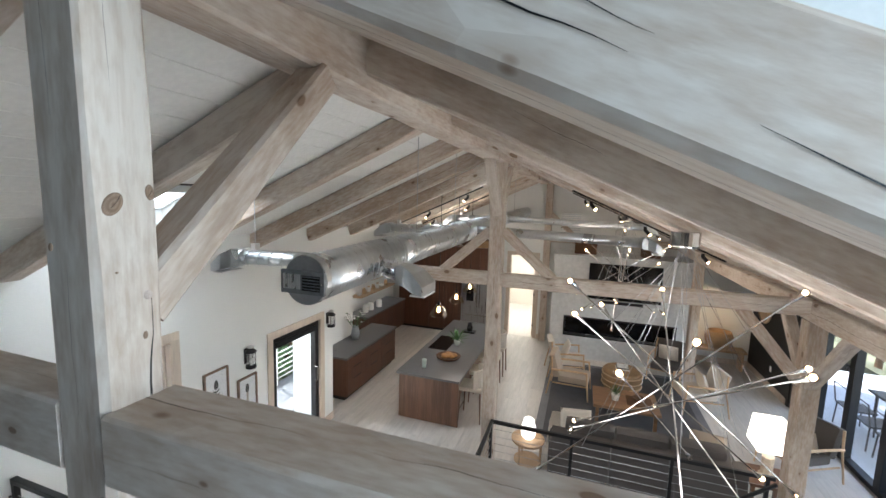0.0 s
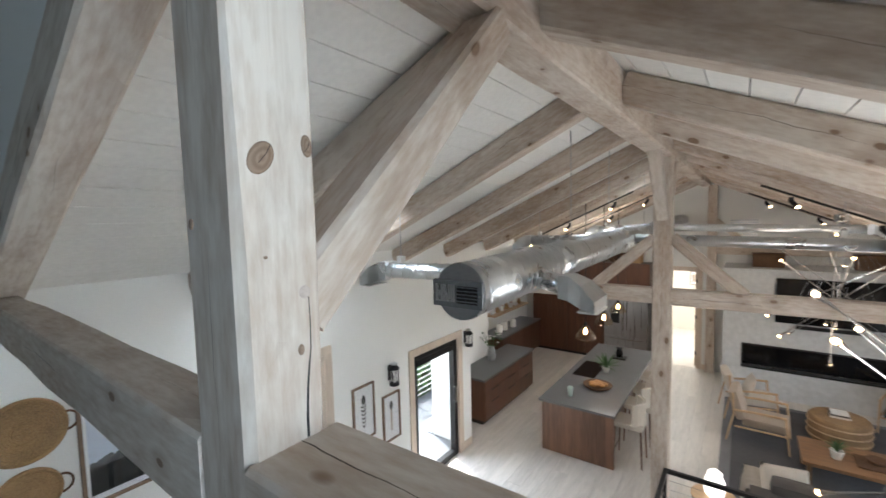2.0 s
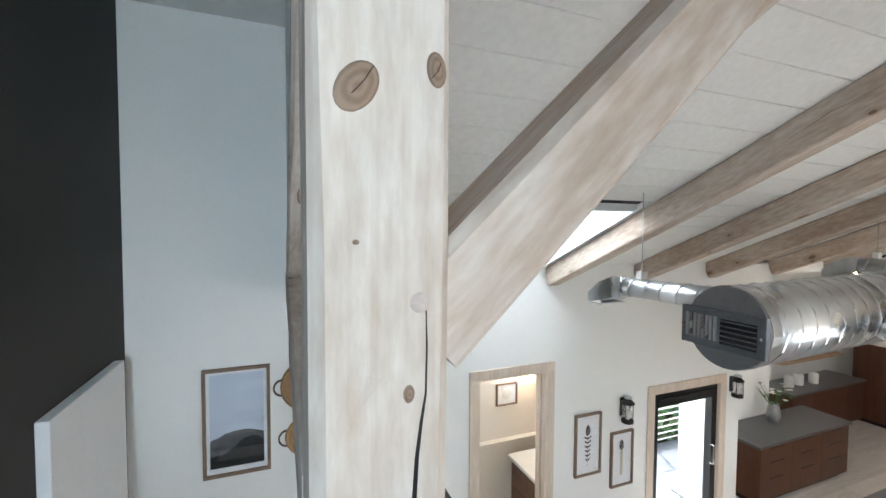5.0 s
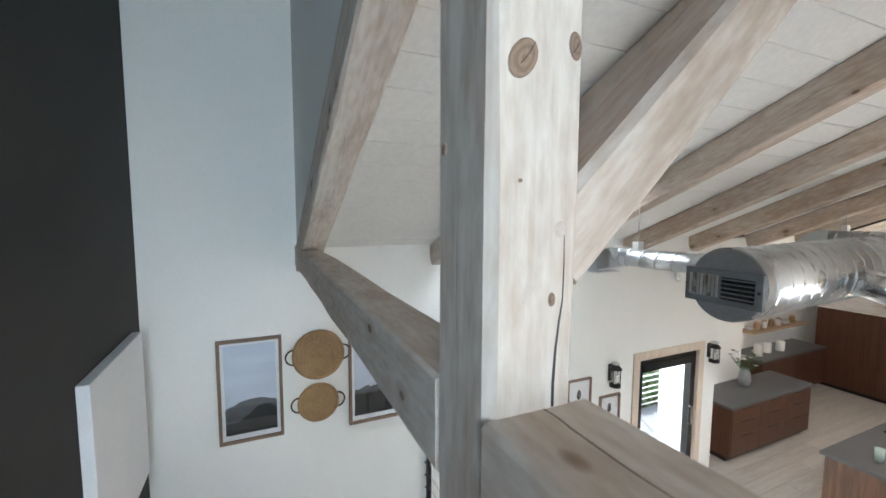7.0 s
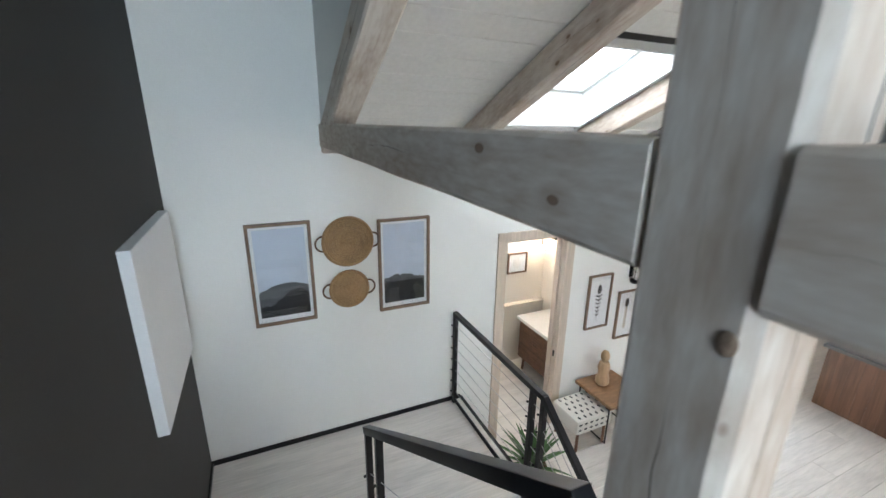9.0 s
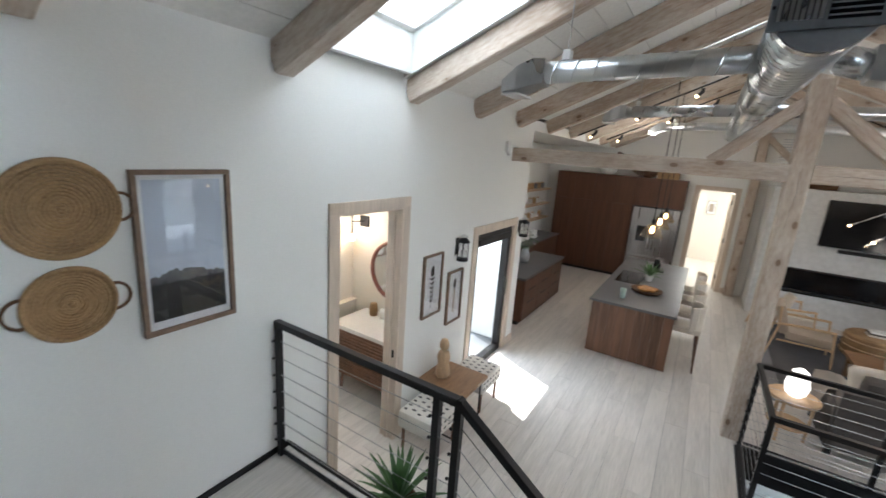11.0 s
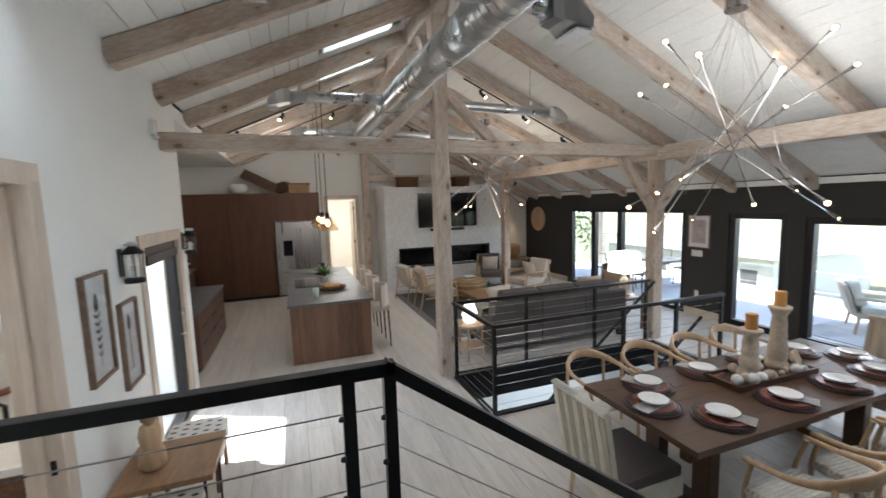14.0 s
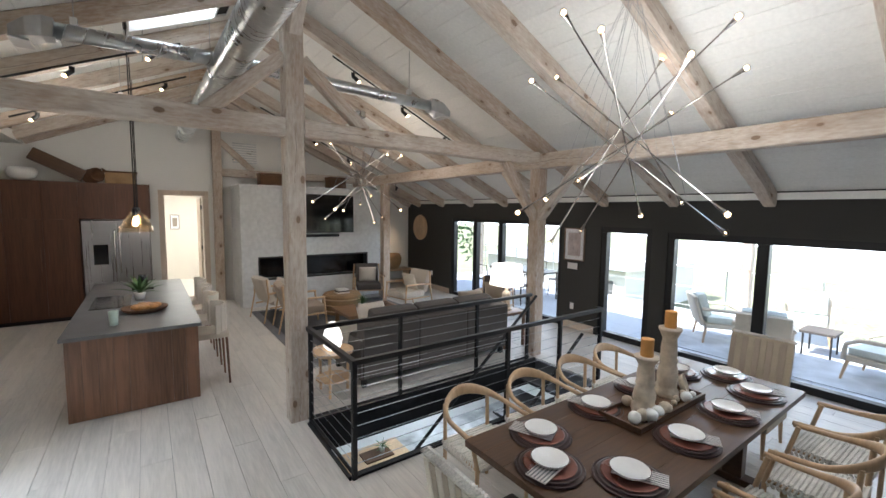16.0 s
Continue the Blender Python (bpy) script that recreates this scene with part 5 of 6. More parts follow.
TERRA = shade("terracotta_glaze", (0.2, 0.07, 0.048), 0.3, vary=0.3, fine=25, large=6, bump=0.03)
NAPKIN = shade("pale_linen_napkin", (0.62, 0.57, 0.53), 0.9, vary=0.12, fine=120, large=8, bump=0.15)
GREYSTRIPE = shade("grey_linen_stripe", (0.2, 0.19, 0.19), 0.9, vary=0.2, fine=120, bump=0.1)


DARKMAT = shade("dark_aubergine_glaze", (0.045, 0.022, 0.02), 0.35, vary=0.35, fine=30, large=6, bump=0.05)


def setting(at, turn):
    g = thing("place_setting", "white bowl on terracotta plate and woven mat", "place setting", "place settings on the table", at, turn)
    part("placemat", lathe([(0.0, 0), (0.19, 0), (0.2, 0.004), (0.19, 0.009), (0.0, 0.009)], 36), DARKMAT, g)
    part("rim_cord", T([(0.194 * math.cos(a), 0.194 * math.sin(a), 0.007) for a in [2 * math.pi * k / 36 for k in range(37)]], 0.007, 6), DARKMAT, g)
    part("under_plate", lathe([(0.1, 0.0095), (0.17, 0.013), (0.178, 0.02), (0.168, 0.02), (0.1, 0.014), (0.0, 0.014)], 36), DARKMAT, g, smooth=True)
    part("charger", lathe([(0.09, 0.015), (0.148, 0.02), (0.155, 0.027), (0.146, 0.027), (0.09, 0.02), (0.0, 0.02)], 36), TERRA, g, smooth=True)
    nap = part("napkin", B(-0.062, 0.062, -0.185, 0.1, 0.0275, 0.034, bev=0.003, m=pose(0.02, 0.0, 0, 0, 0, 24)), NAPKIN, g)
    for i in range(6):
        part("napkin_stripe", B(-0.055 + i * 0.02, -0.047 + i * 0.02, -0.184, 0.0, 0.034, 0.0347, m=pose(0.02, 0.0, 0, 0, 0, 24)), GREYSTRIPE, nap)
    part("bowl", lathe([(0.05, 0.0355), (0.07, 0.037), (0.1, 0.052), (0.11, 0.064), (0.104, 0.064), (0.08, 0.049), (0.0, 0.043)], 32), CERAMIC, g, smooth=True)
    part("bowl_rim", T([(0.107 * math.cos(a), 0.107 * math.sin(a), 0.0645) for a in [2 * math.pi * k / 36 for k in range(37)]], 0.0022, 5), DARKMAT, g)
    return g


s0 = setting((3.9, 3.08, 0.762), 180)
for x, y, a in ((4.54, 3.1, 180), (5.16, 3.1, 180), (5.8, 3.1, 180), (3.97, 2.5, 0), (4.64, 2.5, 0), (5.3, 2.5, 0), (5.86, 2.5, 0), (3.68, 2.82, -90), (6.1, 2.8, 90)):
    copy_thing(s0, pose(x, y, 0.762, 0, 0, a + random.uniform(-15, 15)))
ty = thing("serving_tray", "dark wooden tray with raised rim", "tray")
part("base", B(4.45, 5.42, 2.7, 3.02, 0.762, 0.775), BASKET, ty)
for a in ((4.45, 5.42, 2.7, 2.72), (4.45, 5.42, 3.0, 3.02), (4.45, 4.47, 2.72, 3.0), (5.4, 5.42, 2.72, 3.0)):
    part("rim", B(*a, 0.775, 0.81, bev=0.004), TABLEWOOD, ty)
WAX = shade("ochre_candle_wax", (0.62, 0.3, 0.08), 0.5, vary=0.12, fine=20, bump=0.03)
PALEW = shade("bleached_carved_wood", (0.6, 0.5, 0.38), 0.75, vary=0.3, fine=22, large=5, bump=0.3)
for x, y, h in ((4.78, 2.86, 0.42), (5.2, 2.9, 0.56)):
    cs = thing("candle_holder", "bleached turned wood candle holder with ochre candle", "candle holder", "candle holders", (x, y, 0.776))
    part("stem", lathe([(0.085, 0), (0.09, 0.02), (0.086, 0.05), (0.07, 0.07), (0.074, 0.1), (0.078, h * 0.32), (0.068, h * 0.42), (0.058, h * 0.47), (0.068, h * 0.52), (0.062, h * 0.56), (0.06, h * 0.72), (0.052, h * 0.84), (0.074, h * 0.93), (0.086, h * 0.97), (0.086, h), (0.0, h)], 24), PALEW, cs, smooth=True)
    part("candle", lathe([(0.043, h + 0.001), (0.045, h + 0.01), (0.045, h + 0.13), (0.03, h + 0.135), (0.0, h + 0.128)], 20), WAX, cs)
for i in range(22):
    r = random.uniform(0.02, 0.05)
    x, y = random.uniform(4.52, 5.36), random.choice([random.uniform(2.74, 2.8), random.uniform(2.92, 2.98)])
    b = thing("wooden_ball", "bleached wooden ball in the tray", "ornament", "balls in the tray", (x, y, 0.776 + r))
    bm = bmesh.new()
    bmesh.ops.create_icosphere(bm, subdivisions=2, radius=r)
    for v in bm.verts:
        v.co *= 1 + 0.08 * noise.noise(v.co * 40 + Vector((i, 0, 0)))
    part("ball", bm, PALEW if i % 3 else CERAMIC, b, smooth=True)
bb = thing("decorative_bowl", "bleached wooden bowl leaning in the tray", "bowl", "", (5.32, 2.86, 0.85))
part("bowl_body", lathe([(0.02, 0), (0.06, 0.01), (0.085, 0.05), (0.08, 0.05), (0.055, 0.018), (0.0, 0.01)], 24), PALEW, bb, smooth=True).matrix_basis = pose(0, 0, 0, 70, 0, 20)

# ---------- living room ----------
rug = thing("area_rug", "dark grey woven rug under the seating", "rug")
part("rug_body", B(3.75, 6.55, 7.15, 10.75, 0.001, 0.014, bev=0.004), shade("charcoal_rug", (0.09, 0.09, 0.095), 0.95, vary=0.35, fine=60, large=1.5, bump=0.4), rug)
part("border", B(3.6, 6.7, 7.0, 10.9, 0.0005, 0.008, bev=0.003), shade("grey_rug_border", (0.2, 0.2, 0.21), 0.95, vary=0.3, fine=60, bump=0.4), rug)
so = thing("sofa", "taupe grey three-seat sofa facing the fireplace", "sofa")
part("base", B(3.95, 6.42, 5.98, 6.95, 0.1, 0.4, bev=0.03), GREYFAB, so)
for i in range(3):
    x = 4.15 + i * 0.69
    part("back_panel", B(3.96 + i * 0.822, 3.96 + (i + 1) * 0.822 - 0.004, 5.94, 6.16, 0.12, 0.8, bev=0.025), GREYFAB, so)
    part("seat_cushion", B(x, x + 0.68, 6.2, 6.98, 0.4, 0.55, bev=0.05), GREYFAB, so)
    part("back_cushion", B(x, x + 0.68, -0.1, 0.1, 0, 0.45, bev=0.07, m=pose(0, 6.24, 0.5, 12)), GREYFAB, so)
for x in (3.93, 6.22):
    part("armrest", B(x, x + 0.22, 5.97, 6.95, 0.1, 0.62, bev=0.04), GREYFAB, so)
for x in (4.0, 6.36):
    for y in (6.03, 6.88):
        part("foot", B(x - 0.03, x + 0.03, y - 0.03, y + 0.03, 0, 0.1), BLACK, so)


def cushion(at, rx, rz, s, mat, label):
    c = thing("cushion", label, "cushion", "loose cushions", at)
    bm = bmesh.new()
    g = bmesh.ops.create_grid(bm, x_segments=10, y_segments=10, size=s / 2)
    top = g["verts"]
    low = bmesh.ops.duplicate(bm, geom=bm.faces[:])
    lv = [v for v in low["geom"] if isinstance(v, bmesh.types.BMVert)]
    for vs, sg in ((top, 1), (lv, -1)):
        for v in vs:
            u, w = abs(v.co.x) / (s / 2), abs(v.co.y) / (s / 2)
            v.co.z = sg * 0.075 * (1 - u ** 3) * (1 - w ** 3)
    bmesh.ops.remove_doubles(bm, verts=bm.verts[:], dist=0.001)
    bmesh.ops.recalc_face_normals(bm, faces=bm.faces[:])
    part("pillow", bm, mat, c, smooth=True).matrix_basis = pose(0, 0, 0, rx, 0, rz)


cushion((4.3, 6.36, 0.76), 66, 10, 0.46, PALEFAB, "cream linen cushion on the sofa")
cushion((6.05, 6.38, 0.76), 66, -12, 0.44, BEIGEFAB, "beige cushion on the sofa")
th = thing("throw_blanket", "cream throw draped over the sofa arm", "blanket")
bm = bmesh.new()
n = 14
grid = []
prof = [(3.88, 0.3), (3.895, 0.5), (3.92, 0.64), (4.03, 0.665), (4.15, 0.655), (4.2, 0.6), (4.5, 0.58)]
for j in range(n + 1):
    y = 6.3 + 0.6 * j / n
    grid.append([bm.verts.new((x + 0.012 * math.sin(j * 1.9 + i), y + 0.02 * math.sin(i * 1.3), z + 0.012 * math.sin(j * 2.4 + i * 0.7))) for i, (x, z) in enumerate(prof)])
for a, b in zip(grid, grid[1:]):
    for i in range(len(prof) - 1):
        bm.faces.new((a[i], a[i + 1], b[i + 1], b[i]))
bmesh.ops.solidify(bm, geom=bm.faces[:], thickness=0.012)
part("cloth", bm, PALEFAB, th, smooth=True)


def armchair(at, turn, fab, label):
    """Low wooden-framed armchair facing local +y."""
    c = thing("armchair", label, "armchair", "wood framed armchairs", at, turn)
    part("seat_cushion", B(-0.29, 0.29, -0.28, 0.34, 0.3, 0.44, bev=0.04), fab, c)
    part("backrest", B(-0.29, 0.29, -0.07, 0.07, 0, 0.5, bev=0.05, m=pose(0, -0.3, 0.38, 16)), fab, c)
    for x in (-0.34, 0.34):
        part("arm", T([(x, -0.42, 0.56), (x, -0.1, 0.59), (x, 0.32, 0.6)], 0.022, 8), OAK, c)
        part("leg", T([(x, 0.3, 0.6), (x * 1.02, 0.36, 0)], 0.02, 8, 0.014), OAK, c)
        part("leg", T([(x * 0.92, -0.42, 0.85), (x, -0.4, 0.5), (x * 1.02, -0.5, 0)], 0.02, 8, 0.014), OAK, c)
        part("side_rail", T([(x, -0.38, 0.28), (x, 0.32, 0.3)], 0.016, 8), OAK, c)
    part("front_rail", T([(-0.34, 0.31, 0.29), (0.34, 0.31, 0.29)], 0.016, 8), OAK, c)
    return c


armchair((4.05, 10.15, 0.014), -80, PALEFAB, "cream armchair with a slim oak frame")
armchair((4.2, 9.15, 0.014), -95, BEIGEFAB, "beige armchair with a slim oak frame")
armchair((6.6, 9.35, 0.014), 100, PALEFAB, "cream armchair facing the coffee table")
armchair((6.3, 10.75, 0.0), 160, GREYFAB, "grey armchair by the fireplace")
for x, y, z, r in ((4.0, 10.15, 0.62, -80), (6.68, 9.35, 0.62, 100), (6.33, 10.85, 0.62, 160)):
    cushion((x, y, z), 70, r, 0.42, PALEFAB, "cream cushion on an armchair")
armchair((7.6, 7.6, 0.0), 120, GREYFAB, "grey armchair beside the terrace doors")
cushion((7.68, 7.62, 0.6), 70, 120, 0.4, BEIGEFAB, "beige cushion on an armchair")
ct = thing("coffee_table", "low brown wooden coffee table", "table")
CTW = shade("mid_brown_wood", (0.23, 0.125, 0.06), 0.45, vary=0.3, fine=8, large=2, stretch=(0.7, 7, 7), bump=0.05)
part("top", B(4.6, 5.75, 7.9, 8.75, 0.36, 0.41, bev=0.006), CTW, ct)
for x in (4.68, 5.67):
    for y in (7.98, 8.67):
        part("leg", B(x - 0.03, x + 0.03, y - 0.03, y + 0.03, 0.014, 0.36, bev=0.004), CTW, ct)
ot = thing("ottoman", "round woven rattan drum table", "ottoman")
part("drum", lathe([(0.38, 0.014), (0.41, 0.05), (0.42, 0.22), (0.41, 0.4), (0.38, 0.43), (0.0, 0.43)], 36, (5.25, 9.85, 0)), shade("tan_rattan", (0.3, 0.19, 0.095), 0.8, vary=0.4, fine=90, large=4, bump=0.5), ot)
for z in (0.1, 0.22, 0.34):
    part("hoop", T([(5.25 + 0.42 * math.cos(a), 9.85 + 0.42 * math.sin(a), z) for a in [2 * math.pi * k / 40 for k in range(41)]], 0.012, 6), OAK, ot)
bk = thing("book_stack", "small stack of books on the drum table", "books", "", (5.25, 9.85, 0.43))
for i in range(3):
    part("book", B(-0.14 + 0.01 * i, 0.14 - 0.015 * i, -0.1, 0.1, 0.031 * i, 0.031 * i + 0.029, bev=0.002), (PALEFAB, GREYFAB, CERAMIC)[i], bk)


def leafy(name, label, at, pot_r, pot_h, n, L, w, spread, mat=LEAF, potmat=CERAMIC, cat="plant", lift=0.9):
    p = thing(name, label, cat, "", at)
    part("pot", lathe([(pot_r * 0.75, 0), (pot_r, pot_h * 0.9), (pot_r, pot_h), (pot_r * 0.88, pot_h), (pot_r * 0.85, pot_h * 0.85), (0, pot_h * 0.85)], 20), potmat, p, smooth=True)
    for i in range(n):
        a = i * 2.399
        el = lift - spread * (i / n) + random.uniform(-0.1, 0.1)
        bm = bmesh.new()
        rows = []
        for k in range(7):
            t = k / 6
            r = L * t * math.cos(el) * (0.8 + 0.3 * t)
            z = pot_h * 0.85 + L * t * math.sin(el) - 0.25 * L * t * t * (1.2 - el * 0.6)
            ww = w * math.sin(math.pi * min(1, 0.12 + t * 0.88)) * 0.5
            c, s = math.cos(a), math.sin(a)
            rows.append([bm.verts.new((r * c - ww * s, r * s + ww * c, z)), bm.verts.new((r * c, r * s, z - ww * 0.35)), bm.verts.new((r * c + ww * s, r * s - ww * c, z))])
        for u, v in zip(rows, rows[1:]):
            bm.faces.new((u[0], u[1], v[1], v[0]))
            bm.faces.new((u[1], u[2], v[2], v[1]))
        part("leaf", bm, mat, p)
    return p


leafy("potted_plant", "small green grass plant in a white pot", (5.0, 8.25, 0.41), 0.08, 0.12, 40, 0.22, 0.016, 0.9, lift=1.4)
tr = thing("serving_tray", "dark tray with bowl on the coffee table", "tray")
part("base", B(5.2, 5.65, 8.1, 8.5, 0.411, 0.43, bev=0.006), BASKET, tr)
part("bowl", lathe([(0.05, 0.431), (0.1, 0.46), (0.12, 0.5), (0.11, 0.5), (0.0, 0.445)], 20, (5.42, 8.3, 0)), BASKET, tr, smooth=True)
# lamps
st = thing("side_table", "round two-tier brown wooden side table", "table")
part("top", lathe([(0.24, 0.5), (0.25, 0.52), (0.25, 0.54), (0, 0.54)], 28, (3.62, 6.1, 0)), OAK, st)
part("shelf", lathe([(0.2, 0.18), (0.2, 0.2), (0, 0.2)], 28, (3.62, 6.1, 0)), OAK, st)
for q in range(3):
    a = q * 2.09
    part("leg", T([(3.62 + 0.2 * math.cos(a), 6.1 + 0.2 * math.sin(a), 0.5), (3.62 + 0.19 * math.cos(a), 6.1 + 0.19 * math.sin(a), 0)], 0.018, 8), OAK, st)
tl = thing("table_lamp", "glowing white glass table lamp on the side table", "lamp", "", (3.62, 6.1, 0.54))
part("body", lathe([(0.06, 0), (0.1, 0.04), (0.12, 0.13), (0.1, 0.22), (0.075, 0.27), (0.08, 0.3), (0.03, 0.34), (0, 0.34)], 24), BULB_DIM, tl, smooth=True)
e = thing("end_table", "dark end table behind the sofa corner", "table")
part("top", B(6.48, 6.98, 6.05, 6.55, 0.55, 0.59, bev=0.005), WALNUT, e)
for x in (6.52, 6.94):
    for y in (6.09, 6.51):
        part("leg", B(x - 0.02, x + 0.02, y - 0.02, y + 0.02, 0, 0.55), WALNUT, e)
fl = thing("shade_lamp", "pale stone table lamp with square white shade", "lamp", "", (6.73, 6.3, 0.59))
part("base", lathe([(0.09, 0), (0.1, 0.02), (0.07, 0.05), (0.075, 0.28), (0.03, 0.33), (0.012, 0.4)], 8), PALEW, fl)
bm = bmesh.new()
low = [bm.verts.new((sx * 0.2, sy * 0.2, 0.42)) for sx, sy in ((-1, -1), (1, -1), (1, 1), (-1, 1))]
top = [bm.verts.new((sx * 0.17, sy * 0.17, 0.78)) for sx, sy in ((-1, -1), (1, -1), (1, 1), (-1, 1))]
for k in range(4):
    bm.faces.new((low[k], low[(k + 1) % 4], top[(k + 1) % 4], top[k]))
bmesh.ops.solidify(bm, geom=bm.faces[:], thickness=0.004)
part("shade", bm, BULB_DIM, fl)
bs = thing("floor_basket", "large brown wicker basket in the far corner", "basket", "", (7.6, 12.0, 0))
part("weave", lathe([(0.22, 0), (0.3, 0.15), (0.32, 0.32), (0.27, 0.44), (0.25, 0.44), (0.29, 0.3), (0.0, 0.06)], 28), RATTAN, bs, smooth=True)
cn = thing("low_bench", "low honey wood bench against the far wall", "bench")
part("top", B(7.1, 8.3, 11.95, 12.35, 0.46, 0.52, bev=0.006), OAK, cn)
bs.matrix_basis = pose(7.7, 12.15, 0.521)
for x in (7.15, 8.2):
    part("leg", B(x, x + 0.05, 12.0, 12.3, 0, 0.46), OAK, cn)
# ---------- kitchen clutter ----------
for x, y, r, lab in ((3.9, 11.85, 0.28, "brown lidded basket on the chimney ledge"), (5.5, 11.85, 0.22, "round brown basket on the chimney ledge")):
    k = thing("basket", lab, "basket", "baskets on ledges", (x + 0.4, y, 2.77))
    part("weave", B(-r, r, -0.18, 0.18, 0, 0.25, bev=0.02), BASKET, k)
    part("lid", B(-r - 0.01, r + 0.01, -0.19, 0.19, 0.25, 0.3, bev=0.012), BASKET, k)
wb = thing("ornament_bowl", "white carved bowl on top of the cabinets", "bowl", "", (0.0, 12.2, 2.7))
part("bowl_body", lathe([(0.09, 0), (0.19, 0.06), (0.22, 0.15), (0.19, 0.24), (0.17, 0.24), (0.19, 0.15), (0.0, 0.04)], 24), CERAMIC, wb, smooth=True)
db = thing("dough_trough", "dark wooden trough leaning on the cabinets", "trough", "", (0.45, 12.2, 2.73))
part("trough_body", B(-0.42, 0.42, -0.13, 0.13, 0, 0.24, bev=0.03), TABLEWOOD, db).matrix_basis = pose(0, 0, 0.18, 0, 28, 0)
cb = thing("round_basket", "round dark wicker basket lying on the cabinets", "basket", "", (1.0, 12.2, 2.84))
part("weave", lathe([(0.1, -0.16), (0.14, -0.1), (0.14, 0.14), (0.12, 0.16), (0.11, 0.14), (0.0, -0.1)], 20), BASKET, cb).matrix_basis = pose(0, 0, 0, 80, 0, 40)
hp = picture("hall_picture", "small pale print in a slim frame in the hall", 0, -0.12, 0.12, 1.57, 2.02, 0.015)
part("print", B(0.012, 0.014, -0.06, 0.06, 1.66, 1.92), BEIGEFAB, hp)
hp.matrix_basis = pose(2.55, 16.495, 0, 0, 0, -90)
hb = thing("handled_basket", "square brown basket with hoop handle", "basket", "", (1.45, 12.2, 2.7))
part("weave", B(-0.25, 0.25, -0.16, 0.16, 0, 0.22, bev=0.02), RATTAN, hb)
part("rim", B(-0.28, 0.28, -0.18, 0.18, 0.22, 0.25, bev=0.008), BASKET, hb)
part("handle", T([(-0.3, 0, 0.3), (-0.24, 0, 0.25)], 0.02, 6), BASKET, hb)
cup = thing("cup", "pale green ceramic cup on the island", "cup", "", (1.5, 7.12, 0.921))
part("cup_body", lathe([(0.038, 0), (0.048, 0.16), (0.043, 0.16), (0.034, 0.01), (0, 0.01)], 20), shade("mint_glaze", (0.5, 0.62, 0.56), 0.3, vary=0.08), cup, smooth=True)
part("spoon", T([(0, 0, 0.02), (0.03, 0.02, 0.17)], 0.004, 6), CERAMIC, cup)
ft = thing("bread_tray", "round wooden tray with golden pastries", "tray", "", (1.78, 7.75, 0.921))
part("tray_body", lathe([(0.2, 0), (0.24, 0.03), (0.25, 0.05), (0.235, 0.05), (0.2, 0.018), (0, 0.018)], 28), BASKET, ft, smooth=True)
for i in range(9):
    bm = bmesh.new()
    bmesh.ops.create_icosphere(bm, subdivisions=2, radius=0.055, matrix=Matrix.Translation((0.11 * math.cos(i * 2.4) * (0.4 + i / 12), 0.11 * math.sin(i * 2.4) * (0.4 + i / 12), 0.055)) @ Matrix.Diagonal((1.3, 1, 0.7, 1)))
    part("pastry", bm, shade("golden_crust", (0.42, 0.2, 0.06), 0.6, vary=0.4, fine=30, large=10) if i == 0 else bpy.data.materials["golden_crust"], ft, smooth=True)
leafy("potted_plant", "spiky green aloe in a small white pot", (1.72, 8.55, 0.921), 0.075, 0.11, 20, 0.34, 0.045, 0.9, lift=1.25)
ko = thing("coffee_maker", "small black stand on the island", "appliance", "", (1.75, 9.5, 0.921))
part("base", B(-0.14, 0.14, -0.1, 0.1, 0, 0.04, bev=0.006), BLACK, ko)
part("jug", lathe([(0.06, 0.04), (0.075, 0.12), (0.05, 0.2), (0.055, 0.23), (0, 0.23)], 18), SCREEN, ko, smooth=True)
ZINC = shade("dull_zinc_jug", (0.42, 0.43, 0.44), 0.5, 0.7, vary=0.2, fine=20, bump=0.05)
vs = thing("flower_vase", "grey jug of white flowers on the counter", "vase", "", (-0.53, 8.0, 0.921))
part("jug", lathe([(0.07, 0), (0.1, 0.1), (0.08, 0.24), (0.06, 0.28), (0.07, 0.3), (0.06, 0.3), (0.0, 0.2)], 20), ZINC, vs, smooth=True)
for i in range(26):
    a, r, h = i * 2.4, 0.05 + 0.2 * math.sqrt(i / 26), random.uniform(0.38, 0.6)
    p1 = Vector((r * math.cos(a), r * math.sin(a), h))
    part("stem", T([(0, 0, 0.2), p1 * 0.6 + Vector((0, 0, 0.08)), p1], 0.003, 4), LEAF, vs)
    bm = bmesh.new()
    for q in range(6):
        b = q * 1.047
        c = p1 + Vector((0.022 * math.cos(b), 0.022 * math.sin(b), 0.004))
        f = [bm.verts.new(c + Vector((0.017 * math.cos(u) , 0.017 * math.sin(u), 0.008 * math.cos(u - b)))) for u in [1.256 * k for k in range(5)]]
        bm.faces.new(f)
    part("blossom" if i % 3 else "sprig", bm, CERAMIC if i % 3 else LEAF, vs)
for x, y, lab in ((-1.4, 10.0, "white canister on the back counter"), (-1.4, 10.3, "white canister on the back counter"), (-1.35, 10.7, "pale bread box on the back counter")):
    k = thing("canister", lab, "canister", "counter canisters", (x, y, 0.921))
    part("canister_body", lathe([(0.08, 0), (0.085, 0.02), (0.085, 0.2), (0.06, 0.22), (0, 0.23)], 18), CERAMIC, k, smooth=True)
# ---------- washroom ----------
ww = thing("window_6", "small white framed washroom window with bright sky", "window", kind="structure")
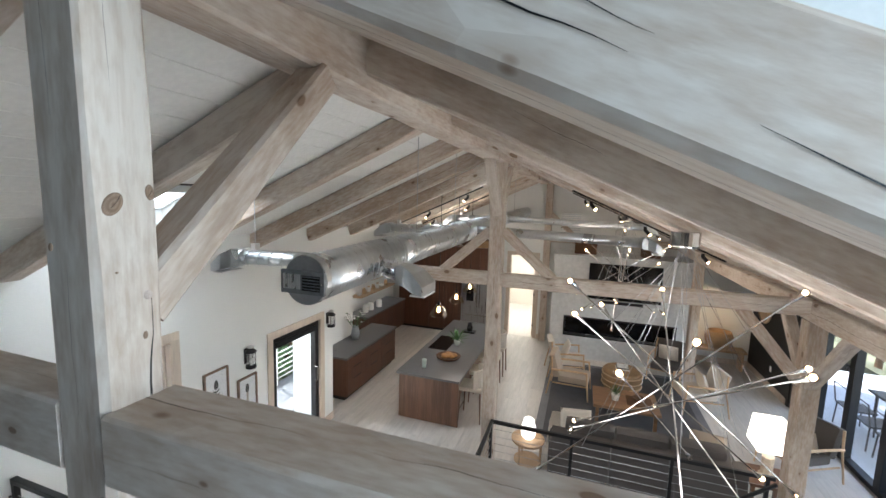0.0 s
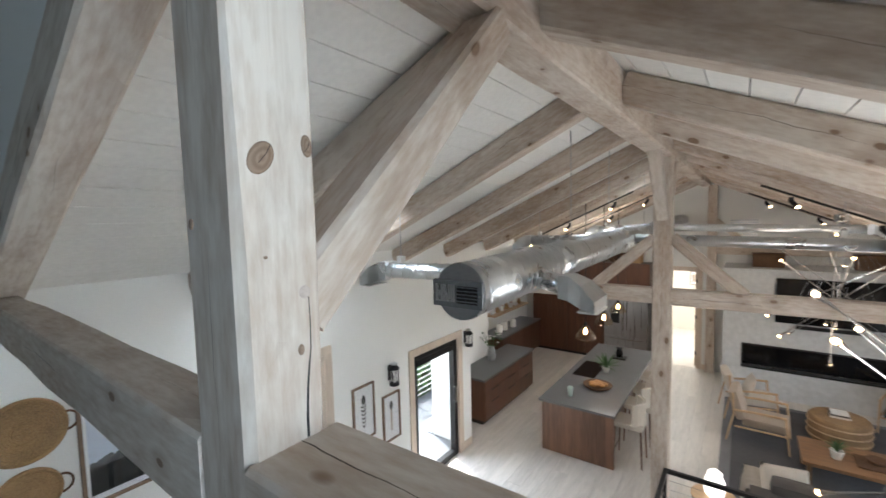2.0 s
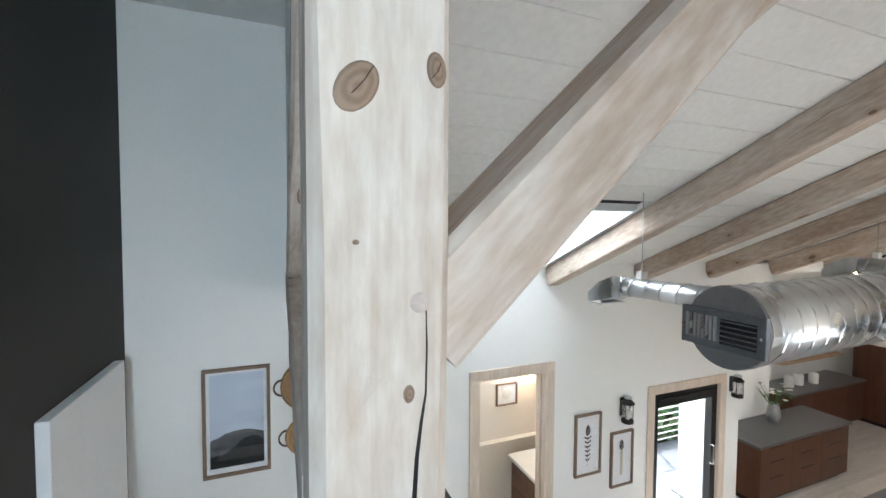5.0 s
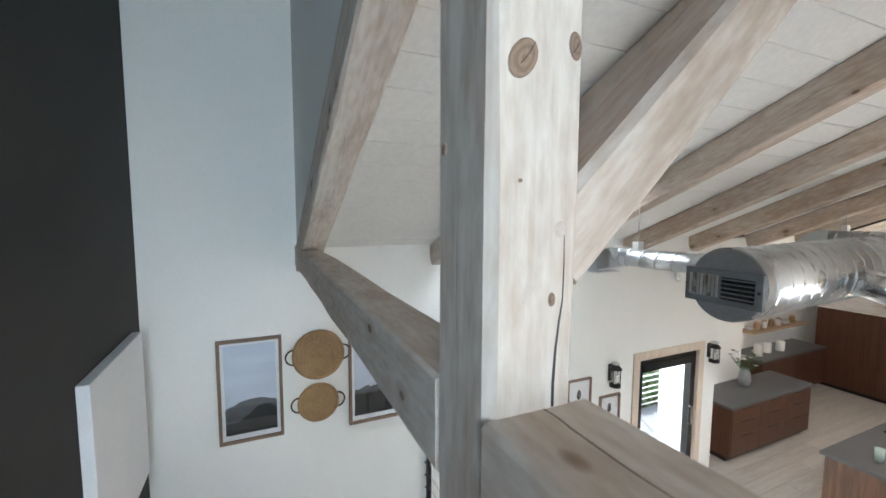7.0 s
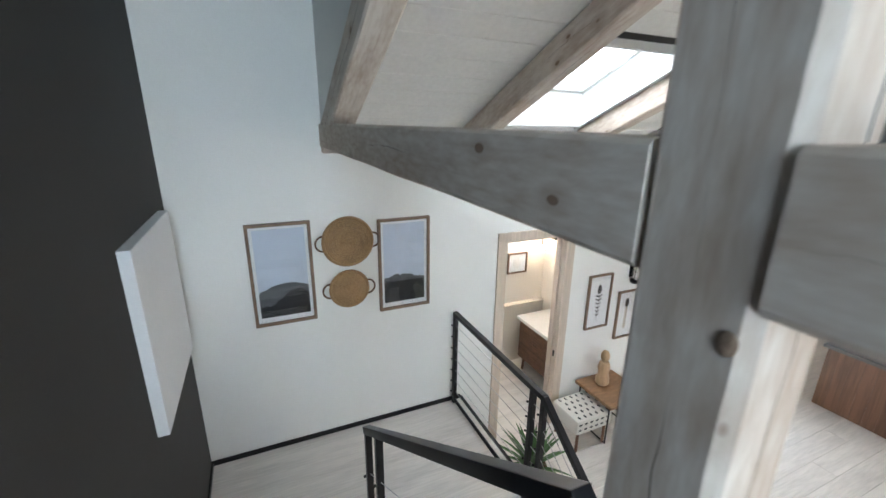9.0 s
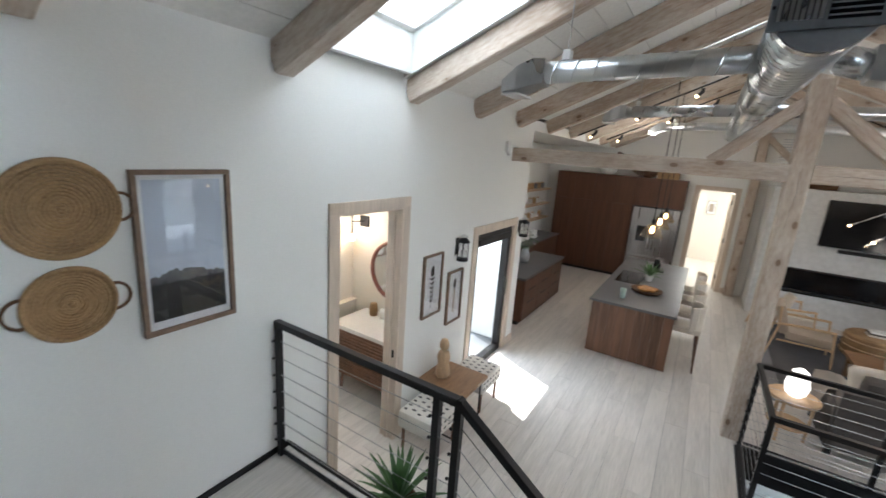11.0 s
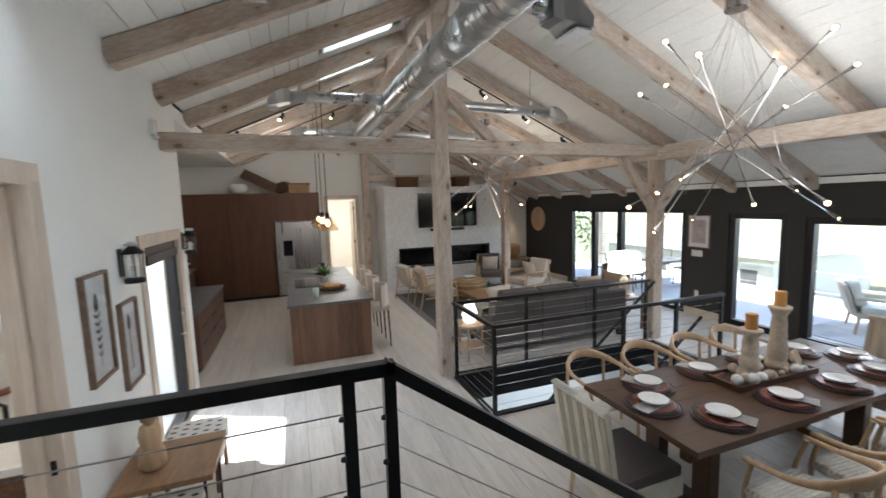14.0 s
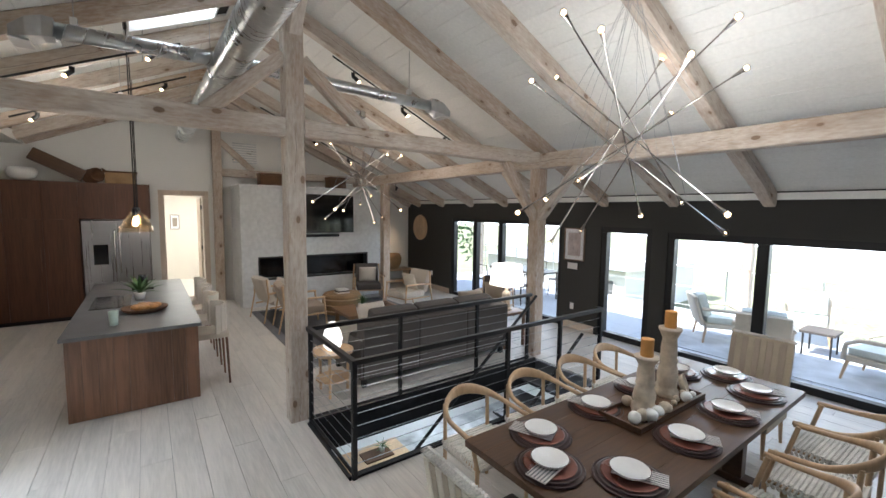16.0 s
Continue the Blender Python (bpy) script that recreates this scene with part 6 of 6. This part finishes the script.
for a in ((2.05, 2.75, 1.25, 1.3), (2.05, 2.75, 2.05, 2.1), (2.05, 2.1, 1.3, 2.05), (2.7, 2.75, 1.3, 2.05)):
    part("window_frame", B(-1.58, -1.485, *a, bev=0.004), CERAMIC, ww)
part("pane", B(-1.556, -1.55, 2.09, 2.71, 1.29, 2.06), GLASS, ww).visible_shadow = False
tagged(part("sky_backdrop", B(-1.86, -1.85, 1.6, 3.2, 0.8, 2.6), SKYGLOW), "bright white sky outside the washroom window", "backdrop", "", "structure")
tagged(part("ledge", B(-1.498, -1.4, 1.602, 4.11, 0.962, 0.985, bev=0.004), CREAM), "cream cap along the washroom half wall", "trim", "", "structure")
va = thing("vanity", "slatted walnut vanity with white basin top", "vanity")
part("body", B(-1.2, -0.22, 3.55, 4.11, 0.22, 0.84), WALNUT, va)
for i in range(14):
    part("slat", B(-1.2, -0.22, 3.535, 3.55, 0.24 + i * 0.042, 0.268 + i * 0.042, bev=0.003), WALNUT, va)
for x in (-1.15, -0.29):
    part("leg", T([(x, 3.62, 0.22), (x, 3.6, 0)], 0.02, 8), WALNUT, va)
part("basin_top", B(-1.24, -0.18, 3.5, 4.115, 0.84, 0.89, bev=0.008), CERAMIC, va)
part("tap", T([(-0.62, 4.0, 0.89), (-0.62, 4.0, 1.08), (-0.62, 3.94, 1.12), (-0.62, 3.86, 1.06)], 0.014, 8), BLACK, va)
part("tap_handle", T([(-0.46, 4.0, 0.89), (-0.46, 4.0, 1.0)], 0.014, 8), BLACK, va)
mi = thing("round_mirror", "round mirror in a reddish wood frame", "mirror")
part("glass", T([(-0.76, 4.118, 1.5), (-0.76, 4.1, 1.5)], 0.36, 48), MIRROR, mi)
part("frame", T([(-0.76 + 0.37 * math.cos(a), 4.095, 1.5 + 0.37 * math.sin(a)) for a in [2 * math.pi * k / 48 for k in range(49)]], 0.024, 8), TERRA, mi)
wl = thing("wall_sconce", "black two-bulb sconce beside the mirror", "wall lamp")
part("plate", B(-1.36, -1.22, 4.09, 4.118, 2.0, 2.14, bev=0.004), BLACK, wl)
part("arm", T([(-1.29, 4.1, 2.07), (-1.36, 3.95, 2.07), (-1.36, 3.95, 2.25)], 0.008, 6), BLACK, wl)
part("arm", T([(-1.36, 3.95, 2.07), (-1.36, 3.95, 1.89)], 0.008, 6), BLACK, wl)
for z in (1.86, 2.28):
    bm = bmesh.new()
    bmesh.ops.create_icosphere(bm, subdivisions=2, radius=0.045, matrix=Matrix.Translation((-1.36, 3.95, z)))
    part("bulb", bm, BULB, wl, smooth=True)
wlamp = new("sconce_light", bpy.data.lights.new("sconce_light", "POINT"))
wlamp.data.energy, wlamp.data.color, wlamp.data.shadow_soft_size = 5, (1, 0.9, 0.78), 0.1
wlamp.location = (-1.3, 3.7, 2.1)
for x, r, h in ((-1.0, 0.05, 0.16), (-0.84, 0.045, 0.12), (-0.74, 0.04, 0.11)):
    j = thing("jar", "small jar on the vanity top", "jar", "vanity jars", (x, 4.0, 0.89))
    part("jar_body", lathe([(r, 0), (r * 1.1, h * 0.5), (r * 0.9, h), (0, h)], 14), RATTAN if x < -0.9 else CERAMIC, j, smooth=True)
pw = picture("small_picture", "pale flower relief in a brown frame", -1.498, 3.44, 3.78, 1.47, 1.79, 0.02)
part("flower", lathe([(0.0, 0), (0.075, 0.002), (0.07, 0.006), (0.03, 0.008), (0, 0.01)], 9), CERAMIC, pw).matrix_basis = pose(-1.484, 3.61, 1.63, 0, 90, 0)
timber("washroom_brace", (-0.7, 4.04, 2.9), (-0.18, 4.04, 2.25), 0.1, 0.14, "whitewashed timber brace in the washroom")
# ---------- entry group ----------
PRINT = shade("black_white_print_fabric", (0.7, 0.67, 0.61), 0.9, vary=0.06, fine=150, bump=0.2)
for y in (3.4, 4.42):
    b = thing("stool_bench", "white bench stool with black leaf print", "stool", "printed stools")
    part("cushion", B(0.12, 0.56, y - 0.26, y + 0.26, 0.26, 0.45, bev=0.04), PRINT, b)
    bm = bmesh.new()
    for i in range(5):
        for j in range(6):
            x0, y0 = 0.17 + i * 0.085, y - 0.21 + j * 0.084 + (i % 2) * 0.03
            for an in (-0.7, 0, 0.7):
                vsq = [(0, 0), (0.011, 0.02), (0, 0.036), (-0.011, 0.02)]
                bm.faces.new([bm.verts.new((x0 + u * math.cos(an) - v * math.sin(an), min(y0 + u * math.sin(an) + v * math.cos(an), y + 0.23), 0.4515)) for u, v in vsq])
    for j in range(6):
        for k in range(2):
            y0, z0 = y - 0.21 + j * 0.08, 0.31 + k * 0.07
            for an in (-0.7, 0, 0.7):
                bm.faces.new([bm.verts.new((0.5615, y0 + u * math.cos(an) - v * math.sin(an), z0 + u * math.sin(an) + v * math.cos(an))) for u, v in [(0, 0), (0.011, 0.02), (0, 0.036), (-0.011, 0.02)]])
    part("leaf_pattern", bm, BLACK, b, "black leaf print")["kind"] = "stuff"
    for x in (0.16, 0.52):
        for yy in (y - 0.2, y + 0.2):
            part("leg", T([(x, yy, 0.27), (x, yy, 0)], 0.018, 8), WALNUT, b)
co = thing("console_table", "small wooden console on black hairpin frame", "table")
part("top", B(0.03, 0.62, 3.55, 4.15, 0.52, 0.56, bev=0.006), shade("brown_oak", (0.3, 0.17, 0.085), 0.5, vary=0.3, fine=9, large=2, stretch=(4, 1, 4), bump=0.05), co)
for y in (3.6, 4.1):
    part("frame", T([(0.08, y, 0.52), (0.08, y, 0.012), (0.56, y, 0.012), (0.56, y, 0.52)], 0.011, 6), BLACK, co)
st = thing("wooden_vase", "carved wooden vase with an angular stopper", "vase", "", (0.22, 3.8, 0.561))
part("vase_body", lathe([(0.06, 0), (0.085, 0.03), (0.08, 0.1), (0.06, 0.16), (0.075, 0.24), (0.06, 0.3), (0.045, 0.31)], 16), OAK, st, smooth=True)
part("stopper", lathe([(0.02, 0.31), (0.05, 0.35), (0.055, 0.4), (0.035, 0.45), (0, 0.46)], 12), OAK, st, smooth=True)
leafy("potted_plant", "spiky green yucca in a basket pot", (0.72, 2.42, 0.0), 0.15, 0.3, 34, 0.5, 0.045, 0.9, potmat=BASKET, lift=1.35)
# ---------- lower floor ----------
lr = thing("lower_rug", "patterned grey rug on the lower floor", "rug")
part("rug_body", B(5.2, 9.3, 6.2, 8.95, -2.749, -2.735), shade("marbled_rug", (0.5, 0.5, 0.5), 0.95, vary=0.6, fine=3, large=1.2, bump=0.2), lr)
lb = thing("lower_bench", "pale wooden bench on the lower floor", "bench")
part("top", B(4.4, 5.7, 7.5, 8.3, -2.36, -2.28, bev=0.01), OAK, lb)
for x in (4.5, 5.5):
    part("leg", B(x, x + 0.08, 7.55, 8.25, -2.75, -2.36), OAK, lb)
lt = thing("lower_tray", "dark tray on the lower bench", "tray")
part("base", B(4.85, 5.4, 7.75, 8.1, -2.279, -2.25, bev=0.01), BASKET, lt)
leafy("potted_plant", "small plant in a white pot downstairs", (5.25, 7.95, -2.25), 0.06, 0.1, 14, 0.2, 0.02, 0.8)
# fill lamp added below the floor slab to brighten the lower storey
daylight("daylight_lower", (6.8, 7.2, -0.3), (6.0, 7.0, -2.7), 2.0, 1.6, 60)
# ---------- terrace ----------
CONC = shade("pale_concrete_paving", (0.6, 0.64, 0.68), 0.8, vary=0.15, fine=30, large=1, bump=0.1)
for i in range(4):
    for j in range(10):
        pv = part("paving_slab", B(8.67 + i * 0.9, 8.67 + (i + 1) * 0.9 - 0.006, 0.2 + j * 1.3, 0.2 + (j + 1) * 1.3 - 0.006, -0.06, -0.01, bev=0.003), CONC)
        pv["kind"] = "structure"
        tagged(pv, "pale concrete terrace slab", "paving")
tr = thing("outdoor_rug", "pale patterned outdoor rug on the terrace", "rug")
part("rug_body", B(9.1, 11.2, 1.4, 5.0, -0.009, 0.002), shade("blue_grey_rug", (0.5, 0.53, 0.56), 0.95, vary=0.4, fine=4, large=1.2, bump=0.1), tr)
gr = thing("terrace_railing", "slim dark metal railing along the terrace", "railing", kind="structure")
for z in (1.02, 0.55, 0.1):
    part("rail", T([(12.2, 0.0, z), (12.2, 13.2, z)], 0.016 if z > 1 else 0.004, 6), STEEL, gr)
for j in range(9):
    part("post", T([(12.2, 0.2 + j * 1.6, -0.05), (12.2, 0.2 + j * 1.6, 1.02)], 0.018, 6), STEEL, gr)
for y in (0.3, 4.45, 8.7, 12.6):
    timber("terrace_post", (11.6, y, -0.02), (11.6, y, 2.4), 0.17, 0.17, "tan timber post of the terrace roof")
WICK = shade("pale_wicker", (0.66, 0.58, 0.46), 0.85, vary=0.25, fine=90, bump=0.4)
BLUEF = shade("pale_grey_green_cushion", (0.6, 0.64, 0.6), 0.9, vary=0.1, fine=150, bump=0.2)


def patio_chair(at, turn):
    c = thing("patio_chair", "pale wicker terrace armchair with grey-green cushions", "armchair", "terrace chairs", at, turn)
    part("seat", B(-0.33, 0.33, -0.3, 0.36, 0.26, 0.34, bev=0.02), WICK, c)
    part("seat_cushion", B(-0.29, 0.29, -0.26, 0.34, 0.34, 0.45, bev=0.04), BLUEF, c)
    part("backrest", B(-0.33, 0.33, -0.03, 0.03, 0, 0.52, bev=0.025, m=pose(0, -0.33, 0.3, 16)), WICK, c)
    part("back_cushion", B(-0.27, 0.27, -0.07, 0.07, 0, 0.42, bev=0.06, m=pose(0, -0.24, 0.45, 18)), BLUEF, c)
    for x in (-0.35, 0.35):
        part("armrest", T([(x, -0.36, 0.6), (x, 0.2, 0.58), (x, 0.34, 0.5), (x, 0.36, 0.28)], 0.03, 8), WICK, c)
        for y in (-0.28, 0.32):
            part("leg", T([(x * 0.9, y, 0.27), (x, y * 1.15, 0)], 0.024, 8, 0.015), OAK, c)
    return c


pc = patio_chair((10.15, 4.35, 0.002), 215)
for x, y, a in ((9.45, 3.5, -75), (11.45, 3.45, 100), (9.85, 2.2, -10)):
    copy_thing(pc, pose(x, y, 0.002, 0, 0, a))
pt = thing("terrace_table", "small slatted terrace side table", "table")
part("top", B(10.4, 10.9, 2.85, 3.3, 0.36, 0.4, bev=0.005), GREYFAB, pt)
for x in (10.44, 10.86):
    for y in (2.9, 3.25):
        part("leg", T([(x, y, 0.36), (x, y, 0.0)], 0.014, 6), BLACK, pt)
dt = thing("terrace_dining_table", "dark outdoor table with black chairs", "table")
part("top", B(9.6, 10.5, 8.1, 9.9, 0.7, 0.74, bev=0.006), BLACK, dt)
for x in (9.7, 10.4):
    for y in (8.2, 9.8):
        part("leg", T([(x, y, 0.7), (x, y, 0)], 0.025, 6), BLACK, dt)
for x, y in ((9.3, 8.4), (9.3, 9.0), (9.3, 9.6), (10.9, 8.5), (10.9, 9.4), (9.5, 7.0)):
    c = thing("terrace_chair", "black metal outdoor dining chair", "chair", "outdoor dining chairs", (x, y, 0))
    s = 1 if x < 10 else -1
    part("seat", B(-0.22, 0.22, -0.22, 0.22, 0.43, 0.46, bev=0.008), BLACK, c)
    part("backrest", T([(-s * 0.21, -0.22, 0.46), (-s * 0.27, -0.22, 0.84), (-s * 0.27, 0.22, 0.84), (-s * 0.21, 0.22, 0.46)], 0.013, 6), BLACK, c)
    for a in (-0.19, 0.19):
        for b in (-0.19, 0.19):
            part("leg", T([(a, b, 0.44), (a * 1.1, b * 1.1, 0)], 0.013, 6), BLACK, c)
timber("terrace_beam", (11.6, 0.0, 2.5), (11.6, 12.8, 2.5), 0.17, 0.2, "tan timber beam of the terrace roof")
GRASS = shade("dry_grass", (0.26, 0.27, 0.16), 0.95, vary=0.5, fine=6, large=0.4, bump=0.3)
bm = bmesh.new()
n = 46
g = [[bm.verts.new((12.3 + (i / n) ** 2 * 400, -250 + 500 * j / n, -0.4 - min(1, i / 8) * 2.5 + 20 * max(0, (i / n) ** 2 * noise.noise((i * 0.09, j * 0.1, 3)) + 0.15 * (i / n) ** 3))) for j in range(n + 1)] for i in range(n + 1)]
for a, b in zip(g, g[1:]):
    for j in range(n):
        bm.faces.new((a[j], b[j], b[j + 1], a[j + 1]))
tagged(part("ground", bm, GRASS, smooth=True), "sunlit grassy hillside beyond the terrace", "ground", "", "structure")
bm = bmesh.new()
n = 30
g = [[bm.verts.new((-2.0 - (i / n) ** 2 * 300, -200 + 420 * j / n, -0.45 - 0.3 * min(1, i / 4) + 8 * (i / n) ** 2 * noise.noise((i * 0.2, j * 0.2, 7)))) for j in range(n + 1)] for i in range(n + 1)]
for a, b in zip(g, g[1:]):
    for j in range(n):
        bm.faces.new((a[j], a[j + 1], b[j + 1], b[j]))
tagged(part("ground_garden", bm, GRASS, smooth=True), "grassy garden beyond the side door", "ground", "", "structure")
wall("side_path", "grey slate paving outside the side door", shade("grey_slate", (0.15, 0.16, 0.17), 0.7, vary=0.3, fine=10, large=2, bump=0.2), [(-2.0, -0.17, 4.0, 6.19, -0.12, -0.02), (-2.0, -0.89, 6.19, 8.19, -0.12, -0.02)], "paving")
sr = thing("side_balcony", "slim white metal railing with horizontal bars", "railing", kind="structure")
RAILW = shade("white_painted_metal", (0.7, 0.7, 0.68), 0.5, vary=0.08, fine=40, bump=0.02)
for i in range(9):
    part("bar", T([(-1.9, 4.6, 0.12 + i * 0.115), (-1.9, 8.2, 0.12 + i * 0.115)], 0.011 if i < 8 else 0.02, 6), RAILW, sr)
for y in (4.6, 5.8, 7.0, 8.18):
    part("post", B(-1.92, -1.88, y, y + 0.04, -0.02, 1.06), RAILW, sr)


nh = thing("neighbour_house", "low white house with a grey roof downhill", "house")
SIDING = shade("white_siding", (0.75, 0.75, 0.73), 0.7, vary=0.08, fine=20, bump=0.05)
ROOFG = shade("grey_shingle", (0.3, 0.31, 0.32), 0.85, vary=0.25, fine=20, bump=0.2)
part("wall", B(20.0, 27.0, 11.9, 21.5, -3.4, -0.35), SIDING, nh)
for y in (12.4, 14.6, 17.0, 19.4):
    wi = part("window", B(19.95, 20.02, y, y + 0.9, -1.9, -0.9, bev=0.01), CERAMIC, nh)
    part("pane", B(19.94, 19.95, y + 0.08, y + 0.82, -1.82, -0.98), STONE, wi)
bm = bmesh.new()
vs = [bm.verts.new(v) for v in ((19.5, 11.5, -0.4), (23.5, 15.0, 0.3), (27.5, 11.5, -0.4), (19.5, 21.9, -0.4), (23.5, 19.0, 0.3), (27.5, 21.9, -0.4))]
for f in ((0, 3, 4, 1), (1, 4, 5, 2), (0, 1, 2), (3, 5, 4), (0, 2, 5, 3)):
    bm.faces.new([vs[i] for i in f])
bmesh.ops.recalc_face_normals(bm, faces=bm.faces[:])
part("roof", bm, ROOFG, nh)


def tree(at, h, r, seed, label):
    rnd = random.Random(seed)
    t = thing("tree", label, "tree", "garden trees", at)
    part("trunk", T([(0, 0, -0.5), (0.1, 0.05, h * 0.3), (0.0, 0.1, h * 0.75)], 0.14, 8, 0.05), BASKET, t)
    bm = bmesh.new()
    for i in range(1500):
        a, u = rnd.uniform(0, 6.283), rnd.random() ** 0.4
        el = rnd.uniform(-1, 1)
        q = Vector((math.cos(a) * math.sqrt(1 - el * el), math.sin(a) * math.sqrt(1 - el * el), el * 1.1)) * r * u
        if noise.noise(q * 0.9 + Vector((seed, 0, 0))) < -0.12:
            continue
        q.z += h * 0.7
        d1 = Vector((rnd.uniform(-1, 1), rnd.uniform(-1, 1), rnd.uniform(-1, 1))).normalized() * 0.13
        d2 = d1.cross(Vector((rnd.uniform(-1, 1), rnd.uniform(-1, 1), 1))).normalized() * 0.07
        bm.faces.new([bm.verts.new(q + v) for v in (-d1, d2, d1, -d2)])
    part("crown", bm, LEAF, t)


tree((14.5, 18.6, -2.0), 5.0, 2.0, 1, "leafy green tree beyond the terrace")
tree((15.5, 23.5, -2.0), 5.5, 2.6, 2, "leafy green tree beyond the terrace")
for k, (x, y, h, r) in enumerate(((-2.9, 7.4, 1.1, 0.9), (-3.4, 9.0, 1.5, 1.2), (-4.6, 10.6, 2.0, 1.6), (-5.2, 8.0, 1.8, 1.5), (-6.5, 12.5, 2.6, 2.2))):
    tree((x, y, -0.6), h, r, 3 + k, "leafy green shrub outside the side door")
# glowing sheet: the overexposed distance put in as emission, it also lights the room
glare_mat = bpy.data.materials.new("glowing_distance_glare")
glare_mat.use_nodes = True
hb = glare_mat.node_tree.nodes["Principled BSDF"]
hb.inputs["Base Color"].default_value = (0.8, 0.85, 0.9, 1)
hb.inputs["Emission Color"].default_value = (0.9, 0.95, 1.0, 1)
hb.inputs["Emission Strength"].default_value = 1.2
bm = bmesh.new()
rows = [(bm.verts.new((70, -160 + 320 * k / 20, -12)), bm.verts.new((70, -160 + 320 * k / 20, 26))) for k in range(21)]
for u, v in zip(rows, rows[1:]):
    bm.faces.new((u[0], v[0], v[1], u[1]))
tagged(part("backdrop", bm, glare_mat), "glowing sheet for the overexposed distance beyond the terrace", "backdrop", "", "structure")
# trim along the eaves wall, basement-free edges
tagged(part("trim", B(8.46, 8.5, -0.4, 12.48, 2.44, 2.53, bev=0.004), CEIL), "pale trim board along the top of the charcoal wall", "trim", "", "structure")

# ---------- floor planks ----------
meshes = {}
fl = tagged(new("floor"), "pale whitewashed oak plank floor", "floor", "", "structure")
PW, PL = 0.235, 2.2


def plank_mesh(L):
    key = round(L, 2)
    if key not in meshes:
        bm = B(0, PW - 0.003, 0, L - 0.003, -0.012, 0.0, bev=0.0)
        me = bpy.data.meshes.new("plank")
        bm.to_mesh(me)
        bm.free()
        me.materials.append(PLANK)
        meshes[key] = me
    return meshes[key]


rest = bmesh.new()
count = 0
x = 3.12 - 21 * PW
row = 0
while x < 8.48:
    y = -0.46 - (row * 0.77) % PL
    while y < 12.48:
        a, b = max(y, -0.46), min(y + PL, 12.49)
        spans = [(a, b)]
        if x + PW / 2 > 3.12 and x < 6.6:
            spans = [(a, min(b, 4.4)), (max(a, 5.53), b)]
        if x + PW < 0.02:
            spans = [(max(a, 6.33 if x > -0.78 else 8.31), b)]
        for p, q in spans:
            if q - p > 0.05:
                if count < 300:
                    o = new("plank", plank_mesh(q - p))
                    o.parent, o.location = fl, (x, p, 0)
                    count += 1
                else:
                    box(rest, x, x + PW - 0.003, p, q - 0.003, -0.012, 0.0)
        y += PL
    x += PW
    row += 1
rs = part("plank_rest", rest, PLANK, fl)
rs["kind"] = "stuff"

se = thing("wall_sensor", "small white sensor box high on the white wall", "sensor")
part("body", B(0.0, 0.05, 5.34, 5.42, 3.06, 3.2, bev=0.01), CERAMIC, se)
part("lens", T([(0.03, 5.38, 3.06), (0.05, 5.38, 3.02)], 0.025, 10), CERAMIC, se)
